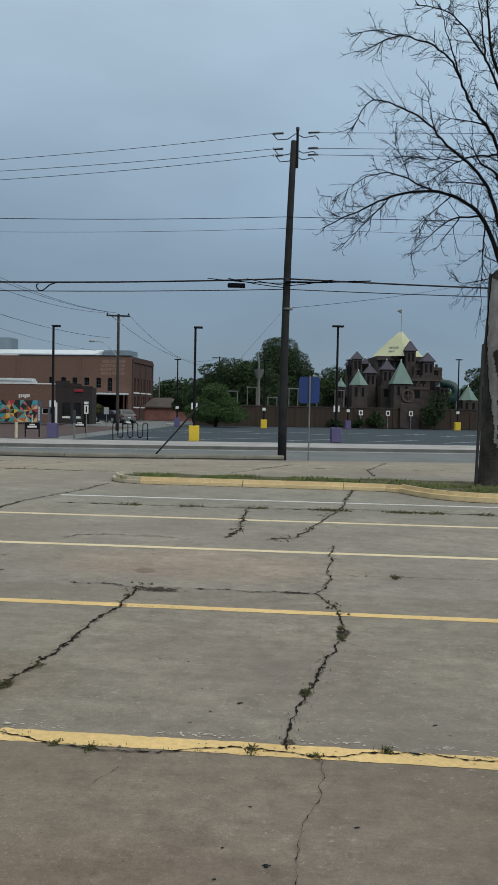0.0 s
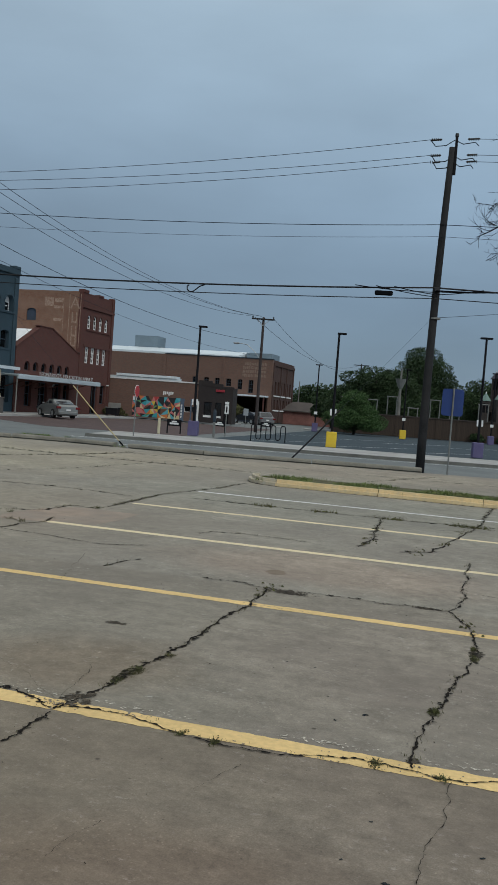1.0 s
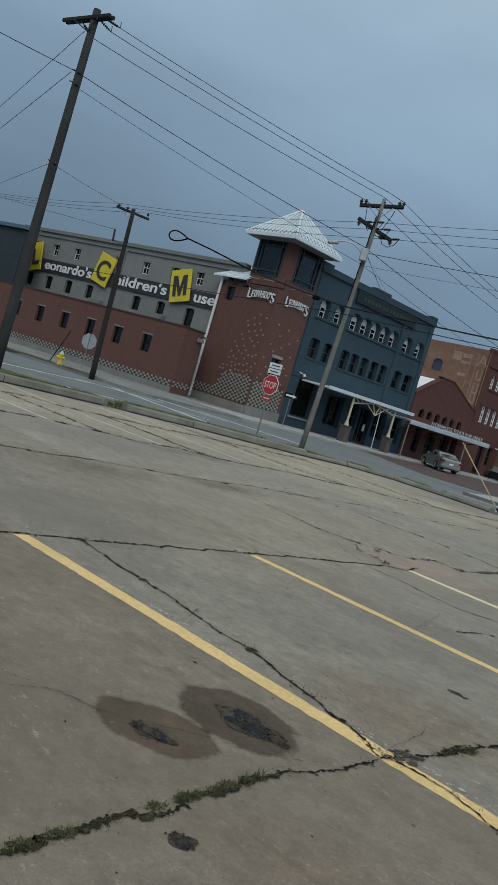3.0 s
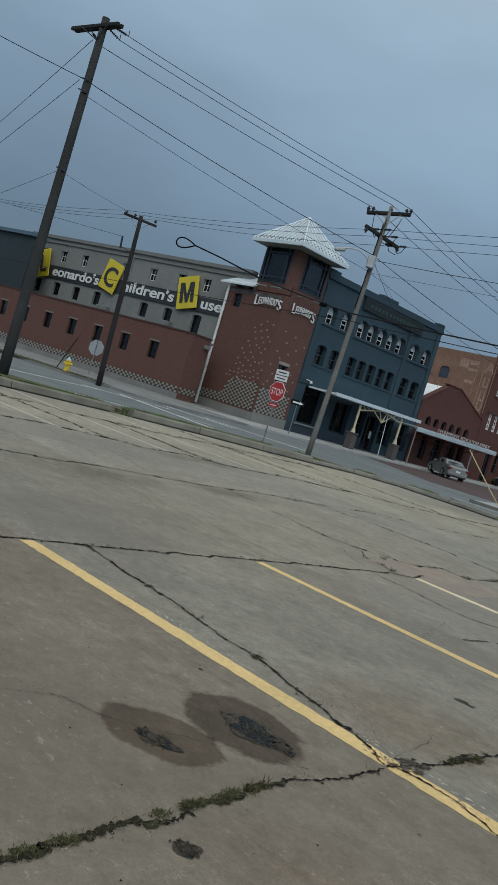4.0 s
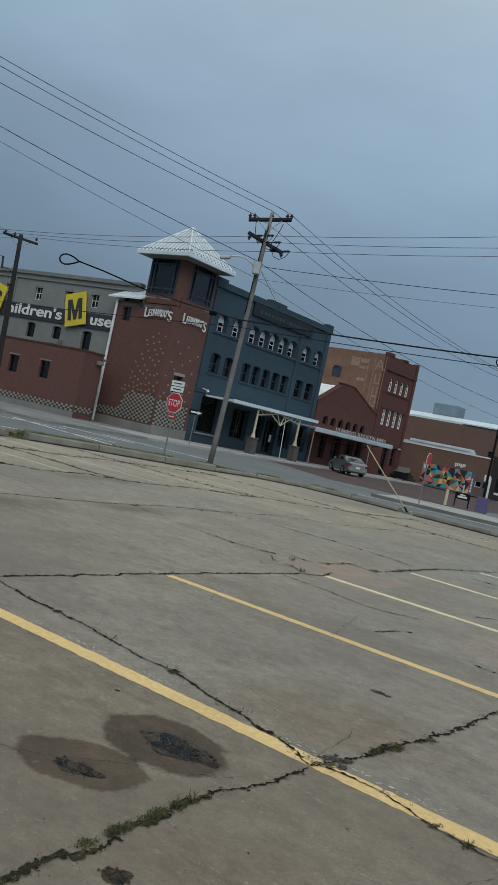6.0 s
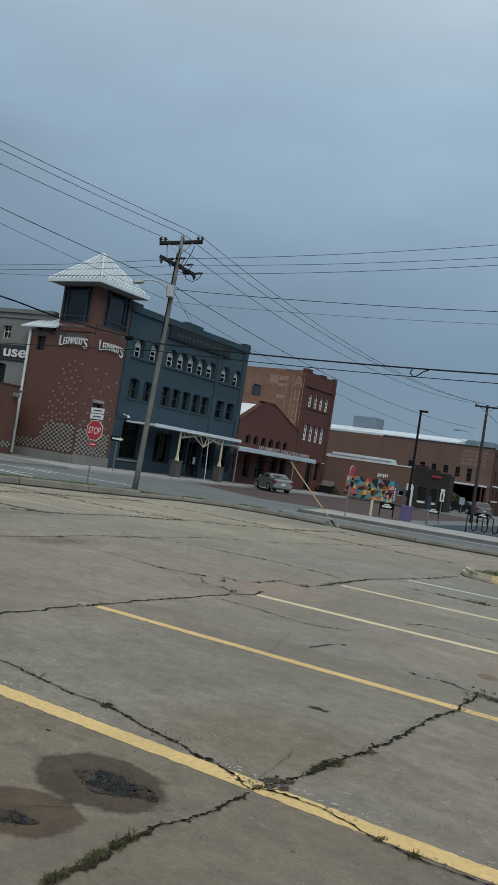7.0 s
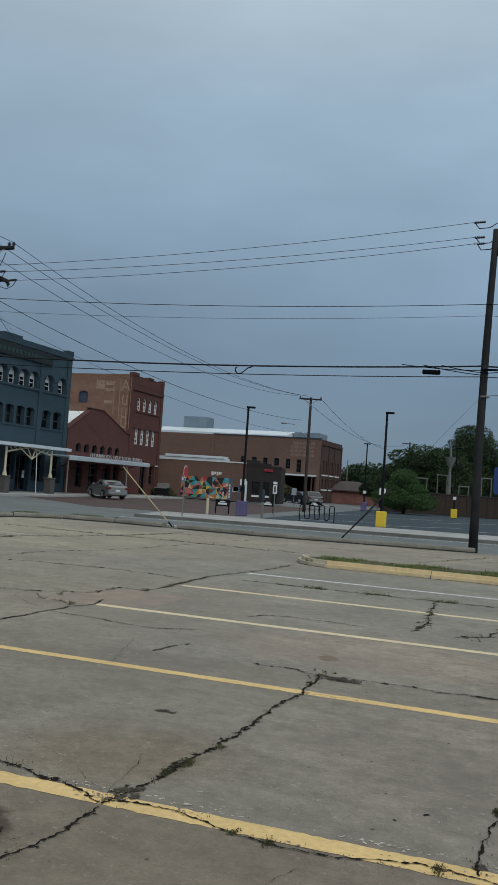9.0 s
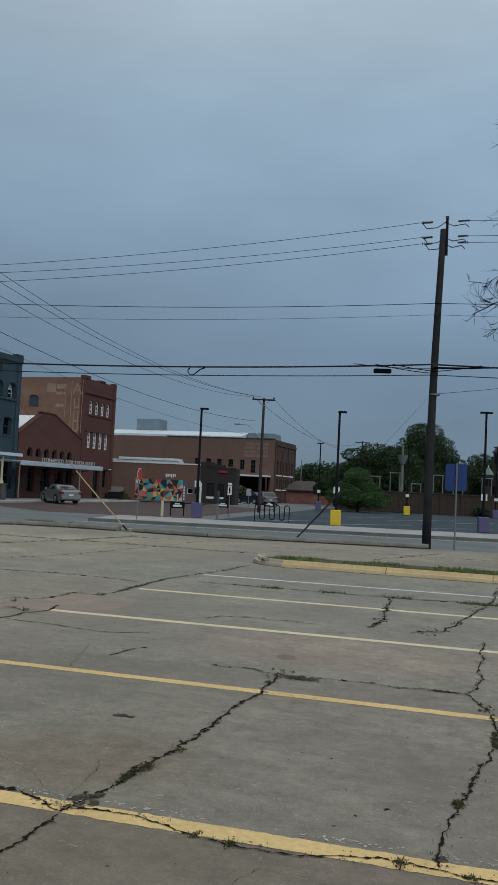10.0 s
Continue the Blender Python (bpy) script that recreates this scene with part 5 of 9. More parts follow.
part("lintel_course", B(25.6, 30.8, -0.06, -0.002, 6.1, 6.3), M_DBRICK, red)
part("cornice", B(25.1, 31.2, -0.12, -0.002, 9.55, 9.75), M_DBRICK, red)
for a, b, c in ((25.05, 26.0, 11.15), (30.85, 31.2, 11.1), (28.0, 28.9, 11.05)):
    part("parapet_step", B(a, b, -0.08, 0.45, 10.9, c), M_DBRICK, red)
part("pilaster", B(30.75, 31.2, -0.08, -0.002, 0, 10.9), M_DBRICK, red)
# side wall of common brick, with the ghost of an old painted sign
sw = wall(bmesh.new(), -26.0, -0.402, 0, 10.95, 0.35, [(-5.72, -4.7, 8.2, 9.32, 0.3)])
sw.transform(pose(25.1, 0.002, 0, 0, 0, -90))
part("side_wall", sw, M_TBRICK, red, "orange-brown common brick side wall")
bm = B(-5.72, -4.7, 0.15, 0.19, 8.2, 9.3)
bm.transform(pose(25.1, 0, 0, 0, 0, -90))
part("boarded_window", bm, mat("blue_board", (0.03, 0.045, 0.07), 0.7), red, "blue boarded arched window")
M_GHOST = worn_paint("ghost_sign_paint", (0.33, 0.24, 0.185), (0.20, 0.105, 0.07), 0.47)
side = pose(25.1, 0, 0, 0, 0, -90)
for body, x, z, s in (("A", -0.76, 9.4, 1.45),):
    text("ghost_letter", body, s, M_GHOST, red, side @ pose(x, -0.006, z) @ UP, 0.003, "faded white painted letter")
bm = bmesh.new()
box(bm, -3.85, -2.95, -0.008, -0.002, 9.55, 10.35)
box(bm, -1.36, -1.30, -0.008, -0.002, 5.9, 10.7)
box(bm, -0.24, -0.18, -0.008, -0.002, 5.9, 10.7)
box(bm, -1.95, -1.91, -0.008, -0.002, 7.2, 10.3)
box(bm, -2.85, -1.98, -0.008, -0.002, 9.9, 10.3)
box(bm, -2.9, -2.0, -0.008, -0.002, 9.35, 9.6)
box(bm, -2.9, -2.05, -0.008, -0.002, 8.2, 8.5)
for z in (8.1, 6.9, 6.0):
    box(bm, -1.05, -0.92, -0.008, -0.002, z, z + 0.95)
    box(bm, -0.62, -0.5, -0.008, -0.002, z, z + 0.95)
    box(bm, -0.92, -0.62, -0.008, -0.002, z, z + 0.16)
bm.transform(side)
part("ghost_panel", bm, M_GHOST, red, "faded painted sign panel")
shell(red, 25.47, 31.15, 0.41, 26.0, 10.8, M_TBRICK, M_GREYD, 0.3)

# museum: brick wing in front, grey stucco block behind
MUS = pose(-39.25, 36.25, 0, 0, 0, 4)
mus = thing("museum_wing", "long low red brick wing with narrow windows and chequered base", "building", MUS)
part("wall", wall(bmesh.new(), -30, 0, 0, 4.25, 0.35, [(a, b, 2.08, 3.2, 0) for a, b in [(-3.7 - k * 2.87 + 0.08, -3.7 - k * 2.87 + 0.95) for k in range(9)]]), M_RBRICK, mus)
for k in range(9):
    a = -3.7 - k * 2.87 + 0.08
    sash(mus, a, a + 0.87, 2.08, 3.2, 0, 0.18, M_BLACK, (0, 1), 0.04)
    part("lintel", B(a - 0.06, a + 0.93, -0.02, -0.002, 3.21, 3.3), M_PLINTH, mus)
part("side_wall", B(-0.35, 0, 0.36, 1.75, 0, 4.25), M_RBRICK, mus)
part("roof", B(-30, -0.35, 0.36, 2.55, 3.95, 4.1), M_GREYD, mus)
bm = B(-30, 0.05, -0.05, 0.4, 4.25, 4.35)
box(bm, -0.3, 0.05, 0.4, 1.8, 4.25, 4.35)
part("coping", bm, M_DKBRICK, mus, "thin dark brick coping")
part("plinth", B(-30, 0.03, -0.04, -0.002, 0, 0.38), M_PLINTH, mus)
bm, bm2 = bmesh.new(), bmesh.new()
for r in range(3):
    for k in range(149):
        box(bm if (r + k) % 2 else bm2, -0.1 - k * 0.2 - 0.196, -0.1 - k * 0.2, -0.03, -0.002, 0.40 + r * 0.13, 0.40 + r * 0.13 + 0.126)
part("dark_tile_field", bm, M_TILEB, mus)["kind"] = "stuff"
part("pale_tile_field", bm2, M_TILEW, mus)["kind"] = "stuff"
bm, bm2 = bmesh.new(), bmesh.new()
for r in range(3):
    for k in range(8):
        box(bm if (r + k) % 2 else bm2, 0.1 + k * 0.2, 0.296 + k * 0.2, -0.03, -0.002, 0.40 + r * 0.13, 0.40 + r * 0.13 + 0.126)
for b_, m_, nm in ((bm, M_TILEB, "dark_tile_field"), (bm2, M_TILEW, "pale_tile_field")):
    b_.transform(pose(0, 0, 0, 0, 0, 90))
    part(nm, b_, m_, mus)["kind"] = "stuff"
part("vent_box", B(0.0, 0.34, 1.2, 1.55, 3.6, 3.86, bev=0.02), M_PLINTH, mus, "small pale grey vent box on brackets")

# the grey block stands further back, so that the tower covers its end
MUSB = pose(-41.01, 37.885, -0.074, 0, 0, 4) @ Matrix.Scale(1.045, 4)
gre = thing("museum_block", "grey stucco museum block with arched lower windows", "building", MUSB)
GUP = [(-18.58, -17.7), (-15.95, -15.1), (-8.25, -7.4), (-5.35, -4.5), (-2.95, -2.1), (-11.2, -10.35), (-21.2, -20.35)]
GLO = [(-18.45, -17.6), (-16.0, -15.15), (-13.5, -12.65), (-8.3, -7.45), (-5.8, -4.95), (-3.1, -2.05), (-20.9, -20.05)]
GUP = [((a + b) / 2 - 0.33, (a + b) / 2 + 0.33) for a, b in GUP]
GLO = [((a + b) / 2 - 0.41, (a + b) / 2 + 0.41) if b < -2.3 else (a + 0.1, b - 0.1) for a, b in GLO]
gh = [(a, b, 7.38, 8.3, 0.12) for a, b in GUP] + [(a, b, 4.75 if b < -2.3 else 4.5, 5.75, 0.12) for a, b in GLO]
bm = wall(bmesh.new(), -22.6, 1.2, 3.2, 9.3, 0.4, gh)
bm.transform(pose(0, 2.55, 0))
part("wall", bm, M_GREY, gre)
for a, b in GUP:
    w = sash(gre, a, b, 7.38, 8.3, 0.12, 2.55 + 0.12, M_SASH, (1, 1), 0.05)
    part("head", B(a - 0.06, b + 0.06, 2.49, 2.548, 8.21, 8.36), M_GREYD, w)
for a, b in GLO:
    sash(gre, a, b, 4.75 if b < -2.3 else 4.5, 5.75, 0.12, 2.55 + 0.2, M_BLACK, (0, 1), 0.05)
bm = bmesh.new()
box(bm, -22.65, 1.2, 2.4, 2.95, 9.1, 9.35)
box(bm, -22.65, 1.2, 2.45, 2.548, 8.75, 8.85)
part("cornice", bm, M_GREYD, gre)
shell(gre, -22.6, -1.4, 2.95, 9.5, 9.2, M_GREY, M_GREYD)
part("downpipe", rod(bmesh.new(), (-10.2, 2.5, 4.4), (-10.2, 2.5, 8.9), 0.07), M_GREYD, gre)
part("air_conditioner", B(-5.9, -4.6, 2.1, 2.55, 4.5, 4.85, bev=0.02), M_GREYD, gre, "grey window air unit")
part("air_conditioner", B(-12.4, -11.2, 2.1, 2.55, 4.5, 4.8, bev=0.02), M_GREYD, gre, "grey window air unit")
# banner sign
ban = thing("museum_sign", "black banner sign with white letters and yellow panels", "sign", MUSB)
part("banner", B(-19.4, 1.1, 2.44, 2.52, 5.98, 6.98), M_SIGNK, ban)
for x, body, w in ((-15.95, "eonardo's", 5.65), (-7.75, "hildren's", 5.4), (-0.55, "useum", 3.7)):
    text("lettering", body, 1.02, M_SIGNW, ban, pose(x, 2.40, 6.22) @ UP, 0.02, "white rounded letters", w, 0.02)
for x, z, a, body, s in ((-20.0, 7.0, -13, "L", 1.75), (-11.8, 7.05, 14, "C", 2.0), (-3.8, 7.05, -13, "M", 1.85)):
    pm = pose(x, 2.3, z) @ pose(0, 0, 0, 0, a, 0)
    hw = 0.68 if body == "L" else 0.915
    bm = B(-hw, hw, -0.05, 0.05, -1.12, 1.12, bev=0.02)
    bm.transform(pm)
    pn = part("yellow_panel", bm, M_SIGNY, ban, "tilted yellow letter panel")
    if body == "M":
        bm = slab_v(bmesh.new(), [(-0.62, -0.7), (-0.34, -0.7), (-0.34, 0.2), (-0.1, -0.7), (0.1, -0.7), (0.34, 0.2), (0.34, -0.7), (0.62, -0.7), (0.62, 0.7), (0.26, 0.7), (0.0, -0.2), (-0.26, 0.7), (-0.62, 0.7)], -0.085, -0.056)
        bm.transform(pm)
        part("letter", bm, M_SIGNK, pn)
    else:
        text("letter", body, s, M_SIGNK, pn, pm @ pose(0, -0.075, -0.36 * s) @ UP, 0.015, "", None, 0.035)
# dark building further along
dk = thing("teal_shed", "dark teal metal-clad upper storey with blue roof edge", "building", MUS)
part("wall", B(-60, -20.6, 1.2, 2.4, 4.1, 8.7), M_TEAL, dk)
bm = bmesh.new()
prism(bm, [(-60, 0.9), (-20.4, 0.9), (-20.4, 2.5), (-60, 2.5)], 8.72, 9.0)
part("roof", bm, M_ROOFB, dk)


# ---- north of the crossing ----
# low mural building and the dark corner shop
mur = thing("mural_building", "low brown brick building with a bright geometric mural", "building", pose(-30.0, 75.0, 0, 0, 0, 2))
part("wall", wall(bmesh.new(), -6.0, 4.25, 0, 3.6, 0.3, [(2.95, 3.55, 0.85, 1.4, 0), (3.7, 4.0, 0.85, 1.4, 0)]), M_WBRICK, mur)
sash(mur, 2.95, 3.55, 0.85, 1.4, 0, 0.1, M_WHITE, (0, 0), 0.05)
sash(mur, 3.7, 4.0, 0.85, 1.4, 0, 0.1, M_BLUED, (0, 0), 0.05)
part("coping", B(-6.05, 4.3, -0.06, 0.36, 3.6, 3.72), M_WHITE, mur, "pale parapet coping")
shell(mur, -6.0, 4.25, 0.32, 4, 3.6, M_WBRICK, M_GREYD)
part("painted_panel", B(2.56, 2.94, -0.02, -0.002, 0, 2.1), mat("blue_grey_wall_paint", (0.085, 0.115, 0.16), 0.8), mur, "blue-grey painted stretch of wall")
part("painted_panel", B(3.56, 3.69, -0.02, -0.002, 0, 2.1), bpy.data.materials["blue_grey_wall_paint"], mur)
part("painted_panel", B(4.01, 4.24, -0.02, -0.002, 0, 2.1), bpy.data.materials["blue_grey_wall_paint"], mur)
for k in range(5):
    part("panel_mark", B(2.62, 2.76, -0.03, -0.02, 0.25 + k * 0.27, 0.45 + k * 0.27), M_WHITE, mur)
for k in range(6):
    part("old_sign_mark", B(0.75 + k * 0.18, 0.88 + k * 0.18, -0.012, -0.002, 2.3 + (k % 3) * 0.06, 2.66), M_WHITE, mur)
PAL = [("mural_teal", (0.04, 0.30, 0.33)), ("mural_yellow", (0.62, 0.44, 0.06)), ("mural_orange", (0.55, 0.16, 0.04)), ("mural_red", (0.40, 0.045, 0.045)), ("mural_black", (0.02, 0.02, 0.022)),
       ("mural_pink", (0.5, 0.16, 0.15)), ("mural_cream", (0.6, 0.48, 0.27)), ("mural_green", (0.12, 0.25, 0.11)), ("mural_brown", (0.15, 0.07, 0.04)), ("mural_blue", (0.10, 0.36, 0.42))]
PM = [mat(n, c, 0.7, var=0.06, scale=2, bump=0.05) for n, c in PAL]
rnd = random.Random(12)
bm = bmesh.new()
nx, nz = 11, 5
grid = [[bm.verts.new((-2.3 + 4.83 * i / nx + (rnd.uniform(-0.17, 0.17) if 0 < i < nx else 0), -0.012, 0.1 + 2.0 * j / nz + (rnd.uniform(-0.15, 0.15) if 0 < j < nz else 0))) for i in range(nx + 1)] for j in range(nz + 1)]
for j in range(nz):
    for i in range(nx):
        a, b, c, d = grid[j][i], grid[j][i + 1], grid[j + 1][i + 1], grid[j + 1][i]
        tris = ((a, b, c), (a, c, d)) if rnd.random() < 0.5 else ((a, b, d), (b, c, d))
        for t in tris:
            bm.faces.new(t).material_index = rnd.choice((0, 0, 1, 1, 2, 3, 4, 4, 4, 4, 4, 5, 5, 6, 7, 8, 9, 9))
ob = part("mural", bm, PM[0], mur, "painted mural of bright triangles")
for m in PM[1:]:
    ob.data.materials.append(m)
bm = bmesh.new()
box(bm, -5.6, 2.0, 1.2, 1.5, 3.72, 3.95)
box(bm, -4.6, 1.6, 1.1, 2.3, 3.95, 4.18)
for k in range(8):
    rod(bm, (-4.4 + k * 0.8, 1.2, 3.7), (-4.4 + k * 0.8, 1.2, 4.0), 0.04)
part("roof_duct", bm, M_ROOFW, mur, "white duct on the roof")

shop = thing("corner_shop", "black brick corner shop with red sign and white-framed windows", "building", pose(-25.75, 75.0, 0, 0, 0, 6))
part("wall", wall(bmesh.new(), 0.05, 3.4, 0, 3.5, 0.3, [(0.65, 1.4, 0.45, 1.95, 0), (1.75, 2.35, 0.45, 1.95, 0), (2.6, 3.1, 0.02, 2.0, 0)]), M_SBRICK, shop)
for a, b in ((0.65, 1.4), (1.75, 2.35)):
    w = sash(shop, a, b, 0.45, 1.95, 0, 0.12, M_BLACK, (0, 0), 0.06)
    part("sill_panel", B(a, b, 0.05, 0.11, 0.5, 0.7), M_WHITE, w)
sash(shop, 2.6, 3.1, 0.02, 2.0, 0, 0.12, M_BLACK, (0, 0), 0.08, name="door")
bm = bmesh.new()
slab_v(bm, [(0.0, 3.5), (3.45, 3.3), (3.45, 3.45), (2.4, 3.5), (2.4, 3.7), (1.3, 3.75), (1.3, 3.95), (0.0, 3.95)], -0.03, 0.3)
part("parapet", bm, M_SBRICK, shop)
part("sign", B(1.75, 2.6, -0.12, -0.035, 2.95, 3.18, bev=0.03), M_DKRED, shop, "small red sign")
part("pilaster", B(0.02, 0.2, -0.05, -0.002, 0, 1.95), M_WHITE, shop)
part("side_wall", B(3.1, 3.4, 0.31, 2.2, 0, 3.4), M_SBRICK, shop)

# brick warehouse
wh = thing("warehouse", "two-storey brown brick warehouse with loading dock", "building", pose(-26.0, 104.6, 0, 0, 0, -1.5))
WW = [(-4.6, -3.95), (-3.1, -2.45), (-6.2, -5.5), (-7.75, -7.1), (-9.3, -8.6), (-10.9, -10.2)]
wh_holes = [(WW[0][0], WW[0][1], 4.05, 5.35, 0.1), (WW[1][0], WW[1][1], 3.65, 5.35, 0.1)] + [(a, b, 4.35, 5.35, 0.1) for a, b in WW[2:]] + [(-5.4, -0.4, 0.02, 3.1, 0)]
part("wall", wall(bmesh.new(), -26, 0, 0, 8.1, 0.4, wh_holes), M_WBRICK, wh)
for h in wh_holes[:-1]:
    sash(wh, h[0], h[1], h[2], h[3], 0.1, 0.15, M_BLUED, (1, 2), 0.07)
part("pier", B(-15.2, -14.8, -0.1, -0.002, 3.7, 8.1), M_WBRICK, wh)
part("pier", B(-6.8, -6.55, -0.1, -0.002, 3.7, 8.1), M_WBRICK, wh)
part("coping", B(-15.0, 0.05, -0.08, 0.45, 8.1, 8.22), M_BLUED, wh)
sd = [(1.6 + k * 1.55, 2.4 + k * 1.55, 3.7, 5.4, 0.15) for k in range(6)] + [(1.6 + k * 1.55, 2.4 + k * 1.55, 1.75, 3.05, 0.15) for k in range(6)]
bm = wall(bmesh.new(), 0.402, 11.4, 0, 8.1, 0.4, sd)
bm.transform(pose(0, 0, 0, 0, 0, 90))
# side wall colour is about half as bright as the front wall's
part("side_wall", bm, M_DKBRICK, wh, "darker brown brick side wall")
for u in (0.45, 4.25, 7.35, 10.95):
    bm = B(u, u + 0.4, -0.1, -0.002, 0, 7.4)
    bm.transform(pose(0, 0, 0, 0, 0, 90))
    part("pilaster", bm, M_DKBRICK, wh)
bm = B(0.45, 11.35, -0.14, -0.002, 7.4, 7.75)
bm.transform(pose(0, 0, 0, 0, 0, 90))
part("brick_band", bm, M_DKBRICK, wh)
bm = bmesh.new()
for a, b, c, d, r in sd:
    box(bm, a, b, 0.2, 0.24, c, d)
bm.transform(pose(0, 0, 0, 0, 0, 90))
part("boarded_windows", bm, mat("brown_boards", (0.07, 0.042, 0.034), 0.85), wh)["kind"] = "stuff"
bm = bmesh.new()
for z in (3.42, 1.52):
    for k in range(3):
        box(bm, 1.3 + k * 3.1, 4.1 + k * 3.1, -0.1, -0.002, z, z + 0.16)
bm.transform(pose(0, 0, 0, 0, 0, 90))
part("stone_sill_row", bm, M_WHITE, wh, "pale stone sills")
shell(wh, -26, -0.41, 0.42, 11.35, 8.0, M_WBRICK, M_GREYD)
bm = B(-5.6, -0.3, -1.6, -0.002, 3.2, 3.4)
part("dock_canopy", bm, M_ROOFW, wh, "pale sagging dock canopy")
for u in (-5.5, -0.5):
    part("canopy_post", B(u - 0.08, u + 0.08, -1.55, -1.4, 0, 3.2), M_DBRICK, wh)
bm = bmesh.new()
vs = [bm.verts.new(p) for p in ((-26, 2.0, 8.5), (-5.4, 2.0, 8.5), (-5.4, 7.0, 9.35), (-26, 7.0, 9.35), (-26, 2.0, 8.1), (-5.4, 2.0, 8.1), (-5.4, 7.0, 8.1), (-26, 7.0, 8.1))]
for q in ((0, 1, 2, 3), (4, 5, 1, 0), (5, 6, 2, 1), (6, 7, 3, 2), (7, 4, 0, 3)):
    bm.faces.new([vs[i] for i in q])
part("skylight", bm, M_ROOFW, wh, "long white metal roof monitor")
part("roof_box", B(-22.9, -19.3, 7.2, 10, 8.2, 11.0), M_ROOFG, wh, "blue-grey metal roof house")
part("roof_vent", B(-5.2, -1.6, 5.0, 9, 8.1, 9.2), M_ROOFG, wh, "blue-grey metal roof vent")
bm = bmesh.new()
gr = random.Random(7)
for r in range(4):
    x = -4.1 + gr.uniform(0, 0.3)
    while x < -0.9:
        w = gr.uniform(0.12, 0.3)
        box(bm, x, x + w, -0.008, -0.002, 5.7 + r * 0.5 + gr.uniform(0, 0.1), 6.05 + r * 0.5 + gr.uniform(0, 0.1))
        x += w + gr.uniform(0.04, 0.12)
part("ghost_lettering", bm, worn_paint("ware_ghost_paint", (0.25, 0.18, 0.14), (0.165, 0.095, 0.072), 0.47), wh, "faded painted lettering")["kind"] = "stuff"

# red shed behind
shed = thing("red_shed", "low red shed with a brown hipped roof", "building", pose(-21.0, 118, 0, 0, 0, 4))
part("wall", B(-2.5, 4.2, 0, 6, 0, 1.95), M_HOUSE, shed)
bm = bmesh.new()
v = [bm.verts.new(p) for p in ((-3.0, -0.5, 1.9), (4.8, -0.5, 1.9), (4.8, 6.5, 1.9), (-3.0, 6.5, 1.9), (-1.5, 3, 3.3), (3.0, 3, 3.3))]
for f in ((0, 1, 5, 4), (1, 2, 5), (2, 3, 4, 5), (3, 0, 4), (3, 2, 1, 0)):
    bm.faces.new([v[i] for i in f])
part("roof", bm, M_SHINGLE, shed)

# castle playground
CAS = pose(5, 88, 0, 0, 0, 9)
cas = thing("castle_playground", "wooden castle playground with many pointed turrets", "playground", CAS)


def turret(u, y, w, z0, ze, zt, roof, flare=0.18, win=True, n=4):
    """A square timber tower with a pointed roof."""
    body = part("turret", B(u - w / 2, u + w / 2, y - w / 2, y + w / 2, z0, ze, bev=0.03), M_CASTLE, cas)
    bm = bmesh.new()
    r = (w / 2 + flare) * (1.414 if n == 4 else 1.08)
    ring = [bm.verts.new((u + r * math.cos(math.tau * (k + 0.5) / n), y + r * math.sin(math.tau * (k + 0.5) / n), ze)) for k in range(n)]
    ap = bm.verts.new((u, y, zt))
    for k in range(n):
        bm.faces.new((ring[k], ring[(k + 1) % n], ap))
    bm.faces.new(ring[::-1])
    rf = part("roof", bm, roof, body)
    part("finial", rod(bmesh.new(), (u, y, zt - 0.16), (u, y, zt + 0.12), 0.07, 0.02), M_WHITE, rf)
    if win and ze - z0 > 1.2:
        # flat black plates stand for the shade inside the slots
        for s in (-0.22, 0.22):
            part("slot_plate", B(u + s * w - 0.13, u + s * w + 0.13, y - w / 2 - 0.03, y - w / 2 - 0.002, ze - 1.15, ze - 0.25), M_BLACK, body)
    return body


mat("castle_pale_timber", (0.085, 0.066, 0.055), 0.9)
C9 = math.cos(radians(9))


def cu(X, y):
    """Local x of a castle piece that stands y behind the front line."""
    return (X * (88 + y) / 88 + 0.156 * y - 5) / C9


def cz(z, y):
    return 1.62 + (z - 1.62) * (88 + y) / 88


for X, y, w, z0, ze, zt, rf, n in (
        (7.58, 1.5, 1.0, 0, 8.0, 9.15, M_PROOF, 4), (9.4, 0.5, 1.15, 0, 6.92, 7.95, M_PROOF, 4), (6.68, -2.3, 1.75, 0, 4.55, 7.05, M_GROOF, 4),
        (2.3, -2.0, 1.6, 0, 4.35, 5.9, M_GROOF, 6), (11.1, -1.5, 0.95, 0, 4.35, 5.25, M_GROOF, 6), (13.75, -1.8, 1.6, 0, 3.0, 4.5, M_GROOF, 6), (0.5, -1.5, 0.8, 0, 4.15, 4.98, M_GROOF, 6),
        (2.1, 4.0, 0.95, 0, 7.05, 7.9, M_PROOF, 4), (1.35, 5.0, 0.7, 0, 6.4, 7.15, M_PROOF, 4), (2.95, 5.0, 0.6, 0, 6.55, 7.25, M_PROOF, 4), (3.45, 1.0, 1.1, 0, 5.6, 6.5, M_PROOF, 4), (5.2, 1.0, 1.1, 0, 6.0, 7.1, M_PROOF, 4)):
    turret(cu(X, y), y, w * (88 + y) / 88, z0, cz(ze, y), cz(zt, y), rf, n=n)
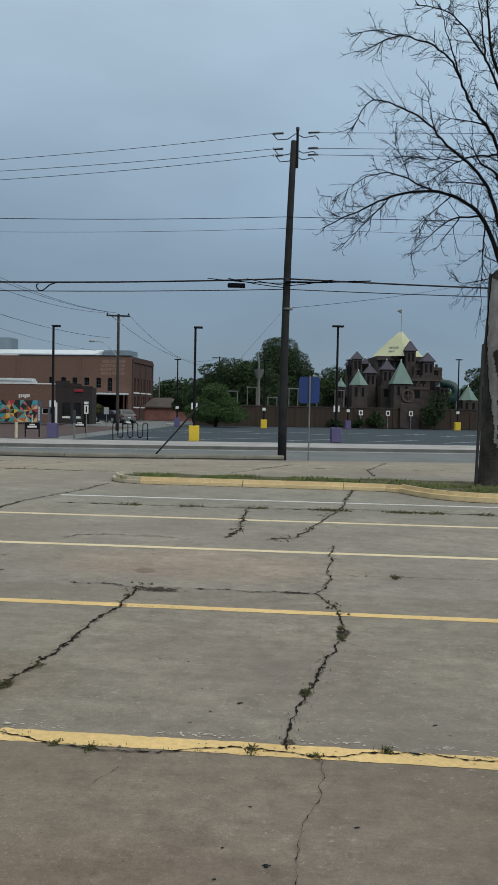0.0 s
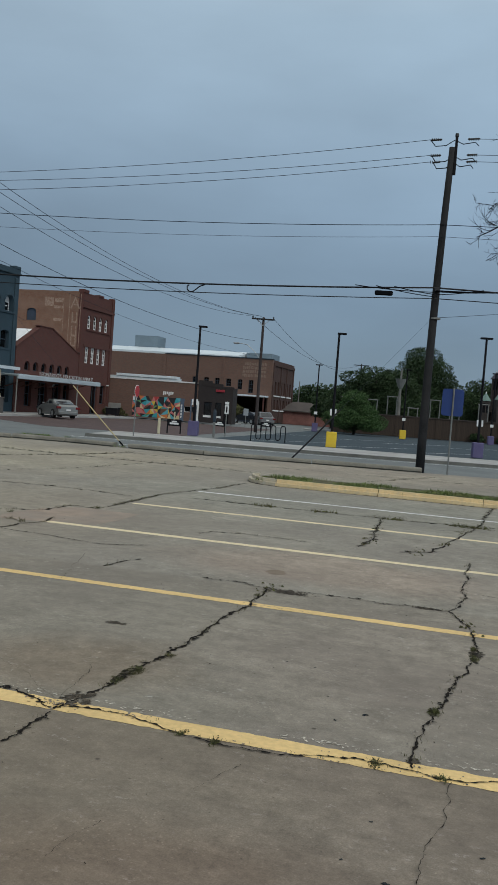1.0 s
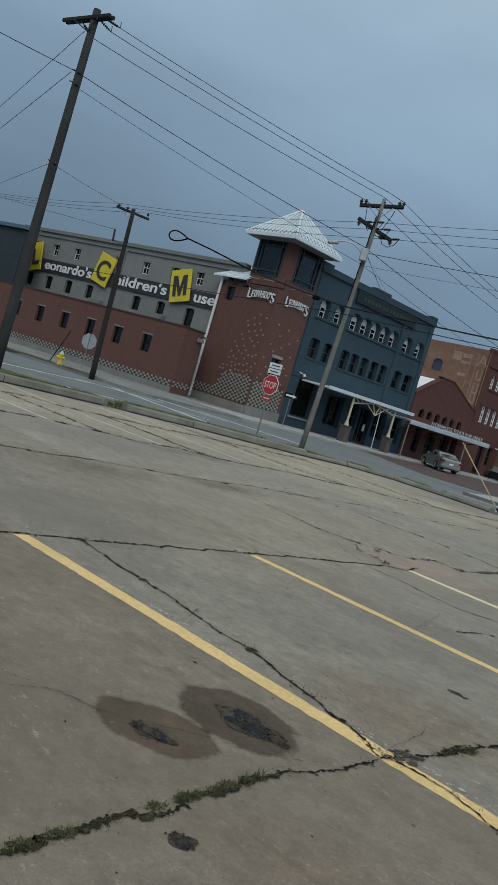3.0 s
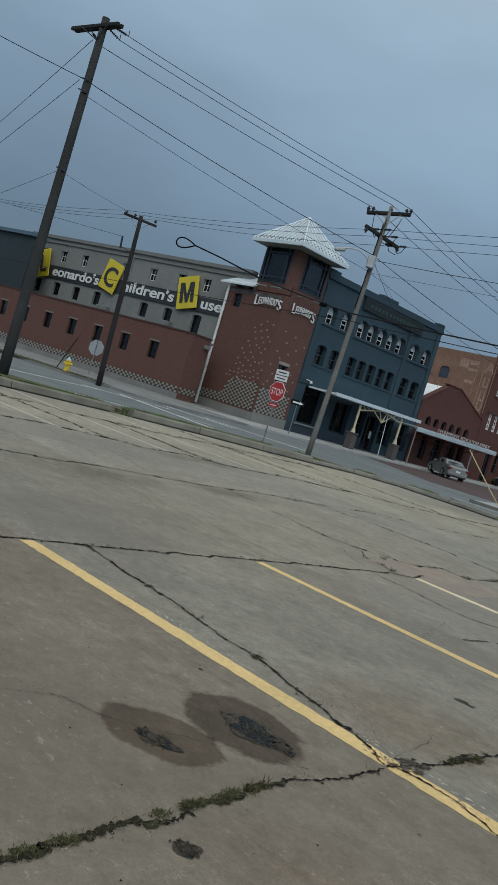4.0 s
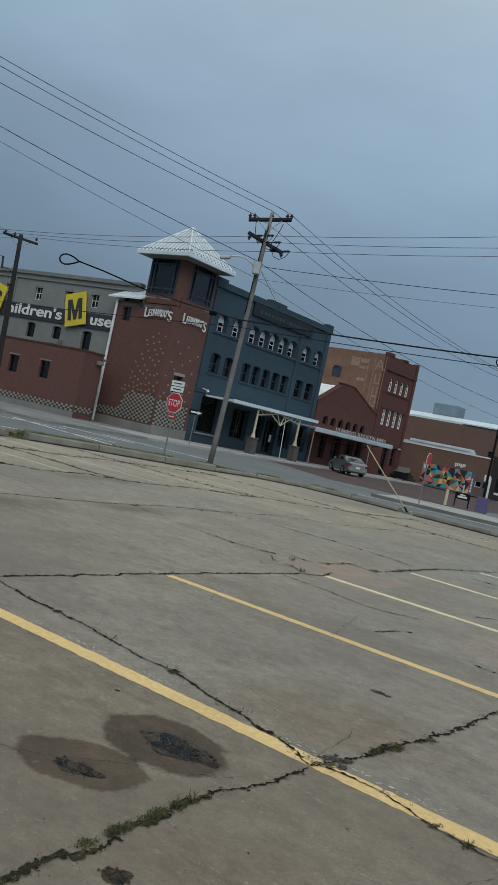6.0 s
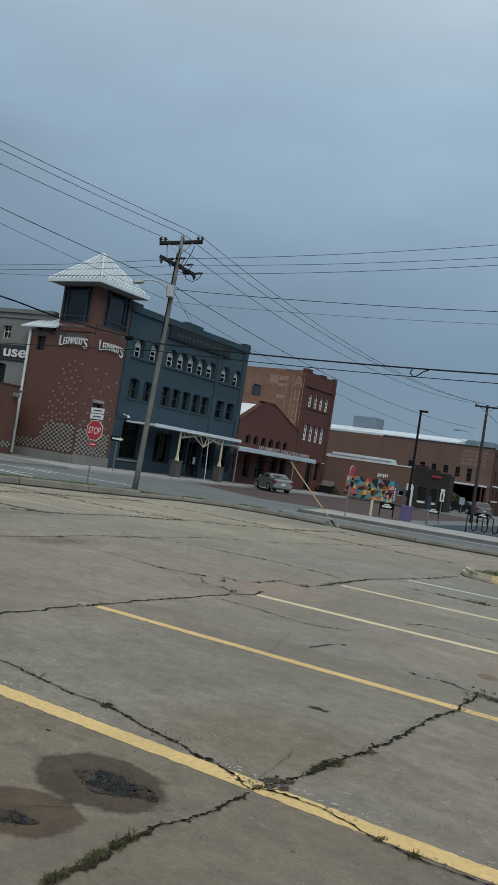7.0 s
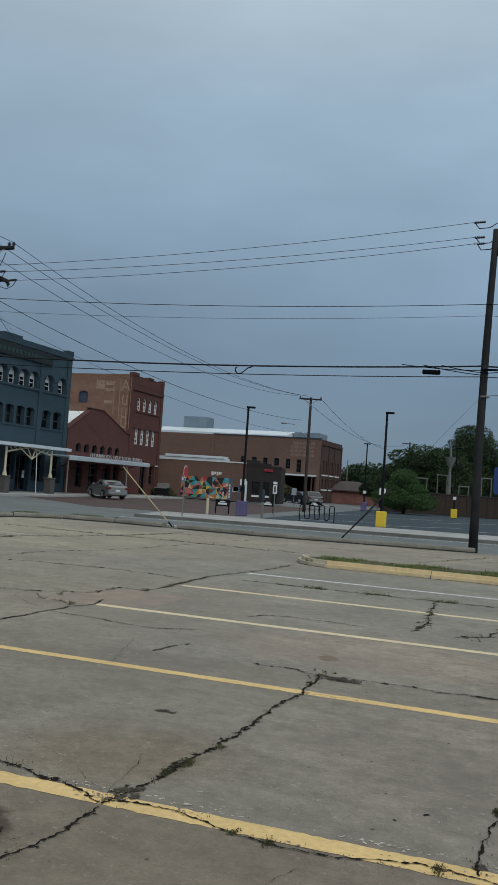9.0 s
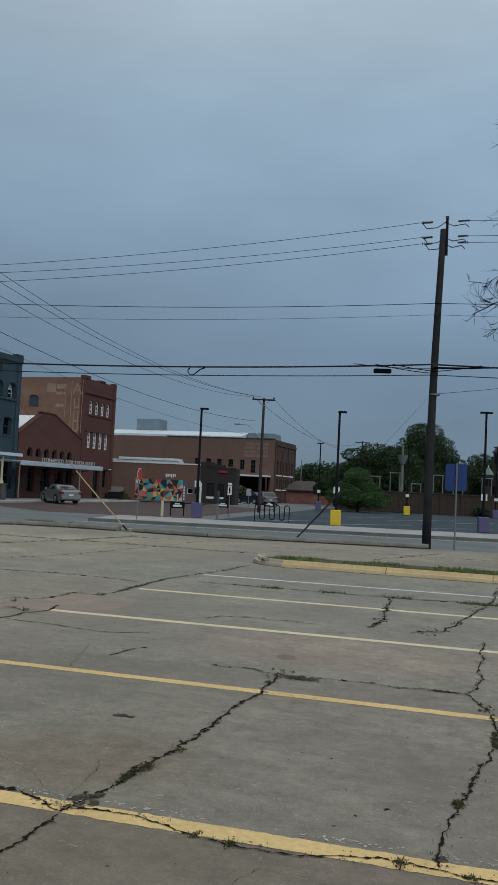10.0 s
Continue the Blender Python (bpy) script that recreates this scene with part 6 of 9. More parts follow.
# great hall under a pale pyramid
u0, u1 = cu(3.9, 2.2), cu(9.3, 2.2)
zr = cz(7.05, 2.2)
ua, za = cu(6.35, 5.2), cz(9.8, 5.2)
part("hall", B(u0 + 0.2, u1 - 0.2, 2.5, 8.0, 0, zr), M_CASTLE, cas)
zr += 0.4
cor = [(cu(3.7, 3.4), 3.4), (cu(7.0, 1.3), 1.3), (cu(9.05, 4.6), 4.6), (cu(5.7, 6.8), 6.8)]
bm = bmesh.new()
v = [bm.verts.new((x, y, zr)) for x, y in cor]
mid4 = [bm.verts.new((ua + (x - ua) * 0.47, 4.0 + (y - 4.0) * 0.47, zr + (za + 0.08 - zr) * 0.58)) for x, y in cor]
t4 = [bm.verts.new((ua + (x - ua) * 0.07, 4.0 + (y - 4.0) * 0.07, za + 0.08)) for x, y in cor]
for lo_, hi_ in ((v, mid4), (mid4, t4)):
    for i in range(4):
        bm.faces.new((lo_[i], lo_[(i + 1) % 4], hi_[(i + 1) % 4], hi_[i]))
bm.faces.new(t4)
bm.faces.new(v[::-1])
yr = part("great_roof", bm, M_YROOF, cas, "pale yellow-green pyramid canopy")
part("eave_band", B(u0 + 0.3, u1 - 0.3, 2.3, 7.9, zr - 0.45, zr - 0.01), M_CASTLE, cas)
A0, A1, A2, A3 = Vector((*cor[0], zr)), Vector((*cor[1], zr)), Vector((ua + (cor[1][0] - ua) * 0.47, 4.0 + (cor[1][1] - 4.0) * 0.47, zr + (za + 0.08 - zr) * 0.58)), Vector((ua + (cor[0][0] - ua) * 0.47, 4.0 + (cor[0][1] - 4.0) * 0.47, zr + (za + 0.08 - zr) * 0.58))
out = (A1 - A0).cross(A3 - A0).normalized() * 0.03


def on_roof(s_, t_):
    """A place on the canopy's front face, s across and t up."""
    return A0.lerp(A1, s_).lerp(A3.lerp(A2, s_), t_) + out


for t0, s0, n in ((0.52, 0.36, 9), (0.26, 0.42, 5)):
    for k in range(n):
        a, w, h = s0 + k * 0.05, 0.032, 0.11 + 0.03 * (k % 2)
        bm = bmesh.new()
        bm.faces.new([bm.verts.new(on_roof(p, q)) for p, q in ((a, t0), (a + w, t0), (a + w, t0 + h), (a, t0 + h))])
        part("roof_lettering", bm, M_GROOF, yr)
part("flagpole", rod(bmesh.new(), (ua, 4.0, za - 0.1), (ua, 4.0, cz(12.15, 5.2)), 0.04), M_STEEL, cas)
part("flag", slab_v(bmesh.new(), [(ua - 0.55, za + 2.3), (ua, za + 2.0), (ua, za + 2.5)], 3.98, 4.02), M_GREYD, cas)
for a, b, y, z in (((-0.6, 4.4, -1.2, 4.3)), ((1.8, 6.0, -1.0, 5.2)), ((-4.6, -1.6, 0.0, 3.4)), ((3.2, 6.2, 0.5, 6.4))):
    part("gallery", B(a, b, y, y + 1.6, 0, z, bev=0.03), M_CASTLE, cas)
    for k in range(int((b - a) / 0.45)):
        part("battlement", B(a + k * 0.45, a + k * 0.45 + 0.26, y, y + 0.12, z, z + 0.3), M_CASTLE, cas)
# posts, rails, and flat black plates for the shaded openings of the timber front
g = random.Random(61)
for a, b, y, z in ((-0.6, 4.4, -1.2, 4.3), (1.8, 6.0, -1.0, 5.2), (-4.6, -1.6, 0.0, 3.4), (3.2, 6.2, 0.5, 6.4)):
    x = a + 0.3
    while x < b - 0.6:
        w, h = g.uniform(0.3, 0.6), g.uniform(0.5, 1.0)
        part("opening_plate", B(x, x + w, y - 0.03, y - 0.004, z - 0.35 - h, z - 0.35), M_BLACK, cas)
        x += w + g.uniform(0.15, 0.5)
    part("rail", B(a, b, y - 0.1, y - 0.03, z - 0.3, z - 0.18), bpy.data.materials["castle_pale_timber"], cas)
x = u0 + 0.5
while x < u1 - 0.7:
    part("opening_plate", B(x, x + 0.42, 2.44, 2.49, zr - 1.15, zr - 0.35), M_BLACK, cas)
    x += 0.62
for k in range(7):
    u = -18.5 + k * 2.1 + g.uniform(-0.4, 0.4)
    h = g.uniform(2.6, 3.9)
    fr = part("play_frame", rod(bmesh.new(), (u, -2.6, 0), (u, -2.6, h), 0.05), M_GREYD, cas)
    part("post", rod(bmesh.new(), (u + 0.9, -2.6, 0), (u + 0.9, -2.6, h), 0.05), M_GREYD, fr)
    part("beam", rod(bmesh.new(), (u - 0.1, -2.6, h), (u + 1.0, -2.6, h), 0.05), M_GREYD, fr)
bm = bmesh.new()
n = 14
for k in range(n):
    a0, a1 = math.tau * k / n, math.tau * (k + 1) / n
    o = [(1.72 + r * math.cos(a), 3.3 + r * math.sin(a)) for r, a in ((0.5, a0), (0.68, a0), (0.68, a1), (0.5, a1))]
    slab_v(bm, o, -3.28, -3.2)
box(bm, 1.68, 1.76, -3.26, -3.21, 2.8, 3.8)
box(bm, 1.22, 2.22, -3.26, -3.21, 3.26, 3.34)
part("rose_window", bm, bpy.data.materials["castle_pale_timber"], cas)
# green tube slide beside the castle
sl = thing("tube_slide", "dark green plastic tube slide beside the wooden castle", "slide", pose(0, 0, 0))
part("tube", tube(bmesh.new(), [(10.6, 86.0, 4.6), (11.2, 85.6, 4.55), (11.7, 85.5, 4.35), (12.0, 85.5, 3.8), (11.8, 85.5, 3.2), (11.3, 85.6, 2.6)], 0.42, 12), mat("green_slide_plastic", (0.02, 0.05, 0.045), 0.45, var=0.06, bump=0), sl, smooth=True)
part("support", rod(bmesh.new(), (12.0, 85.5, 0), (12.0, 85.5, 3.6), 0.06), M_GREYD, sl)
# palisade
pal = thing("palisade_wall", "long dark brown timber palisade wall", "fence", CAS)
bm = bmesh.new()
box(bm, -19.5, 14.0, -3.8, -3.6, 0, 1.95)
part("boards", bm, M_CBRICK, pal)
part("cap_rail", B(-19.5, 14.0, -3.88, -3.52, 1.95, 2.05), M_CASTLE, pal)
for k in range(17):
    part("post", B(-19.4 + k * 1.95, -19.25 + k * 1.95, -3.86, -3.8, 0, 1.95), M_CBRICK, pal)
part("gate", B(0.75, 2.7, -4.1, -3.96, 0, 2.5, bev=0.03), M_CASTLE, pal, "brown timber gate")

# signs of the far lot
for x, y in ((2.5, 83.4), (7.44, 84.0), (5.2, 84.2)):
    s = thing("parking_sign", "small white disabled parking sign on a post", "sign", pose(x, y, 0, 0, 0, 9), group="parking signs")
    part("post", rod(bmesh.new(), (0, 0, 0), (0, 0, 1.75), 0.03), M_STEEL, s)
    part("plate", B(-0.2, 0.2, -0.05, -0.02, 1.25, 1.75), M_WHITE, s)
    part("symbol", B(-0.09, 0.09, -0.055, -0.05, 1.36, 1.64), M_BLACK, s)
for k in range(9):
    x, y = north(-12 + k * 4.0, 56.5)
    solo("wheel_stop", B(-0.9, 0.9, -0.1, 0.1, -0.04, 0.1, bev=0.03), M_WALK, "concrete wheel stop at the end of a bay", "wheel stop", pose(x, y, 0, 0, 0, 10), group="wheel stops")


# lamp posts on painted concrete bases
def lamp(x, y, h, base_mat, word, arm=1, plates=False, rz=10):
    lp = thing("lamp_post", "black parking-lot lamp post on a %s square base" % word, "lamp post", pose(x, y, 0, 0, 0, rz), group="lamp posts")
    part("base", B(-0.26, 0.26, -0.26, 0.26, 0, 0.77, bev=0.025), base_mat, lp, "%s painted concrete base" % word)
    part("pole", rod(bmesh.new(), (0, 0, 0.77), (0, 0, h), 0.066, 0.055, 10), M_BLACK, lp)
    bm = B(-0.08 if arm else -0.3, 0.36 if arm else 0.3, -0.13, 0.13, h - 0.02, h + 0.07, bev=0.02)
    part("head", bm, M_BLACK, lp)
    if plates:
        for s in (-0.115, 0.115):
            part("plate", B(s - 0.04, s + 0.04, -0.1, -0.08, 1.58, 1.9), M_SASH, lp)
    else:
        part("plate", B(-0.14, 0.14, -0.1, -0.08, 1.55, 1.8), M_WHITE, lp)
    return lp


lamp(-14.2, 41.0, 5.62, M_PBOX, "purple", plates=True)
lamp(-7.0, 41.2, 5.62, M_YBOX, "yellow", plates=True)
lamp(0.04, 43.4, 5.95, M_PBOX, "purple", 0, plates=True)
lamp(11.4, 80.0, 6.6, M_YBOX, "yellow", 0)
lamp(1.15, 77.6, 6.3, M_PBOX, "purple", 0)
lamp(-6.2, 72.7, 5.9, M_YBOX, "yellow")
lamp(-14.25, 74.6, 6.0, M_PBOX, "purple", 0)

# bicycle racks: one wave of steel tube
def bike_rack(x, y, rz, waves, h=0.85):
    r = thing("bike_rack", "black wave-shaped steel bicycle rack on the sidewalk", "bike rack", pose(x, y, 0, 0, 0, rz))
    pts = [(0, 0, 0.0)]
    w = 0.124
    x0 = 0.0
    for k in range(waves):
        for a in range(9):
            p = math.pi * a / 8
            pts.append((x0 + w - w * math.cos(p), 0, h - w + w * math.sin(p)))
        x0 += 2 * w
        if k < waves - 1:
            for a in range(9):
                p = math.pi * a / 8
                pts.append((x0 + w - w * math.cos(p), 0, 0.24 - w * math.sin(p)))
            x0 += 2 * w
    pts.append((x0, 0, 0))
    part("tube", tube(bmesh.new(), pts, 0.024, 8), M_BLACK, r)
    for q in (0, x0):
        part("foot", B(q - 0.07, q + 0.07, -0.07, 0.07, 0.0, 0.012), M_BLACK, r)


bike_rack(-10.98, 40.6, 20, 4)

# low brick house beyond the warehouse
hs = thing("brick_house", "low pinkish brick house with a dark hipped roof", "house", pose(-23.0, 115.0, -0.1, 0, 0, 10))
part("wall", B(-3.6, 3.8, -2.8, 2.8, 0, 1.9), mat("pink_house_brick", (0.19, 0.085, 0.07), 0.9, var=0.2, scale=1.0, fine=8, bump=0.3), hs)
bm = bmesh.new()
lo = [bm.verts.new(p) for p in ((-4.0, -3.2, 1.85), (4.2, -3.2, 1.85), (4.2, 3.2, 1.85), (-4.0, 3.2, 1.85))]
hi = [bm.verts.new(p) for p in ((-2.2, 0, 3.15), (2.2, 0, 3.15))]
bm.faces.new((lo[0], lo[1], hi[1], hi[0]))
bm.faces.new((lo[1], lo[2], hi[1]))
bm.faces.new((lo[2], lo[3], hi[0], hi[1]))
bm.faces.new((lo[3], lo[0], hi[0]))
bm.faces.new(lo[::-1])
part("roof", bm, M_SHINGLE, hs, "dark shingled hipped roof")
part("eave", B(-4.0, 4.2, -3.24, -3.2, 1.75, 1.9), M_SHINGLE, hs)

# small furniture by the crossing
for x, y, rz in ((-15.6, 41.9, 14), (-15.2, 48.7, 14), (-14.7, 58.3, 14)):
    f = thing("sign_frame", "black steel sign frame with a white car plate", "sign", pose(x, y, 0, 0, 0, rz), group="sign frames")
    for s in (-0.35, 0.35):
        part("leg", rod(bmesh.new(), (s, 0, 0), (s, 0, 0.74), 0.035), M_BLACK, f)
    part("board", B(-0.35, 0.35, -0.03, 0.03, 0.4, 0.74), M_BLACK, f)
    part("plate", B(-0.24, 0.24, -0.045, -0.03, 0.48, 0.58), M_WHITE, f)
    part("plate", B(-0.14, 0.14, -0.045, -0.03, 0.6, 0.67), M_WHITE, f)
k = thing("pay_kiosk", "slim blue-grey pay station on the sidewalk", "kiosk", pose(-13.05, 40.9, 0, 0, 0, 10))
part("column", B(-0.06, 0.06, -0.05, 0.05, 0, 0.8, bev=0.02), M_GREYD, k)
part("cabinet", B(-0.08, 0.08, -0.08, 0.08, 0.8, 1.32, bev=0.03), M_BLUED, k)
part("head", rod(bmesh.new(), (0, 0, 1.32), (0, 0, 1.44), 0.085, 0.045), M_BLUED, k)
solo("bollard", rod(bmesh.new(), (0, 0, 0), (0, 0, 0.8), 0.075, 0.07, 12), M_CREAM, "cream painted round bollard", "bollard", pose(-15.75, 40.1, 0))
solo("bollard", rod(bmesh.new(), (0, 0, 0), (0, 0, 0.8), 0.075, 0.07, 12), M_CREAM, "cream painted round bollard", "bollard", pose(-27.4, 73.6, 0))


def post_sign(name, label, x, y, rz, h, plates, lean=0.0, wood=False):
    s = thing(name, label, "sign", pose(x, y, 0, 0, lean, rz))
    part("post", rod(bmesh.new(), (0, 0, -0.12), (0, 0, h), 0.028), M_GREYD, s)
    for nm, bmx, m, lab in plates:
        part(nm, bmx, m, s, lab)
    return s


def octagon(r, y0, y1, z):
    return slab_v(bmesh.new(), [(r * math.cos(math.tau * (k + 0.5) / 8), z + r * math.sin(math.tau * (k + 0.5) / 8)) for k in range(8)], y0, y1)


# stop sign that faces the camera, with small plates
st = post_sign("stop_sign", "red octagonal stop sign with small white plates", -20.41, 23.67, 0, 2.75, [
    ("border", octagon(0.405, -0.045, -0.035, 2.02), M_SIGNW, "white border"), ("plate", octagon(0.375, -0.055, -0.046, 2.02), M_RED, "red octagon")])
text("lettering", "STOP", 0.36, M_SIGNW, st, pose(0, -0.06, 1.89) @ UP, 0.003, "white letters reading STOP", 0.56)
for z, w, h, m in ((1.50, 0.42, 0.15, M_RED), (2.53, 0.62, 0.19, M_WHITE), (2.75, 0.62, 0.19, M_WHITE)):
    pl = part("small_plate", B(-w / 2, w / 2, -0.05, -0.035, z - h / 2, z + h / 2), m, st)
    part("bars", B(-w * 0.32, w * 0.32, -0.054, -0.05, z - h * 0.11, z + h * 0.11), M_SIGNK if m is M_WHITE else M_SIGNW, pl)
# stop sign seen from behind
post_sign("stop_sign", "stop sign seen from its bare grey back", -41.66, 31.04, 30, 2.15, [("plate", octagon(0.5, 0.035, 0.05, 1.68), M_STEEL, "bare metal back")], lean=0)
# yield and stop signs by the crossing
post_sign("stop_sign", "narrow stop sign seen almost edge-on", -14.95, 35.0, 92, 2.3, [("border", octagon(0.30, -0.04, -0.03, 2.02), M_WHITE, "white border"), ("plate", octagon(0.27, -0.052, -0.041, 2.02), M_RED, "red octagon"), ("small_plate", B(-0.22, 0.22, 0.035, 0.05, 1.62, 1.78), M_WHITE, "")])
post_sign("arrow_sign", "white turn-arrow sign on a post", -14.3, 47.06, 10, 1.95, [("plate", B(-0.12, 0.12, -0.05, -0.035, 1.2, 1.72), M_WHITE, ""), ("arrow", B(-0.04, 0.04, -0.055, -0.05, 1.28, 1.64), M_BLACK, ""), ("small_plate", B(-0.12, 0.12, -0.05, -0.035, 1.76, 1.9), M_WHITE, "")])
post_sign("blank_sign", "plain grey sign plate on a post", -20.9, 75.0, 10, 1.6, [("plate", B(-0.23, 0.23, -0.05, -0.035, 0.95, 1.6), M_STEEL, "")])
s = post_sign("one_way_sign", "black one-way arrow sign on a post", -31.7, 38.9, 50, 2.1, [("plate", B(-0.42, 0.42, -0.05, -0.035, 1.8, 2.1), M_BLACK, "")])
bm = slab_v(bmesh.new(), [(-0.32, 1.9), (0.12, 1.9), (0.12, 1.84), (0.34, 1.95), (0.12, 2.06), (0.12, 2.0), (-0.32, 2.0)], -0.055, -0.05)
part("arrow", bm, M_SIGNW, s)
s = post_sign("blue_sign", "blue street sign seen from behind on a steel post", -0.88, 28.44, 8, 2.8, [("plate", slab_v(bmesh.new(), rounded(-0.36, 0.34, 1.87, 2.76, 0.09), 0.035, 0.05), M_BSIGN, "plain blue back")])

# hydrant
hy = thing("fire_hydrant", "yellow fire hydrant with a pale blue cap", "hydrant", pose(-37.67, 26.57, 0, 0, 0, 30))
bm = rod(bmesh.new(), (0, 0, 0), (0, 0, 0.07), 0.17, 0.17, 12)
rod(bm, (0, 0, 0.07), (0, 0, 0.58), 0.12, 0.12, 12)
rod(bm, (0, 0, 0.55), (0, 0, 0.62), 0.16, 0.15, 12)
part("barrel", bm, M_YBOX, hy)
bm = rod(bmesh.new(), (0, 0, 0.62), (0, 0, 0.76), 0.13, 0.06, 12)
rod(bm, (0, 0, 0.76), (0, 0, 0.82), 0.03, 0.03, 6)
part("cap", bm, mat("pale_blue_cap_paint", (0.35, 0.5, 0.55), 0.6), hy, "pale blue cap")
part("side_outlet", rod(bmesh.new(), (-0.24, 0, 0.42), (0.24, 0, 0.42), 0.07, 0.07, 8), M_YBOX, hy)
part("front_outlet", rod(bmesh.new(), (0, 0, 0.42), (0, -0.22, 0.42), 0.085, 0.085, 8), M_YBOX, hy)

# dumpster by the red building
du = thing("dumpster", "small black dumpster with a pale raised lid beside a brick wall", "dumpster", pose(-32.65, 71.0, 0, 0, 0, 5))
bm = slab_v(bmesh.new(), [(-0.5, 0.12), (0.5, 0.12), (0.6, 0.8), (-0.6, 0.8)], 0.0, 0.8)
part("bin", bm, M_BLACK, du)
for u in (-0.42, 0.42):
    part("wheel", rod(bmesh.new(), (u - 0.03, 0.1, 0.07), (u + 0.03, 0.1, 0.07), 0.07, 0.07, 10), M_RUBBER, du)
bm = B(-0.6, 0.6, 0.72, 0.78, 0.78, 1.22, bev=0.02)
part("lid", bm, M_PLINTH, du, "pale grey raised lid")
part("rim", B(-0.63, 0.63, -0.03, 0.0, 0.74, 0.82, bev=0.01), M_GREYD, du)


# ---- utility poles and wires ----
def insulator(parent, p, h=0.16, up=1):
    bm = rod(bmesh.new(), p, (p[0], p[1], p[2] + up * h), 0.05, 0.035, 8)
    rod(bm, (p[0], p[1], p[2] + up * h * 0.4), (p[0], p[1], p[2] + up * h * 0.6), 0.075, 0.075, 8)
    part("insulator", bm, M_INSUL, parent)


def pole(x, y, h, r0, r1, material, label, lean=(0.0, 0.0), bend=0.0):
    p = thing("utility_pole", label, "utility pole", pose(x, y, 0))
    n = 8
    pts = [(lean[0] * k / n + bend * math.sin(math.pi * k / n), lean[1] * k / n, -0.2 + (h + 0.2) * k / n) for k in range(n + 1)]
    part("shaft", tube(bmesh.new(), pts, [r0 + (r1 - r0) * k / n for k in range(n + 1)], 12), material, p, smooth=True)
    return p


def crossarm(p, c, half, az, material, drop=0.0, w=0.06, braces=True):
    """A timber arm through c, pointing along az degrees."""
    dx, dy = math.cos(radians(az)) * half, math.sin(radians(az)) * half
    bm = B(-half, half, -w, w, -0.055, 0.055, bev=0.008)
    bm.transform(pose(c[0], c[1], c[2], 0, drop, az))
    part("crossarm", bm, material, p)
    if braces:
        tilt = math.tan(radians(drop)) * half
        for s in (-1, 1):
            part("brace", rod(bmesh.new(), (c[0] + dx * 0.55 * s, c[1] + dy * 0.55 * s, c[2] - 0.05 - tilt * 0.55 * s), (c[0], c[1], c[2] - 0.5), 0.02), M_STEEL, p)


def wire(name, label, pts, sag, r, material):
    """A cable through fixed points, hanging between them."""
    line = []
    sags = sag if isinstance(sag, tuple) else (sag,) * (len(pts) - 1)
    for a, b, hang in zip(pts, pts[1:], sags):
        a, b = Vector(a), Vector(b)
        n = 18
        for k in range(n):
            s = k / n
            q = a.lerp(b, s)
            q.z -= hang * 4 * s * (1 - s) * (b - a).length / 30
            line.append(q)
    line.append(Vector(pts[-1]))
    return solo(name, tube(bmesh.new(), line, r, 5), material, label, "cable")


P0, P1, P2, P3, P4 = (-1.8, 28.73), (-24.4, 14.8), (-33.9, 26.0), (-20.08, 26.1), (-16.1, 60.75)
# nearest pole on the north street
p0 = pole(*P0, 10.75, 0.155, 0.105, M_POLE, "tall dark weathered wooden utility pole", lean=(0.2, 0.0), bend=-0.06)
part("top_bracket", B(0.275, 0.36, -0.07, 0.05, 9.85, 11.12, bev=0.01), M_BLACK, p0, "black steel pole-top bracket")
for z, a in ((11.02, 0.78), (10.5, 0.72), (10.28, 0.66)):
    for s in (-1, 1):
        bm = rod(bmesh.new(), (0.26 + s * 0.42, 0, z), (0.26 + s * (a + 0.02), 0.02, z + 0.02 * s), 0.028, 0.028, 8)
        for q in range(5):
            t = 0.45 + q * 0.07
            rod(bm, (0.26 + s * t, 0, z), (0.26 + s * (t + 0.025), 0, z), 0.046, 0.046, 8)
        part("strain_insulator", bm, M_INSUL, p0)
    pts = [(0.26 - a, 0, z - 0.02), (0.26 - a * 0.8, 0, z - 0.22), (0.26 - a * 0.35, 0, z - 0.2), (0.26, 0, z - 0.02), (0.26 + a * 0.35, 0, z - 0.16), (0.26 + a * 0.85, 0, z - 0.1), (0.26 + a, 0, z - 0.22)]
    part("jumper", tube(bmesh.new(), pts, 0.016, 5), M_CABLE, p0)
part("top_cap", rod(bmesh.new(), (0.318, -0.01, 11.1), (0.318, -0.01, 11.2), 0.06, 0.06, 8), M_INSUL, p0)
part("strap", rod(bmesh.new(), (0.1, 0, 5.05), (0.1, 0, 5.11), 0.175, 0.175, 12), M_GREYD, p0)
part("cable_clamp", B(0.02, 0.18, -0.22, -0.14, 5.98, 6.08), M_INSUL, p0)
# corner pole
p3 = pole(*P3, 10.15, 0.115, 0.07, M_POLEG, "leaning grey wooden utility pole with a transformer box", lean=(0.26, 0.22))
AZ = 37
crossarm(p3, (0.24, 0.2, 9.88), 0.85, AZ, M_POLE, drop=-12, w=0.045)
crossarm(p3, (0.14, 0.33, 9.88), 0.85, AZ, M_POLE, drop=-12, w=0.045, braces=False)
crossarm(p3, (0.25, 0.2, 8.95), 0.8, AZ - 8, M_POLE, drop=20, w=0.045, braces=False)
crossarm(p3, (0.15, 0.32, 8.95), 0.8, AZ - 8, M_POLE, drop=20, w=0.045, braces=False)
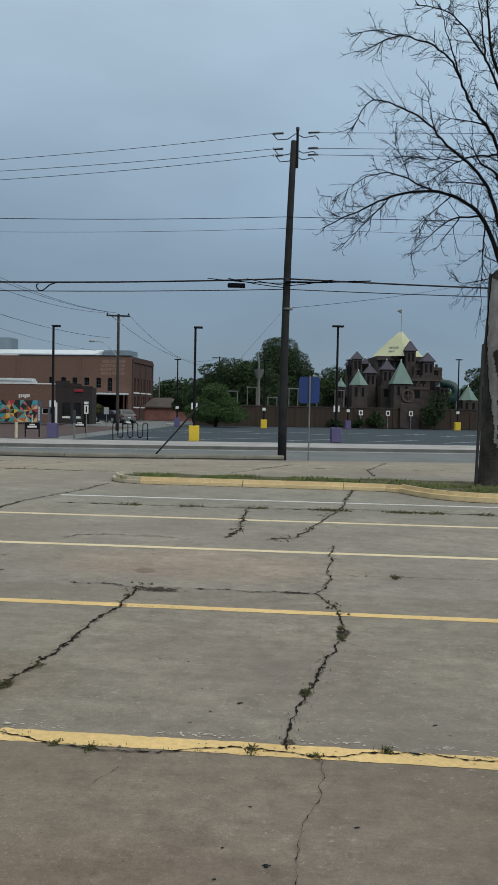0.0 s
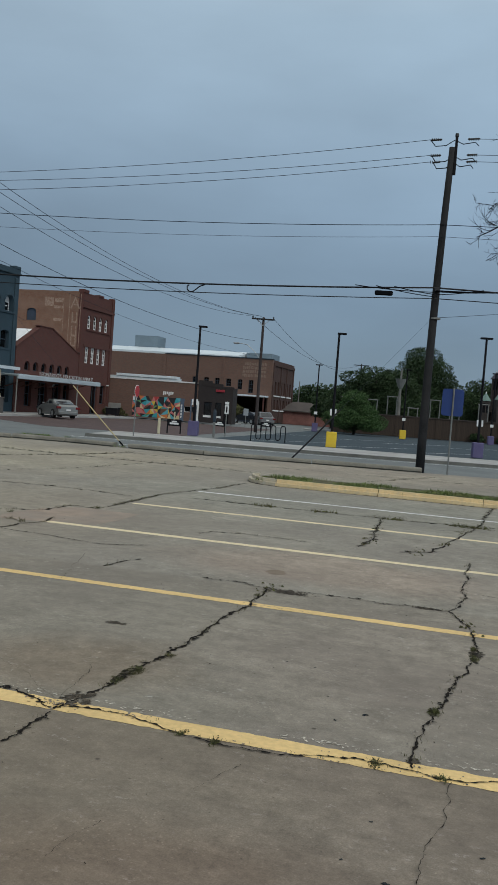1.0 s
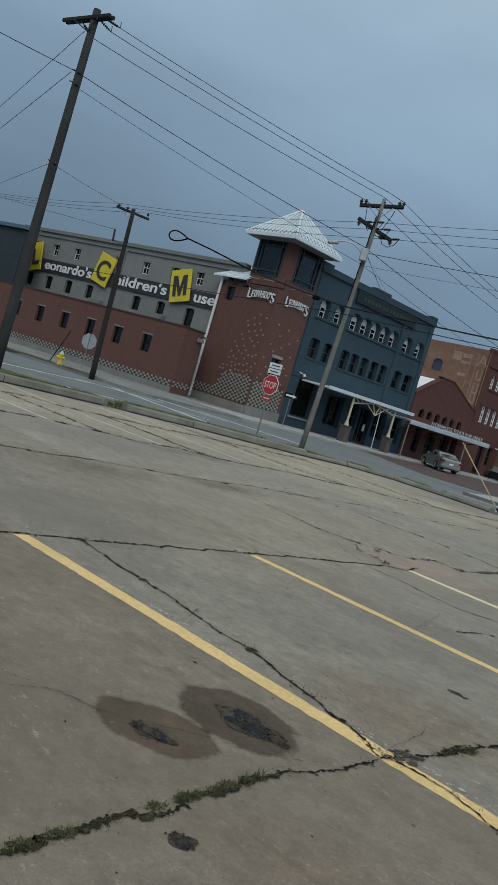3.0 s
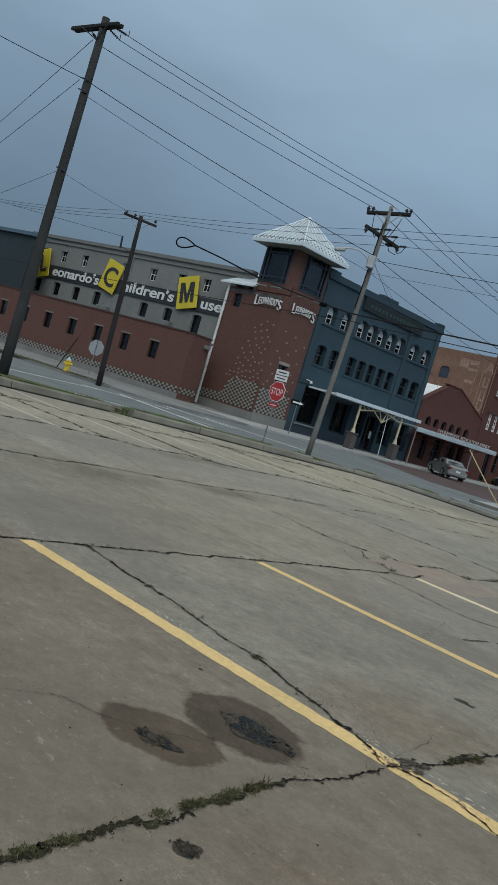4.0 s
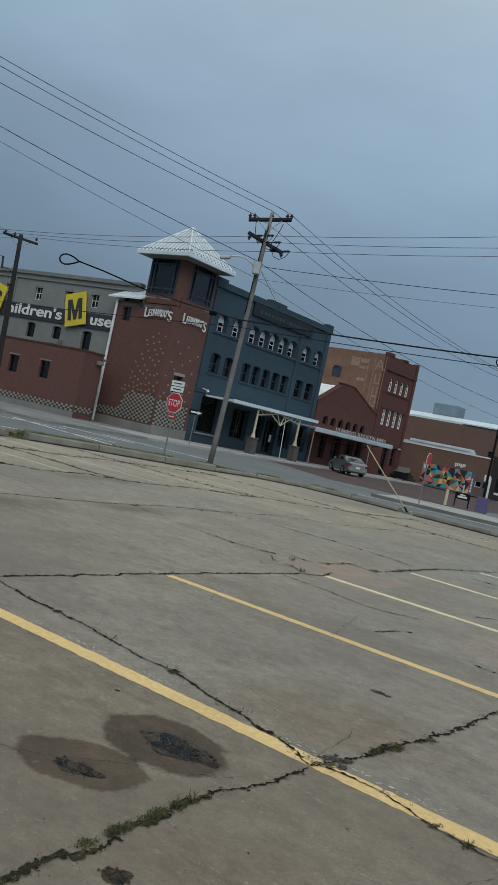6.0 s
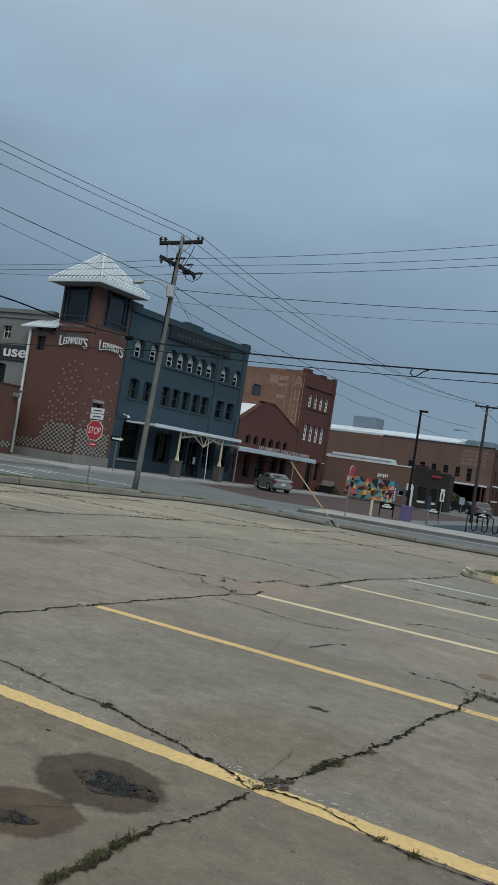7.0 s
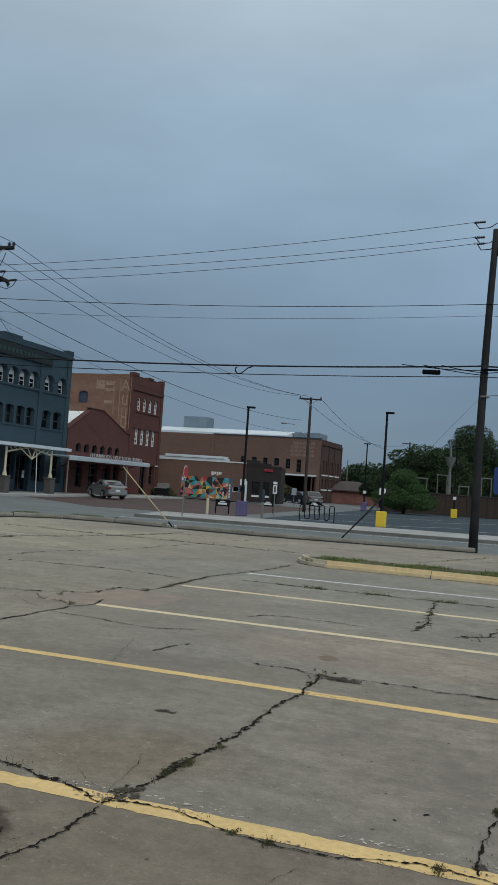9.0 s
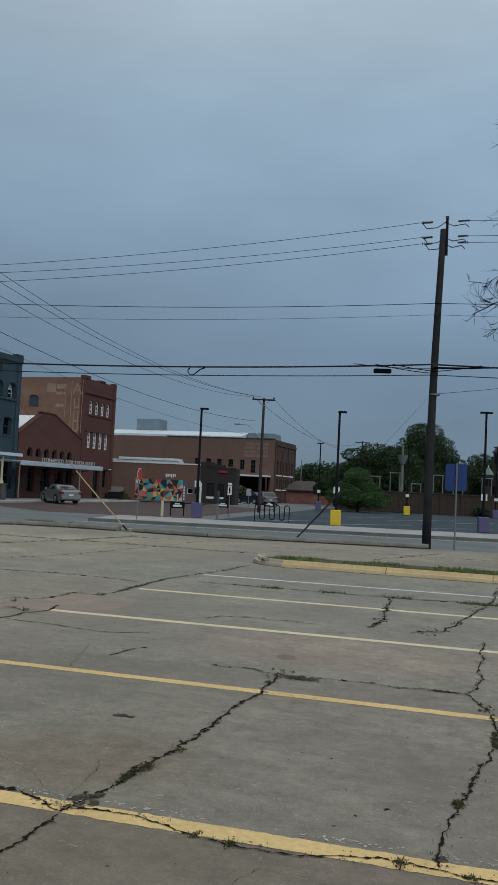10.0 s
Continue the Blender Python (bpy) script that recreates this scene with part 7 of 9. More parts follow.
# strain insulators in line with the three primary wires
for dx, z3, z0 in ((-0.1, 9.2, 11.02), (0.25, 9.0, 10.5), (0.7, 8.72, 10.28)):
    a = Vector((0.24 + dx * 0.8, 0.2 + dx * 0.5, z3))
    for far in (Vector((P0[0] - 0.5 - P3[0], P0[1] - P3[1], z0)), Vector((P2[0] - P3[0], P2[1] - P3[1], 8.6))):
        d = (far - a).normalized()
        bm = rod(bmesh.new(), a, a + d * 0.42, 0.022, 0.022, 6)
        for q in range(4):
            rod(bm, a + d * (0.14 + q * 0.07), a + d * (0.165 + q * 0.07), 0.05, 0.05, 8)
        part("strain_insulator", bm, M_INSUL, p3)
    lp = [a - Vector((0.4, 0.05, 0)), a + Vector((-0.3, 0, -0.22)), a + Vector((0.0, 0, -0.32)), a + Vector((0.28, 0, -0.2)), a + Vector((0.4, 0.02, 0.02))]
    part("jumper", tube(bmesh.new(), lp, 0.013, 5), M_CABLE, p3)
for s in (-0.8, -0.62, 0.05, 0.64, 0.8):
    insulator(p3, (0.24 + s * 0.8, 0.2 + s * 0.6, 9.93 + s * 0.2))
for s in (-0.7, 0.3, 0.75):
    insulator(p3, (0.24 + s * 0.8, 0.2 + s * 0.5, 8.92 - s * 0.3), 0.2, -1)
bm = B(-0.15, 0.15, -0.3, -0.05, 7.6, 8.1, bev=0.03)
bm.transform(pose(0.2, 0.1, 0, 0, 0, 30))
part("meter_box", bm, M_STEEL, p3, "pale grey metal box")
for k in range(3):
    pts = [(0.24 + (k - 1) * 0.45, 0.2 + (k - 1) * 0.3, 9.8), (0.3 + (k - 1) * 0.6, 0.1, 9.45), (0.25 + (k - 1) * 0.5, 0.1, 9.15), (0.25 + (k - 1) * 0.3, 0.15, 8.85)]
    part("jumper", tube(bmesh.new(), pts, 0.014, 5), M_CABLE, p3)
part("cable_run", tube(bmesh.new(), [(0.26 * z / 10.15 - 0.02, 0.22 * z / 10.15 - 0.125, z) for z in (6.0, 7.0, 8.0, 8.9, 9.4)], 0.02, 5), M_CABLE, p3)
pts = [(0.12, 0.07, 7.8), (0.0, -0.02, 8.02), (-0.25, -0.2, 8.19), (-0.5, -0.42, 8.2), (-0.7, -0.58, 8.13)]
part("lamp_arm", tube(bmesh.new(), pts, 0.03, 6), M_STEEL, p3)
bm = B(-0.38, 0.05, -0.11, 0.11, -0.08, 0.06, bev=0.04)
bm.transform(pose(-0.72, -0.6, 8.08, 0, -14, 40))
part("street_lamp_head", bm, M_STEEL, p3, "cobra-head street lamp")
part("loop_box", B(-1.05, -0.7, -0.75, -0.6, 5.72, 5.88, bev=0.04), M_CABLE, p3, "black cable splice box")
# left pole
p1 = pole(*P1, 11.82, 0.19, 0.125, M_POLEG3, "tall dark grey wooden utility pole with a double crossarm", lean=(0.08, 0.12))
ARM = -0.33
crossarm(p1, (0.07 + ARM, 0.01, 11.53), 1.22, 2, M_POLE, w=0.05, braces=False)
crossarm(p1, (0.07 + ARM, 0.16, 11.53), 1.22, 2, M_POLE, w=0.05, braces=False)
for u in (-0.9, 0.5):
    part("brace", rod(bmesh.new(), (0.07 + u, -0.06, 11.5), (0.07, -0.02, 11.05), 0.018), M_INSUL, p1)
# strings of strain insulators that take the three diagonal wires
for u, e in ((-1.2, (0.13, 0.20, 10.94)), (0.35, (0.38, 0.61, 11.34)), (0.86, (0.51, 0.81, 11.56))):
    a, e = Vector((0.07 + u * 0.6, 0.1, 11.52)), Vector(e)
    d = e - a
    bm = rod(bmesh.new(), a, e, 0.018, 0.018, 6)
    for q in range(5):
        rod(bm, a + d * (0.3 + q * 0.12), a + d * (0.34 + q * 0.12), 0.042, 0.042, 8)
    rod(bm, e, e + Vector((-0.05, 0.02, 0.2)), 0.014, 0.014, 6)
    part("strain_insulator", bm, M_INSUL, p1)
for z, w in ((9.75, 0.04), (9.38, 0.045), (6.8, 0.03)):
    bm = B(0.12, 0.24, -0.04, 0.08, z - w, z + w, bev=0.01)
    rod(bm, (-0.2, 0, z + 0.1), (0.24, 0.03, z), 0.02, 0.02, 6)
    part("bracket", bm, M_INSUL, p1)
# far left pole
p2 = pole(*P2, 8.55, 0.15, 0.1, mat("dark_pole_wood", (0.019, 0.016, 0.016), 0.9, bump=0.4), "dark brown wooden utility pole by the museum", lean=(-0.15, -0.2))
crossarm(p2, (-0.14, -0.2, 8.36), 0.85, 52, M_POLE, drop=4)
for s in (-0.75, -0.3, 0.75):
    insulator(p2, (-0.14 + s * 0.6, -0.2 + s * 0.78, 8.43), 0.15)
bm = rod(bmesh.new(), (-0.62, -0.55, 6.75), (-0.66, -0.58, 7.35), 0.05, 0.05, 8)
rod(bm, (-0.15, -0.2, 6.7), (-0.62, -0.55, 6.85), 0.02, 0.02, 6)
part("cutout", bm, M_INSUL, p2, "dark fuse cutout on a short arm")
# pole down the side street
p4 = pole(*P4, 8.5, 0.13, 0.09, mat("brown_pole_wood", (0.045, 0.034, 0.032), 0.9, bump=0.4), "brown wooden utility pole with a street lamp arm", lean=(0.0, 0.0))
crossarm(p4, (0, -0.12, 8.35), 0.85, 15, M_POLE)
for s in (-0.75, 0.75):
    insulator(p4, (s, -0.12 + s * 0.25, 8.42), 0.15)
part("lamp_arm", tube(bmesh.new(), [(0, 0, 5.3), (-0.5, 0, 5.9), (-1.1, 0, 6.4), (-1.8, 0, 6.5)], 0.03, 6), M_STEEL, p4)
part("street_lamp_head", B(-2.2, -1.75, -0.1, 0.1, 6.42, 6.55, bev=0.03), M_STEEL, p4, "cobra-head street lamp")
pf = pole(-16.8, 120, 9.2, 0.15, 0.1, M_POLE, "distant utility pole rising above the trees")
crossarm(pf, (0, 0, 9.0), 1.1, 10, M_POLE, braces=False)
solo("far_post", rod(bmesh.new(), (0, 0, 0), (0, 0, 6.3), 0.1, 0.07), M_POLEG, "thin grey post in front of far trees", "post", pose(-26.6, 124.6, 0))
sp = thing("siren_pole", "pole with a funnel-shaped siren above the palisade", "siren", pose(-7.6, 82.5, 0))
part("pole", rod(bmesh.new(), (0, 0, 0), (0, 0, 6.6), 0.22, 0.08), M_POLEG, sp)
part("horn", rod(bmesh.new(), (0, 0, 4.7), (0, 0, 5.6), 0.22, 0.55, 10), M_GREYD, sp)

# where the wires of the left pole run out of sight
WEND = [(-41.83, 19.22, 7.94), (-41.75, 19.38, 7.22), (-42.3, 18.17, 4.51), (-42.55, 17.58, 7.19)]
# three primary wires along the north street
for k, (z0, z3, dx) in enumerate(((11.02, 9.2, -0.1), (10.5, 9.0, 0.25), (10.28, 8.72, 0.7))):
    a3 = (P3[0] + 0.24 + dx * 0.8, P3[1] + 0.2 + dx * 0.5, z3)
    wire("power_line", "thin overhead power line across the sky", [(-46, 24.6 + k * 0.5, 8.3), (P2[0] - 0.14 + (k - 1) * 0.5, P2[1] - 0.2 + (k - 1) * 0.6, 8.6), a3, (P0[0] - 0.5, P0[1], z0)], 0.35, 0.009, M_WIRE)
    wire("power_line", "thin overhead power line across the sky", [(P0[0] + 1.0, P0[1], z0), (34, 34.2 + k * 0.6, z0 + 1.5 - k * 0.05)], 0.1, 0.009, M_WIRE)
# secondary wires
for z, z3, zr in ((8.17, 7.95, 9.6), (7.78, 7.45, 8.7)):
    wire("power_line", "thin overhead service line across the sky", [(P3[0] + 0.2, P3[1], z3), (P0[0], P0[1] - 0.15, z), (34, 34, zr)], 0.3, 0.011 if z > 8 else 0.006, M_CABLE if z > 8 else M_WIRE)
# telephone cables
wire("phone_cable", "thick black telephone cable slung along the street", [(-23.8, 24.3, 6.25), (P3[0] + 0.1, P3[1] - 0.2, 5.75), (P0[0], P0[1] - 0.2, 6.08), (34, 33.5, 6.35)], 0.28, 0.028, M_PHONE)
wire("phone_cable", "thinner telephone cable below the main one", [(-60, 24, 5.2), (P3[0] + 0.1, P3[1] - 0.22, 5.45), (P0[0], P0[1] - 0.22, 5.72), (34, 33.5, 6.05)], 0.22, 0.015, M_PHONE)
pts = []
for k in range(17):
    a = math.tau * k / 16
    f = 0.5 - 0.5 * math.cos(a)
    pts.append((-25.58 - 0.52 * f, 22.30 - 0.56 * f, 6.69 - 0.05 * f + 0.27 * math.sin(a) * f ** 0.6))
pts += [(-24.9, 23.05, 6.55), (-24.6, 23.4, 6.47), (-24.2, 23.85, 6.36), (-23.77, 24.3, 6.25)]
solo("cable_loop", tube(bmesh.new(), pts, 0.03, 6), M_CABLE, "racket-shaped slack loop of black cable", "cable")
pts = [(-10.06, 27.5, 5.74), (-10.13, 27.5, 5.69), (-10.12, 27.5, 5.59), (-10.03, 27.5, 5.5), (-9.91, 27.5, 5.51), (-9.79, 27.5, 5.6), (-9.67, 27.5, 5.7), (-9.5, 27.52, 5.76)]
solo("cable_loop", tube(bmesh.new(), pts, 0.02, 6), M_CABLE, "small slack loop hanging under the telephone cable", "cable")
solo("splice_case", B(-0.3, 0.3, -0.08, 0.08, -0.075, 0.075, bev=0.03), M_CABLE, "black splice case hung on the telephone cable", "cable", pose(-3.44, 28.36, 5.82, 0, 0, 8))
# short leads that fan from the cable into the pole
for dx, dz, z in ((-2.6, 6.03, 5.93), (-1.9, 6.04, 5.78), (-1.3, 6.05, 5.86), (2.4, 6.06, 5.95), (1.6, 6.07, 5.84)):
    yy = P0[1] - 0.22 + dx * (0.145 if dx < 0 else 0.135)
    wire("phone_lead", "thin black lead from the telephone cable to the pole", [(P0[0] + dx, yy, dz), (P0[0], P0[1] - 0.2, z)], 0.5, 0.014, M_CABLE)
wire("phone_cable", "slack black cable lashed below the main one", [(P0[0] + 0.05, P0[1] - 0.22, 5.98), (P0[0] + 2.9, P0[1] + 0.2, 6.07)], 0.3, 0.022, M_CABLE)
# diagonal wires from the left pole by the corner pole to the far one
for d1, d3, z1, z3, dr, zr, end in (((0.13, 0.20), (-0.36, -0.31), 10.94, 9.92, (0.28, 0.31), 9.62, -1.0), ((0.38, 0.61), (0.17, 0.08), 11.34, 10.2, (0.36, 0.37), 10.14, -0.17), ((0.51, 0.81), (0.33, 0.2), 11.56, 10.4, (0.81, 0.7), 10.25, -0.17)):
    wire("power_line", "thin diagonal overhead power line", [(P1[0] + d1[0], P1[1] + d1[1], z1), (P3[0] + 0.1 + d3[0], P3[1] + 0.1 + d3[1], z3), (P3[0] + dr[0], P3[1] + dr[1], zr), (P4[0] + end, P4[1], 8.58)], (0.22, 0.0, 0.95), 0.011, M_WIRE)
wire("power_line", "black overhead service line", [(-30.0, 4.0, 11.2), (P1[0], P1[1], 9.78), (P3[0] + 0.2, P3[1], 8.15), (P4[0] - 0.58, P4[1], 6.74)], (0.3, 0.3, 0.75), 0.012, M_CABLE)
wire("power_line", "thin overhead service line", [(P1[0], P1[1], 9.35), (P3[0] + 0.2, P3[1], 7.5), (P4[0], P4[1], 5.6)], (0.25, 0.7), 0.008, M_WIRE)
wire("power_line", "thin overhead service line", [(P3[0] + 0.25, P3[1] + 0.1, 7.95), (-34.9, 58.9, 7.2)], 0.5, 0.010, M_WIRE)
wire("power_line", "thin overhead line across the sky", [(P1[0] - 0.05, P1[1] - 0.05, 11.05), WEND[0]], 0.1, 0.01, M_WIRE)
wire("power_line", "thin overhead line across the sky", [(P1[0] - 0.1, P1[1] - 0.1, 9.72), WEND[1]], 0.1, 0.01, M_WIRE)
wire("power_line", "thin overhead line between two poles", [WEND[2], (P1[0], P1[1], 6.8), (P2[0] - 0.5, P2[1] - 0.6, 8.55)], 0.1, 0.007, M_WIRE)
wire("power_line", "thin overhead line to a fuse cutout", [WEND[3], (P2[0] - 0.62, P2[1] - 0.55, 7.35)], 0.1, 0.009, M_WIRE)
wire("power_line", "thin overhead line to the far pole", [(P4[0] - 0.7, P4[1], 8.5), (-16.8, 120, 9.1)], 0.9, 0.014, M_WIRE)
wire("power_line", "thin overhead line to the far pole", [(P4[0] + 0.7, P4[1], 8.5), (-16.0, 120, 9.0)], 1.1, 0.014, M_WIRE)
wire("service_wire", "thin service wire to the castle", [(P0[0], P0[1], 5.1), (7.1, 49.5, 9.0), (14, 65, 12)], 0.15, 0.008, M_WIRE)
# guy wires with guards
for name, base, mid, top, m, lab in (("guy_wire", (-6.36, 29.3, -0.05), 0.36, (P0[0], P0[1], 5.1), M_POLEG2, "guy wire with a dark grey guard"),
                                     ("guy_wire", (-11.75, 26.7, 0.0), 0.245, (P3[0] + 0.2, P3[1] + 0.1, 8.0), M_GUYY, "guy wire with a yellow guard"),
                                     ("guy_wire", (-39.5, 27.2, 0.0), 0.3, (P2[0], P2[1], 6.4), M_POLEG2, "guy wire with a dark guard")):
    g = thing(name, lab, "guy wire")
    r = 0.018 if m == M_GUYY else 0.028
    a, b = Vector(base), Vector(top)
    part("strand", rod(bmesh.new(), a, b, 0.003 if top[2] == 6.4 else 0.005, 0.003, 5), M_WIRE, g)
    c = a.lerp(b, mid)
    a2 = a.lerp(b, 0.02)
    part("guard", tube(bmesh.new(), [a2, a2.lerp(c, 0.5) + Vector((0, 0, -0.02)), c], [r, r * 1.2, r], 8), m, g)
    part("anchor", rod(bmesh.new(), a, a2, 0.03), M_BLACK, g)


# ---- trees ----
def leaf_cloud(bm, cs, n, size, rnd, up=0.35):
    """Leaf clumps spread through and over a set of uneven ellipsoids."""
    tot = sum(rx * rz for _, _, _, rx, _, rz in cs)
    for x, y, z, rx, ry, rz in cs:
        for _ in range(int(n * rx * rz / tot)):
            d = Vector((rnd.gauss(0, 1), rnd.gauss(0, 1), rnd.gauss(0, 1))).normalized()
            r = rnd.uniform(0.55, 1.0) ** 0.5 * (1 + 0.16 * noise.noise(d * 3.0 + Vector((x, y, z))))
            c = Vector((x + d.x * rx * r, y + d.y * ry * r, z + d.z * rz * r))
            s = size * rnd.uniform(0.5, 1.3)
            a = Vector((rnd.gauss(0, 1), rnd.gauss(0, 1), rnd.gauss(0, 1))).normalized()
            b = a.orthogonal().normalized()
            e = a.cross(b)
            k = rnd.randrange(3)
            if k == 0:
                bm.faces.new([bm.verts.new(c + b * s), bm.verts.new(c + e * s * 0.6), bm.verts.new(c - b * s)])
            else:
                bm.faces.new([bm.verts.new(c + b * s), bm.verts.new(c + e * s * 0.45), bm.verts.new(c - b * s * 0.8), bm.verts.new(c - e * s * 0.5)])
    return bm


def tree(x, y, cs, n, size, m, label, seed, trunk_r=0.3, trunk_h=None, name="tree", cat="tree"):
    rnd = random.Random(seed)
    t = thing(name, label, cat, pose(x, y, 0))
    zc = min(c[2] for c in cs)
    bm = tube(bmesh.new(), [(0, 0, -0.1), (0.05, 0, zc * 0.5), (0.0, 0.05, zc)], [trunk_r * 1.3, trunk_r, trunk_r * 0.8], 9)
    part("trunk", bm, M_BARK, t, smooth=True)
    bm = bmesh.new()
    for c in cs:
        a, b = Vector((0, 0, zc * 0.8)), Vector(c[:3])
        mid = a.lerp(b, 0.5) + Vector((0, 0, 0.2))
        tube(bm, [a, mid, b], [trunk_r * 0.6, trunk_r * 0.35, trunk_r * 0.12], 6)
    part("limbs", bm, M_BARK, t)
    part("crown", leaf_cloud(bmesh.new(), cs, n, size, rnd), m, t)
    return t


rnd = random.Random(77)


def lumps(w, d, h, z0, n, seed, r0=0.16, r1=0.3):
    """Uneven ellipsoids that fill a domed crown w wide, d deep and h high from z0."""
    g = random.Random(seed)
    out = [(0, 0, z0 + h * 0.45, w * 0.3, d * 0.3, h * 0.36)]
    for _ in range(n):
        a, q = g.uniform(0, math.tau), g.random() ** 0.6
        x, y = math.cos(a) * q * w * 0.38, math.sin(a) * q * d * 0.38
        top = z0 + h * (0.2 + 0.72 * math.sqrt(max(0.05, 1 - q * q)))
        z = g.uniform(z0 + h * 0.18, top - h * 0.1)
        r = g.uniform(r0, r1)
        out.append((x, y, z, w * r * 0.75, d * r * 0.75, h * r * 0.62))
    return out


tree(-10.95, 76.2, lumps(5.5, 5.0, 4.4, 0.1, 34, 3), 60000, 0.075, M_LEAF2, "broad light-green shrub spilling over the lot's edge", 3, 0.12, name="large_shrub", cat="shrub")
tree(-10.8, 88.0, lumps(11.5, 8, 6.6, 1.0, 34, 4), 52000, 0.13, M_LEAF, "broad dark green tree behind the palisade", 4)
tree(-7.0, 97.0, lumps(11.0, 9, 10.0, 1.0, 38, 5), 70000, 0.13, M_LEAF, "tall dark green tree behind the playground", 5)
tree(0.5, 112, lumps(10, 8, 7.0, 1.5, 18, 6), 9000, 0.22, M_LEAF, "dark green tree in the distance", 6)
tree(-17.6, 104, lumps(6.5, 6, 4.8, 1.0, 16, 8), 7000, 0.2, M_LEAF, "small dark tree behind the shed", 8)
tree(-24.5, 132, lumps(14, 9, 7.2, 0.8, 20, 9), 8000, 0.26, M_LEAF, "dark tree beyond the warehouse", 9)
tree(-34.0, 140, lumps(12, 9, 7.0, 0.8, 20, 10), 7000, 0.26, M_LEAF, "dark tree beyond the warehouse", 10)
tree(21.5, 118, lumps(9, 8, 8.6, 1.8, 22, 11), 11000, 0.22, M_LEAF, "dark green tree beyond the playground", 11)
tree(15.5, 128, lumps(10, 8, 5.5, 1.0, 18, 12), 4000, 0.34, M_LEAF2, "lighter green tree beyond the playground", 12)
tree(6.0, 135, lumps(16, 8, 5.5, 1.0, 20, 13), 8000, 0.26, M_LEAF, "dark trees beyond the playground", 13)
tree(-3.5, 125, lumps(14, 8, 6.5, 1.0, 20, 14), 4500, 0.36, M_LEAF, "dark trees beyond the playground", 14)
tree(30, 130, lumps(14, 8, 8.5, 1.0, 20, 15), 7000, 0.26, M_LEAF, "dark trees at the edge of town", 15)
for k, (x, y, w, h) in enumerate(((9.7, 83.3, 3.3, 4.3), (4.0, 83.6, 2.2, 1.8), (2.3, 83.0, 1.2, 1.0), (0.0, 83.0, 1.6, 0.9))):
    tree(x, y, lumps(w, 1.4, h, 0.1, 10, 30 + k), 1200 + int(500 * h), 0.12, M_LEAF, "dark shrub against the palisade", 30 + k, 0.05, name="shrub", cat="shrub")
for k, (x, y, w, h) in enumerate(((-33.2, 73.6, 1.8, 1.0), (-32.6, 72.8, 1.6, 0.6), (-34.4, 73.6, 1.4, 0.8))):
    tree(x, y, lumps(w, 1.2, h, 0.05, 8, 40 + k), 900, 0.1, M_WEED, "dry low shrub by the brick wall", 40 + k, 0.03, name="shrub", cat="shrub")
tree(-27.9, 95.0, lumps(3.0, 2.0, 2.2, 0.1, 10, 44), 1500, 0.16, M_WEED, "leafless grey bush in the loading yard", 44, 0.05, name="shrub", cat="shrub")
# low far woods that close the horizon
bm = bmesh.new()
g = random.Random(5)
for k in range(150):
    a = -1.35 + 2.5 * k / 149
    d = g.uniform(190, 260)
    x, y = d * math.sin(a), d * math.cos(a)
    leaf_cloud(bm, [(x, y, g.uniform(1.5, 3.4), 6.5, 5, g.uniform(2.5, 4.2))], 150, 1.0, g)
solo("far_woods", bm, M_LEAF, "low dark band of trees at the horizon", "trees", kind="stuff")

# the bare tree on the island
bt = thing("bare_tree", "large leafless tree with peeling bark on the island", "tree", pose(3.72, 18.62, 0.1))
TX, TY = 3.72, 0.1
g = random.Random(3)
PROF = [(-0.15, 0.70), (0.0, 0.63), (0.15, 0.59), (0.5, 0.56), (1.2, 0.545), (2.2, 0.52), (2.7, 0.52), (2.95, 0.545), (3.2, 0.53), (3.7, 0.51), (4.2, 0.50), (4.55, 0.47)]
bark, bare = bmesh.new(), bmesh.new()
NZ, NA_ = 150, 96


def jig(k, q, s):
    """A fixed small offset for each corner of the bark."""
    return math.sin((k * 12.9898 + (q % NA_) * 78.233 + s * 37.7) * 3.7) if 0 < k < NZ else 0.0


def trunk_at(k, q, sink=0.0):
    z = -0.15 + 4.7 * k / NZ
    r = float(np.interp(z, [p[0] for p in PROF], [p[1] for p in PROF]))
    a = math.tau * q / NA_
    a += 0.4 * math.tau / NA_ * jig(k, q, 1)
    z += 0.4 * 4.7 / NZ * jig(k, q, 2)
    d = Vector((math.cos(a), math.sin(a), z))
    r *= 1 + 0.05 * noise.noise(Vector((d.x * 2, d.y * 2, z * 0.9))) + 0.02 * noise.noise(Vector((d.x * 9, d.y * 9, z * 2.5)))
    if z < 0.6:
        r *= 1 + (0.6 - z) * 0.18 * math.sin(a * 5 + 1.0)
    top = 0.12 * noise.noise(Vector((d.x * 3, d.y * 3, 7.0))) if k == NZ else 0.0
    return Vector((d.x * (r - sink), d.y * (r - sink), z + top))


def peeled(k, q):
    """Where the bark has gone: one broad patch high up, a tongue below it."""
    z, a = -0.15 + 4.7 * k / NZ, math.tau * q / NA_
    if a > math.pi:
        a -= math.tau
    n1 = noise.noise(Vector((a * 2.2, z * 1.6, 3.0))) * 0.28 + noise.noise(Vector((a * 7, z * 5, 1.0))) * 0.10
    if z > 2.75 + n1:
        return -2.90 + n1 * 0.7 < a < -1.25 + n1 and z < 4.45 + n1
    c = -2.62 + 0.26 * (2.75 - z)
    return z > 0.75 and abs(a - c + n1 * 0.5) < 0.24 * min(1, (z - 0.6) * 0.7)


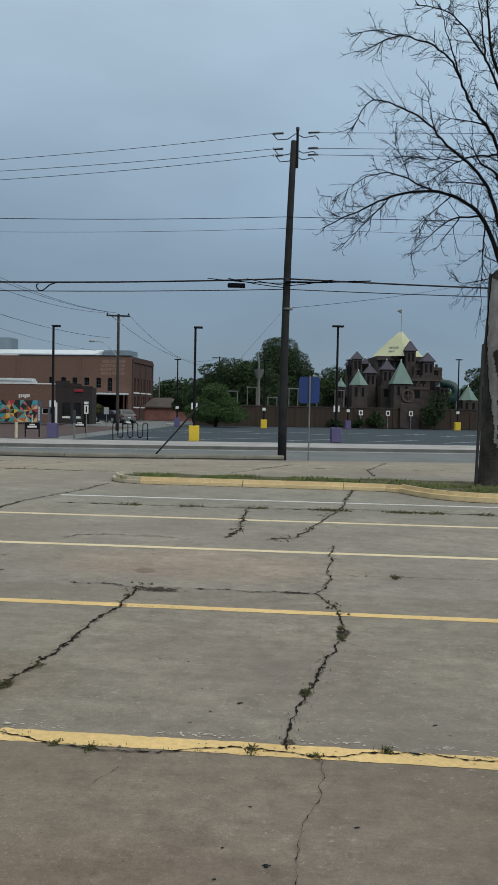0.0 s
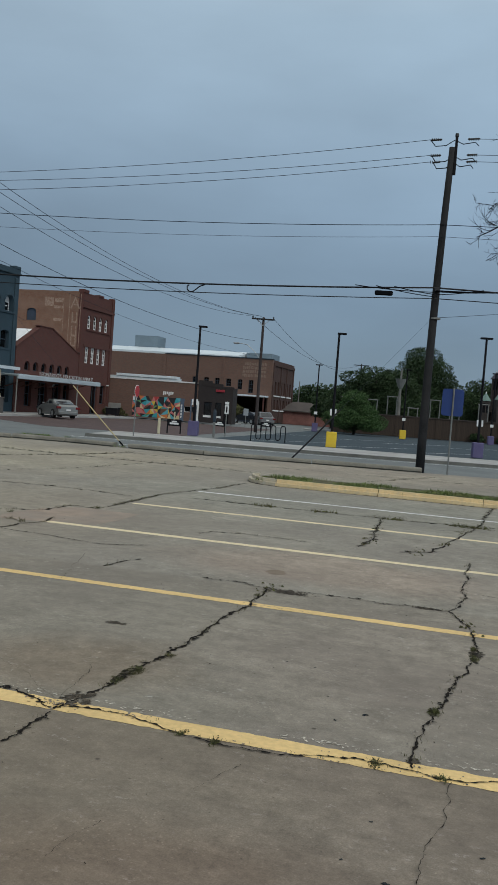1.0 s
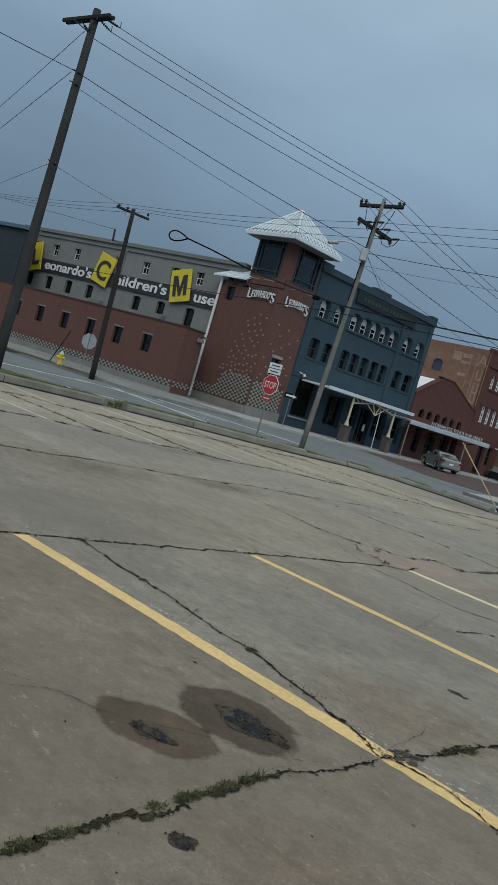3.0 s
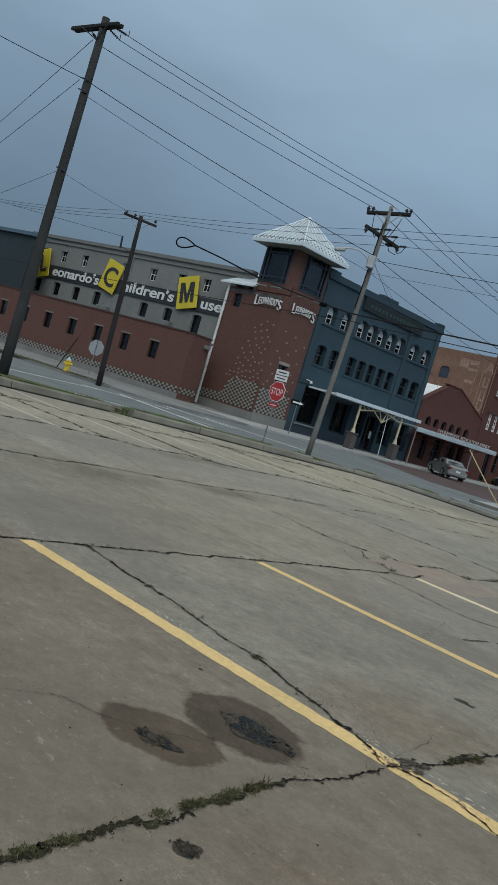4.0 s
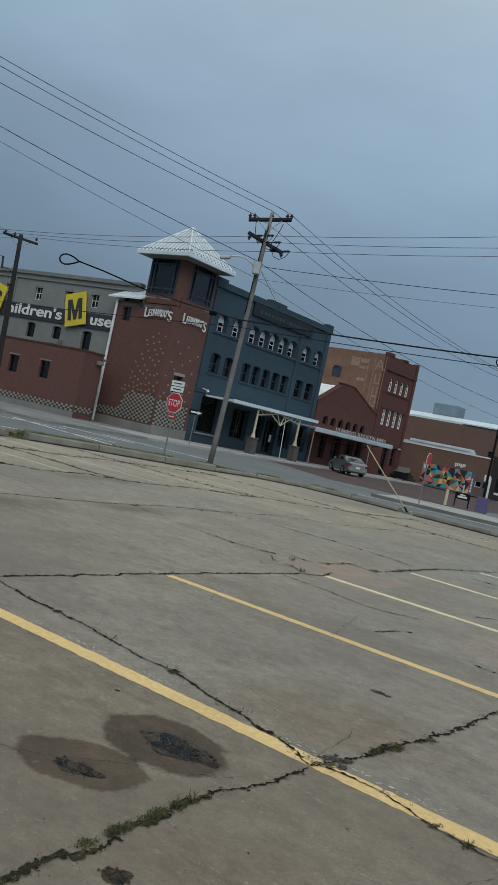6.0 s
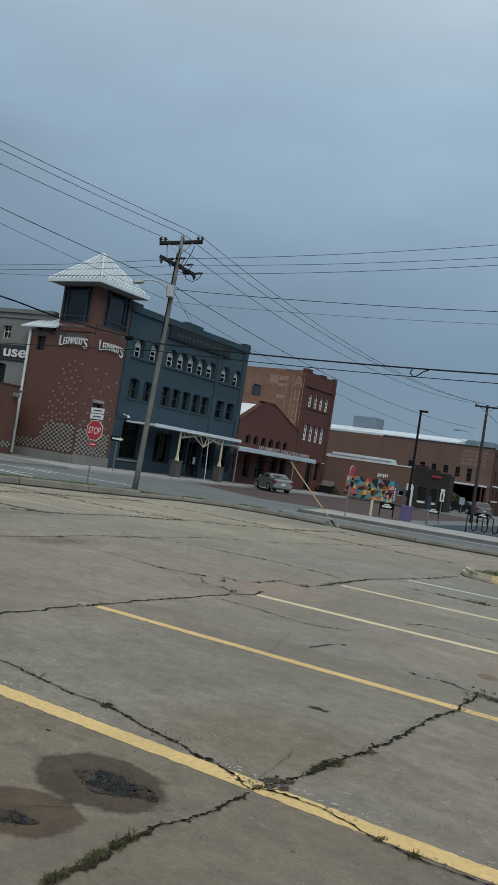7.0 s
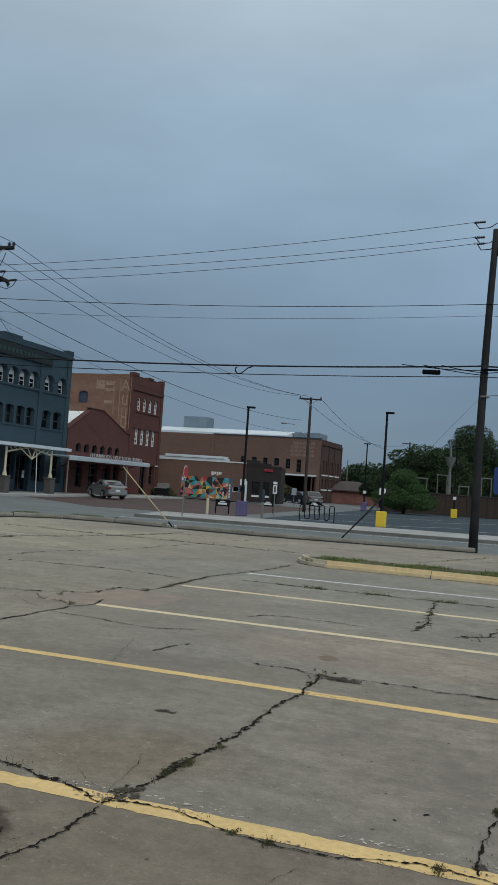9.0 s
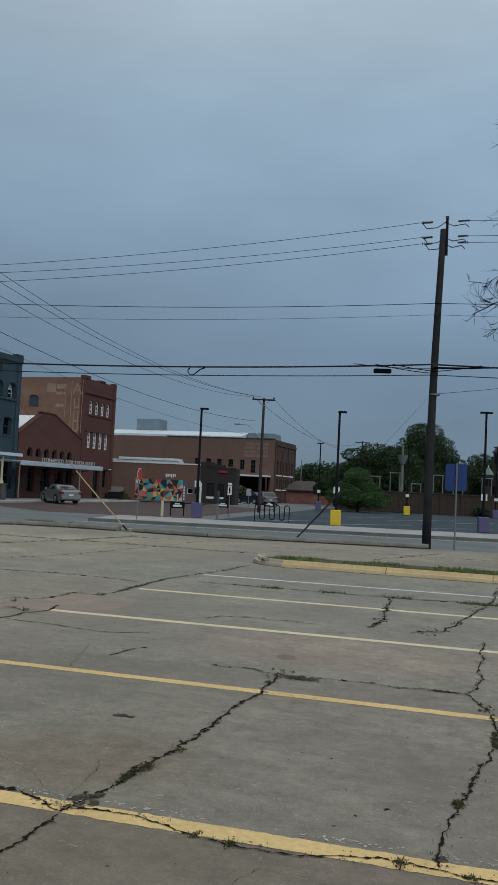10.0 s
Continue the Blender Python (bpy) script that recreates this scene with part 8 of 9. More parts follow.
for k in range(NZ):
    for q in range(NA_):
        gone = peeled(k + 0.5, q + 0.5)
        dst, sink = (bare, 0.018) if gone else (bark, 0.0)
        dst.faces.new([dst.verts.new(trunk_at(kk, qq, sink)) for kk, qq in ((k, q), (k, q + 1), (k + 1, q + 1), (k + 1, q))])
bark.faces.new([bark.verts.new(trunk_at(NZ - 1, q, 0.02)) for q in range(NA_)])
for b_ in (bark, bare):
    bmesh.ops.remove_doubles(b_, verts=b_.verts, dist=0.0005)
part("trunk", bark, M_BARK, bt, smooth=True)
part("bare_wood", bare, M_BARE, bt, "pale wood where the bark has peeled", smooth=True)
solo("wooden_stake", B(-0.028, 0.028, -0.03, 0.03, -0.02, 3.0, bev=0.008), M_POLEG2, "thin grey stake standing against the tree", "post", pose(3.02, 18.25, 0.1, 0, 1.5, 0))
g = random.Random(19)
twigs = bmesh.new()


def twig(p, d, length, r, depth):
    """A crooked twig that forks."""
    n = 4 if depth else 3
    pts, q = [p], p.copy()
    dd = d.copy()
    bend = Vector((g.gauss(0, 0.10), g.gauss(0, 0.1), g.gauss(0, 0.13)))
    for k in range(n):
        dd = (dd + bend + Vector((g.gauss(0, 0.10), g.gauss(0, 0.10), g.gauss(0, 0.10)))).normalized()
        q = q + dd * length / n
        pts.append(q.copy())
    tube(twigs, pts, [r * (1 - 0.72 * k / n) for k in range(n + 1)], 4)
    if depth:
        for k in range(1, n + 1):
            for s in range(g.choice((1, 1, 2))):
                e = (dd + Vector((g.gauss(0, 0.55), g.gauss(0, 0.5), g.gauss(0, 0.6)))).normalized()
                twig(pts[k], e, length * g.uniform(0.3, 0.55), r * 0.6, depth - 1)


SPINE = []


def limb(th, *line, lush=1.0):
    """A smooth bough through a few places (x, height) in the crown, with its side twigs."""
    pts, dy = [], 0.0
    for i, (x, z) in enumerate(line):
        dy += g.uniform(-0.15, 0.1) if i else 0
        pts.append(Vector((x - TX, dy, z - TY)))
    near = min(SPINE, key=lambda q: (q.x - pts[0].x) ** 2 + (q.z - pts[0].z) ** 2, default=pts[0])
    if line[0][1] > 5.3:
        # a bough springs from the wood that is nearest
        pts = [near.copy()] + [Vector((q.x, q.y + near.y, q.z)) for q in pts[1:]]
    sm = []
    for i in range(len(pts) - 1):
        a, b, c, d = pts[max(i - 1, 0)], pts[i], pts[i + 1], pts[min(i + 2, len(pts) - 1)]
        m = max(3, int((c - b).length / 0.13))
        for k in range(m):
            s = k / m
            sm.append(0.5 * ((2 * b) + (c - a) * s + (2 * a - 5 * b + 4 * c - d) * s * s + (3 * b - a - 3 * c + d) * s ** 3) + Vector((g.gauss(0, 0.008), g.gauss(0, 0.02), g.gauss(0, 0.008))))
    sm.append(pts[-1])
    SPINE.extend(sm)
    n = len(sm) - 1
    part("limb", tube(bmesh.new(), sm, [max(0.006, th * (1 - 0.86 * (k / n) ** 0.8)) for k in range(n + 1)], 7), M_TWIG, bt, smooth=True)
    for k in range(2, n):
        f = k / n
        for _ in range(2):
            if g.random() > lush * (0.42 + 0.5 * f):
                continue
            d = (sm[k] - sm[k - 1]).normalized()
            side = Vector((-d.z, g.gauss(0, 0.3), d.x)) * g.choice((1, 1, -1))
            if side.z < 0 and g.random() < 0.35:
                side = -side
            e = (d * g.uniform(0.5, 1.1) + side * g.uniform(0.3, 0.9)).normalized()
            twig(sm[k], e, g.uniform(0.25, 0.78) * (1.15 - 0.55 * f), 0.0085, 1 if g.random() < 0.55 else 2)


limb(0.062, (3.6, 4.4), (3.13, 5.74), (2.40, 6.35), (1.37, 6.39), (0.22, 5.93), (-0.39, 5.62))
limb(0.055, (3.7, 4.6), (3.11, 6.50), (2.25, 7.35), (1.64, 7.92), (0.66, 8.26), (0.23, 7.64))
limb(0.058, (3.7, 5.0), (3.35, 7.30), (2.76, 8.32), (2.26, 9.29), (1.29, 9.73), (0.39, 9.37))
limb(0.060, (3.75, 5.2), (3.38, 8.30), (2.79, 9.52), (2.23, 10.19), (1.51, 10.39))
limb(0.085, (3.8, 5.0), (3.42, 8.30), (3.12, 9.30), (2.95, 11.0))
limb(0.024, (1.92, 6.43), (1.18, 6.77), (0.57, 6.69), (-0.18, 6.18))
limb(0.026, (2.95, 5.86), (2.41, 5.80), (1.82, 5.32), (1.49, 4.98))
limb(0.028, (3.38, 7.18), (2.56, 7.07), (1.73, 6.47))
limb(0.020, (3.13, 5.74), (3.10, 5.00), (3.07, 3.74), lush=0.6)
limb(0.024, (2.59, 8.81), (2.24, 9.77), (2.05, 10.49))
limb(0.020, (1.07, 6.29), (0.65, 5.87), (-0.01, 5.20))
limb(0.016, (1.29, 9.73), (0.56, 9.84), (0.14, 9.68))
limb(0.016, (3.43, 4.59), (2.69, 4.43), (2.51, 4.59), lush=0.7)
limb(0.020, (3.0, 7.78), (2.35, 8.03), (2.11, 7.98))
limb(0.014, (1.94, 7.71), (1.84, 8.04), (1.80, 8.64), lush=0.5)
limb(0.016, (2.56, 7.01), (1.96, 7.14), (1.41, 7.20))
limb(0.018, (2.40, 6.35), (1.81, 5.80), (1.69, 5.62))
limb(0.018, (2.50, 5.82), (2.25, 5.40), (2.01, 5.07))
limb(0.014, (1.47, 6.84), (1.32, 7.14), (1.10, 7.51))
limb(0.022, (3.11, 6.50), (2.60, 6.55), (2.15, 6.53))
limb(0.026, (3.06, 9.15), (2.92, 10.0), (2.72, 10.9))
limb(0.045, (3.55, 6.2), (3.30, 6.75), (2.95, 6.95), (2.70, 7.45))
limb(0.062, (3.9, 4.6), (4.6, 6.5), (5.4, 8.4), (5.9, 9.9))
ob = part("twig_mass", twigs, M_TWIG, bt, "fine dark leafless twigs")
ob["kind"] = "stuff"


# ---- cars ----
def sedan(x, y, rz, paint, label, L=4.7, W=1.8, H=1.44, z=0.0):
    """A saloon: local +x is forward."""
    c = thing("car", label, "car", pose(x, y, z, 0, 0, rz))
    h = L / 2
    low = [(-h, 0.42), (-h + 0.04, 0.26), (-h + 0.5, 0.2), (h - 0.5, 0.2), (h - 0.05, 0.3), (h, 0.5), (h - 0.08, 0.66), (h - 0.95, 0.86), (h - 1.3, 0.93), (-h + 1.0, 1.0), (-h + 0.15, 0.98), (-h + 0.02, 0.85)]
    bm = slab_v(bmesh.new(), low, -W / 2, W / 2)
    bmesh.ops.bevel(bm, geom=[e for e in bm.edges if abs(e.verts[0].co.y - e.verts[1].co.y) < 0.01], offset=0.07, segments=2, affect="EDGES")
    for v in bm.verts:
        k = 1 - 0.10 * max(0, abs(v.co.x) - h + 1.0) ** 2
        v.co.y *= k * (1 - 0.05 * max(0, v.co.z - 0.75))
    part("body", bm, paint, c, smooth=False)
    cab = [(-h + 0.55, 0.97), (h - 1.45, 0.92), (h - 2.15, H - 0.05), (h - 2.6, H), (-h + 1.75, H), (-h + 1.3, H - 0.06)]
    bm = slab_v(bmesh.new(), cab, -W / 2 + 0.06, W / 2 - 0.06)
    for v in bm.verts:
        v.co.y *= 1 - 0.34 * max(0, v.co.z - 0.92)
    bmesh.ops.bevel(bm, geom=list(bm.edges), offset=0.035, segments=2, affect="EDGES")
    part("cabin", bm, paint, c)
    win = [(-h + 1.15, 1.02), (h - 1.75, 0.98), (h - 2.25, H - 0.12), (-h + 1.65, H - 0.12)]
    for s in (-1, 1):
        bm = bmesh.new()
        vs = [bm.verts.new((px, s * ((W / 2 - 0.055) * (1 - 0.34 * max(0, pz - 0.92)) + 0.006), pz)) for px, pz in win]
        bm.faces.new(vs if s < 0 else vs[::-1])
        part("side_window", bm, M_DARKGL, c)
        part("pillar", B(-0.12, -0.05, s * (W / 2 - 0.085) - 0.02, s * (W / 2 - 0.085) + 0.02, 1.0, H - 0.12), paint, c)
    for sgn, pts in ((-1, [(-h + 0.62, 1.03), (-h + 1.26, H - 0.1)]), (1, [(h - 1.5, 1.0), (h - 2.12, H - 0.1)])):
        bm = bmesh.new()
        (x0, z0), (x1, z1) = pts
        w0, w1 = W / 2 - 0.18, W / 2 - 0.3
        off = 0.045 * sgn
        vs = [bm.verts.new(p) for p in ((x0 + off, -w0, z0), (x0 + off, w0, z0), (x1 + off, w1, z1), (x1 + off, -w1, z1))]
        bm.faces.new(vs[::-1] if sgn < 0 else vs)
        part("windscreen" if sgn > 0 else "rear_window", bm, M_DARKGL, c)
    for sx in (-h + 0.95, h - 0.9):
        for s in (-1, 1):
            yy = s * (W / 2 - 0.1)
            w = part("wheel", rod(bmesh.new(), (sx, yy - 0.11, 0.32), (sx, yy + 0.11, 0.32), 0.32, 0.32, 18), M_RUBBER, c)
            part("rim", rod(bmesh.new(), (sx, yy + s * 0.105, 0.32), (sx, yy + s * 0.118, 0.32), 0.2, 0.19, 12), M_STEEL, w)
    for s in (-1, 1):
        part("tail_lamp", B(-h - 0.012, -h + 0.12, s * 0.72 - 0.17, s * 0.72 + 0.17, 0.7, 0.86, bev=0.01), M_TAIL, c)
        part("headlamp", B(h - 0.2, h + 0.0, s * 0.66 - 0.16, s * 0.66 + 0.16, 0.56, 0.68, bev=0.01), M_GLASS, c)
        part("door_mirror", B(h - 1.75, h - 1.6, s * (W / 2 + 0.08) - 0.08, s * (W / 2 + 0.08) + 0.08, 0.95, 1.07, bev=0.02), paint, c)
    part("number_plate", B(-h - 0.015, -h + 0.02, -0.16, 0.16, 0.56, 0.68), M_WHITE, c)
    part("bumper", B(-h - 0.05, -h + 0.15, -W / 2 + 0.12, W / 2 - 0.12, 0.3, 0.5, bev=0.03), paint, c)
    return c


M_DARKGL = mat("car_window_glass", (0.02, 0.024, 0.026), 0.06, var=0.02, bump=0)
sedan(-29.9, 55.6, 140, M_SILVER, "silver saloon car parked beside the brick hall", L=4.3, W=1.65, H=1.34, z=STREET + 0.05)
sedan(-23.3, 91.0, 118, M_GCAR, "grey car parked by the loading dock", L=4.4, W=1.72, H=1.5, z=STREET)
sedan(-25.4, 92.6, 150, M_DCAR, "dark car parked deeper in the loading yard", L=4.4, W=1.72, H=1.42, z=STREET)


# ---- cracks, weeds, potholes in the concrete ----
CRACKS = {
    "a": (0.005, 0.024, [(-2.01, 3.85), (-1.94, 4.07), (-1.89, 4.58), (-1.83, 4.97), (-1.80, 5.43), (-1.77, 6.15), (-1.70, 6.59), (-1.74, 7.33)]),
    "b": (0.003, 0.011, [(-2.42, 7.43), (-2.12, 7.44), (-1.74, 7.33), (-1.40, 7.35), (-1.05, 7.37), (-0.62, 7.32), (-0.14, 7.37)]),
    "c": (0.004, 0.017, [(-0.20, 3.92), (-0.19, 4.19), (-0.17, 4.49), (-0.12, 4.75), (-0.07, 5.10), (-0.01, 5.49), (0.08, 5.88), (0.09, 6.32), (0.05, 6.82), (-0.14, 7.37), (-0.04, 7.61), (-0.02, 9.26), (0.02, 10.06)]),
    "d": (0.006, 0.02, [(-0.82, 10.29), (-0.44, 10.58), (-0.21, 12.04), (0.10, 13.71), (0.4, 17.3)]),
    "e": (0.0008, 0.004, [(-0.02, 3.84), (-0.02, 3.61), (-0.05, 3.32), (-0.10, 3.15), (-0.11, 2.80), (-0.2, 2.2), (-0.1, 1.4)]),
    "f": (0.004, 0.016, [(-2.02, 3.90), (-1.69, 3.94), (-1.36, 3.84), (-1.07, 3.79), (-0.73, 3.83), (-0.32, 3.91), (-0.04, 3.86), (0.05, 3.86), (0.18, 3.95), (0.50, 3.97), (0.79, 3.93), (1.6, 3.9), (3.0, 3.95)]),
    "g": (0.003, 0.010, [(0.10, 8.25), (0.53, 8.20), (1.14, 8.24), (1.62, 8.31), (3.0, 8.4)]),
    "h": (0.006, 0.020, [(-3.29, 9.95), (-3.2, 10.2), (-2.84, 10.34), (-2.32, 10.3), (-1.9, 10.26)]),
    "bl": (0.0012, 0.004, [(-2.15, 4.62), (-2.09, 4.13), (-2.05, 3.98)]),
    "bn": (0.001, 0.0035, [(-3.8, 7.81), (-3.62, 7.2), (-3.45, 6.62)]),
    "i": (0.006, 0.018, [(-1.34, 10.30), (-1.26, 11.0), (-1.40, 13.69)]),
    "j": (0.008, 0.028, [(-4.62, 13.61), (-2.65, 13.58), (-1.0, 13.57), (0.53, 13.82), (2.60, 13.52), (4.0, 13.5)]),
    "k": (0.008, 0.024, [(-5.24, 11.6), (-5.24, 13.63), (-4.88, 15.6), (-4.75, 17.3)]),
    "l": (0.004, 0.021, [(-2.3, 0.6), (-2.1, 1.4), (-2.05, 1.6), (-2.05, 1.71), (-2.06, 1.77), (-2.05, 1.89), (-2.05, 2.01), (-2.08, 2.06), (-2.06, 2.16), (-2.02, 2.27), (-2.03, 2.35), (-2.07, 2.44), (-2.08, 2.54), (-2.07, 2.63), (-2.05, 2.75), (-2.10, 2.84), (-2.08, 3.01), (-2.08, 3.14), (-2.03, 3.26), (-2.0, 3.5), (-2.0, 3.81)]),
    "m": (0.006, 0.020, [(-5.59, 4.51), (-4.93, 4.41), (-4.30, 4.39), (-3.66, 4.26), (-3.31, 4.26), (-2.89, 4.14), (-2.37, 4.02), (-2.03, 3.85)]),
    "n": (0.010, 0.032, [(-5.7, 0.5), (-5.64, 3.82), (-5.56, 4.60), (-5.50, 5.77), (-5.48, 6.78), (-5.32, 9.07), (-5.2, 9.32), (-5.28, 9.9)]),
    "o": (0.006, 0.018, [(-7.43, 9.84), (-6.7, 9.79), (-6.21, 10.03), (-5.74, 10.34), (-5.68, 11.16), (-5.23, 11.11), (-5.24, 13.6)]),
    "p": (0.007, 0.018, [(-5.32, 8.68), (-4.95, 8.62), (-4.6, 8.57), (-4.2, 8.49), (-3.83, 8.47), (-3.47, 8.71)]),
    "q": (0.008, 0.022, [(-3.37, 7.35), (-3.32, 7.73), (-3.22, 7.90)]),
    "r": (0.008, 0.028, [(-9.7, 1.0), (-9.65, 6.15), (-9.57, 6.8), (-9.67, 7.73), (-9.59, 8.23), (-9.47, 9.16), (-9.43, 10.27), (-9.55, 11.18), (-9.46, 12.51), (-8.9, 12.95), (-8.28, 13.13), (-7.05, 13.21), (-6.35, 13.17), (-5.51, 12.98)]),
    "s": (0.010, 0.034, [(-13.3, 3.0), (-13.23, 8.29), (-13.38, 9.19), (-13.17, 9.9), (-13.0, 10.55), (-12.62, 11.09), (-12.8, 12.49), (-12.39, 13.09), (-12.23, 14.17), (-12.31, 15.14), (-12.1, 16.33), (-11.88, 16.86), (-11.75, 18.0), (-11.19, 18.92), (-10.6, 21.0), (-10.2, 24.0)]),
    "t": (0.012, 0.04, [(-16.6, 6.0), (-16.88, 11.35), (-16.3, 11.9), (-16.3, 13.0), (-16.0, 15.04), (-16.21, 16.27), (-16.06, 17.42), (-16.07, 18.46), (-15.8, 21.0)]),
    "u": (0.005, 0.014, [(-16.3, 13.0), (-15.38, 13.09), (-14.54, 13.08), (-13.47, 12.97), (-12.4, 13.09)]),
    "ba": (0.005, 0.014, [(-9.36, 11.4), (-9.36, 13.6), (-9.32, 15.08), (-8.82, 16.09), (-8.5, 17.84), (-8.2, 20.5), (-7.9, 24.5)]),
    "bb": (0.003, 0.009, [(-12.02, 9.4), (-10.72, 9.16), (-9.63, 8.77)]),
    "bc": (0.003, 0.008, [(-9.17, 7.36), (-8.47, 7.41), (-8.03, 7.61)]),
    "bd": (0.004, 0.01, [(-9.43, 10.27), (-8.64, 10.17), (-7.43, 9.84)]),
    "be": (0.003, 0.009, [(-9.47, 12.08), (-9.9, 12.63), (-10.03, 13.11)]),
    "bf": (0.004, 0.012, [(-6.23, 9.8), (-5.88, 9.41), (-5.6, 9.4), (-5.36, 9.21)]),
    "bg": (0.003, 0.009, [(-6.38, 9.47), (-5.83, 8.98), (-5.36, 8.74)]),
    "bh": (0.006, 0.016, [(-18.6, 20.0), (-15.71, 20.6), (-13.32, 20.9), (-11.0, 20.7), (-8.3, 20.6), (-5.2, 20.4)]),
    "bi": (0.006, 0.016, [(-19.0, 16.9), (-16.1, 17.2), (-13.4, 17.1), (-11.8, 17.6)]),
    "bj": (0.004, 0.012, [(-18.9, 10.6), (-16.8, 10.5), (-15.1, 10.55), (-13.05, 10.5)]),
    "bk": (0.006, 0.016, [(-10.0, 23.5), (-6.0, 23.0), (-2.4, 23.4), (2.0, 23.6), (8.0, 24.8)]),
    "v": (0.01, 0.03, [(-2.6, 20.9), (-2.0, 22.6), (-1.1, 25.0)]),
    "w": (0.01, 0.03, [(1.0, 21.0), (0.9, 23.0), (1.6, 26.5)]),
    "x": (0.0008, 0.003, [(-4.9, 6.9), (-4.6, 6.3), (-4.3, 5.7)]),
    "y": (0.0006, 0.002, [(-2.0, 3.95), (-2.45, 4.3), (-2.9, 4.55)]),
    "aa": (0.0006, 0.003, [(-0.93, 3.62), (-1.0, 3.45), (-1.06, 3.30)]),
    "ab": (0.0006, 0.002, [(-1.28, 2.9), (-1.35, 2.75), (-1.36, 2.6)]),
    "ac": (0.0006, 0.002, [(-1.66, 6.2), (-1.85, 5.95), (-1.95, 5.8)]),
    "ad": (0.0008, 0.003, [(0.12, 5.8), (0.24, 5.72)]),
    "ae": (0.001, 0.003, [(-3.3, 2.35), (-2.9, 2.55), (-2.7, 2.7), (-2.35, 3.1), (-2.1, 3.4)]),
    "z": (0.001, 0.003, [(-3.2, 2.1), (-3.05, 2.5), (-2.8, 2.6)]),
}


def jagged(pts, amp, rnd):
    """The same line broken into short crooked runs."""
    out = [pts[0]]
    for (x0, y0), (x1, y1) in zip(pts, pts[1:]):
        d = math.hypot(x1 - x0, y1 - y0)
        n = max(1, int(d / 0.13))
        for k in range(1, n + 1):
            o = rnd.gauss(0, amp) if k < n else 0.0
            out.append((x0 + (x1 - x0) * k / n - (y1 - y0) / d * o, y0 + (y1 - y0) * k / n + (x1 - x0) / d * o))
    return out


for k, key in enumerate(CRACKS):
    w0, w1, pts = CRACKS[key]
    CRACKS[key] = (w0, w1, jagged(pts, 0.007 if key == "l" else 0.018 if w1 > 0.009 else 0.012, random.Random(300 + k)))
crk = thing("cracks", "jagged dirt-filled cracks across the old concrete", "cracks", kind="structure")
for k, (name, (w0, w1, pts)) in enumerate(CRACKS.items()):
    bm = ribbon(bmesh.new(), pts, w0, w1, 0.0062, step=0.02, jag=0.9, wander=0.42, rnd=random.Random(100 + k), keep=0.7, power=1.6)
    part("crack", bm, M_DIRT, crk)
    if w1 >= 0.018 and name in "acdl":
        bm = ribbon(bmesh.new(), pts, w0 * 1.2, w1 * 1.6, 0.0048, step=0.02, jag=0.95, wander=0.42, rnd=random.Random(100 + k), keep=0.7, power=2.5)
        part("crumbled_edge", bm, M_GRIT, crk)

# soil and moss that fill the widest stretches
bm = bmesh.new()
g = random.Random(67)
for x, y, w, ln in ((-2.05, 1.63, 0.040, 0.12), (-2.055, 1.86, 0.030, 0.16), (-2.07, 2.10, 0.034, 0.10), (-2.03, 2.28, 0.026, 0.09), (-2.075, 2.50, 0.026, 0.10), (-2.06, 2.68, 0.028, 0.08), (-2.09, 2.86, 0.032, 0.09), (-2.08, 3.0, 0.022, 0.08),
                    (-1.92, 4.5, 0.028, 0.12), (0.08, 6.05, 0.03, 0.2), (-0.14, 4.72, 0.022, 0.06), (-3.31, 4.26, 0.03, 0.03), (-4.6, 4.4, 0.025, 0.03)):
    w *= 0.72
    for k in range(14):
        blob(bm, x + g.gauss(0, w * 0.35), y + g.uniform(-1, 1) * ln, w * g.uniform(0.35, 0.8), w * g.uniform(0.5, 1.1), 0.0066 + k * 0.00003, g.uniform(-0.5, 0.5), 0.5, 13, k * 5 + int(y * 100))
part("moss_bed", bm, M_MOSS, crk, "dark soil and moss in the crack")["kind"] = "stuff"
bm = bmesh.new()
for k in range(36):
    r = g.uniform(0.006, 0.024)
    blob(bm, -1.97 + g.gauss(0, 0.035), 4.03 + g.gauss(0, 0.05), r, r * g.uniform(0.6, 1.0), 0.0064 + k * 0.00003, g.uniform(-1, 1), 0.5, 11, k * 7)
part("crumbled_corner", bm, mat("brown_concrete_rubble", (0.125, 0.105, 0.08), 1.0, var=0.5, scale=30, fine=120, bump=0.9, bump_scale=120, tint=(0.05, 0.042, 0.032), tint_amt=1.0, tint_scale=14, spec=0.1), crk, "crumbled gritty corner where cracks meet")["kind"] = "stuff"
bm = prism(bmesh.new(), [(-5.85, 9.38), (-5.34, 9.44), (-4.98, 9.46), (-4.6, 9.62), (-4.52, 10.3), (-4.55, 11.0), (-4.8, 11.0), (-5.24, 11.06), (-5.58, 11.0), (-5.8, 10.6), (-5.92, 10.1), (-5.9, 9.72)], -0.05, 0.0012)
solo("repair_slab", bm, M_PATCH, "pinkish concrete repair slab between cracks", "concrete", kind="structure")

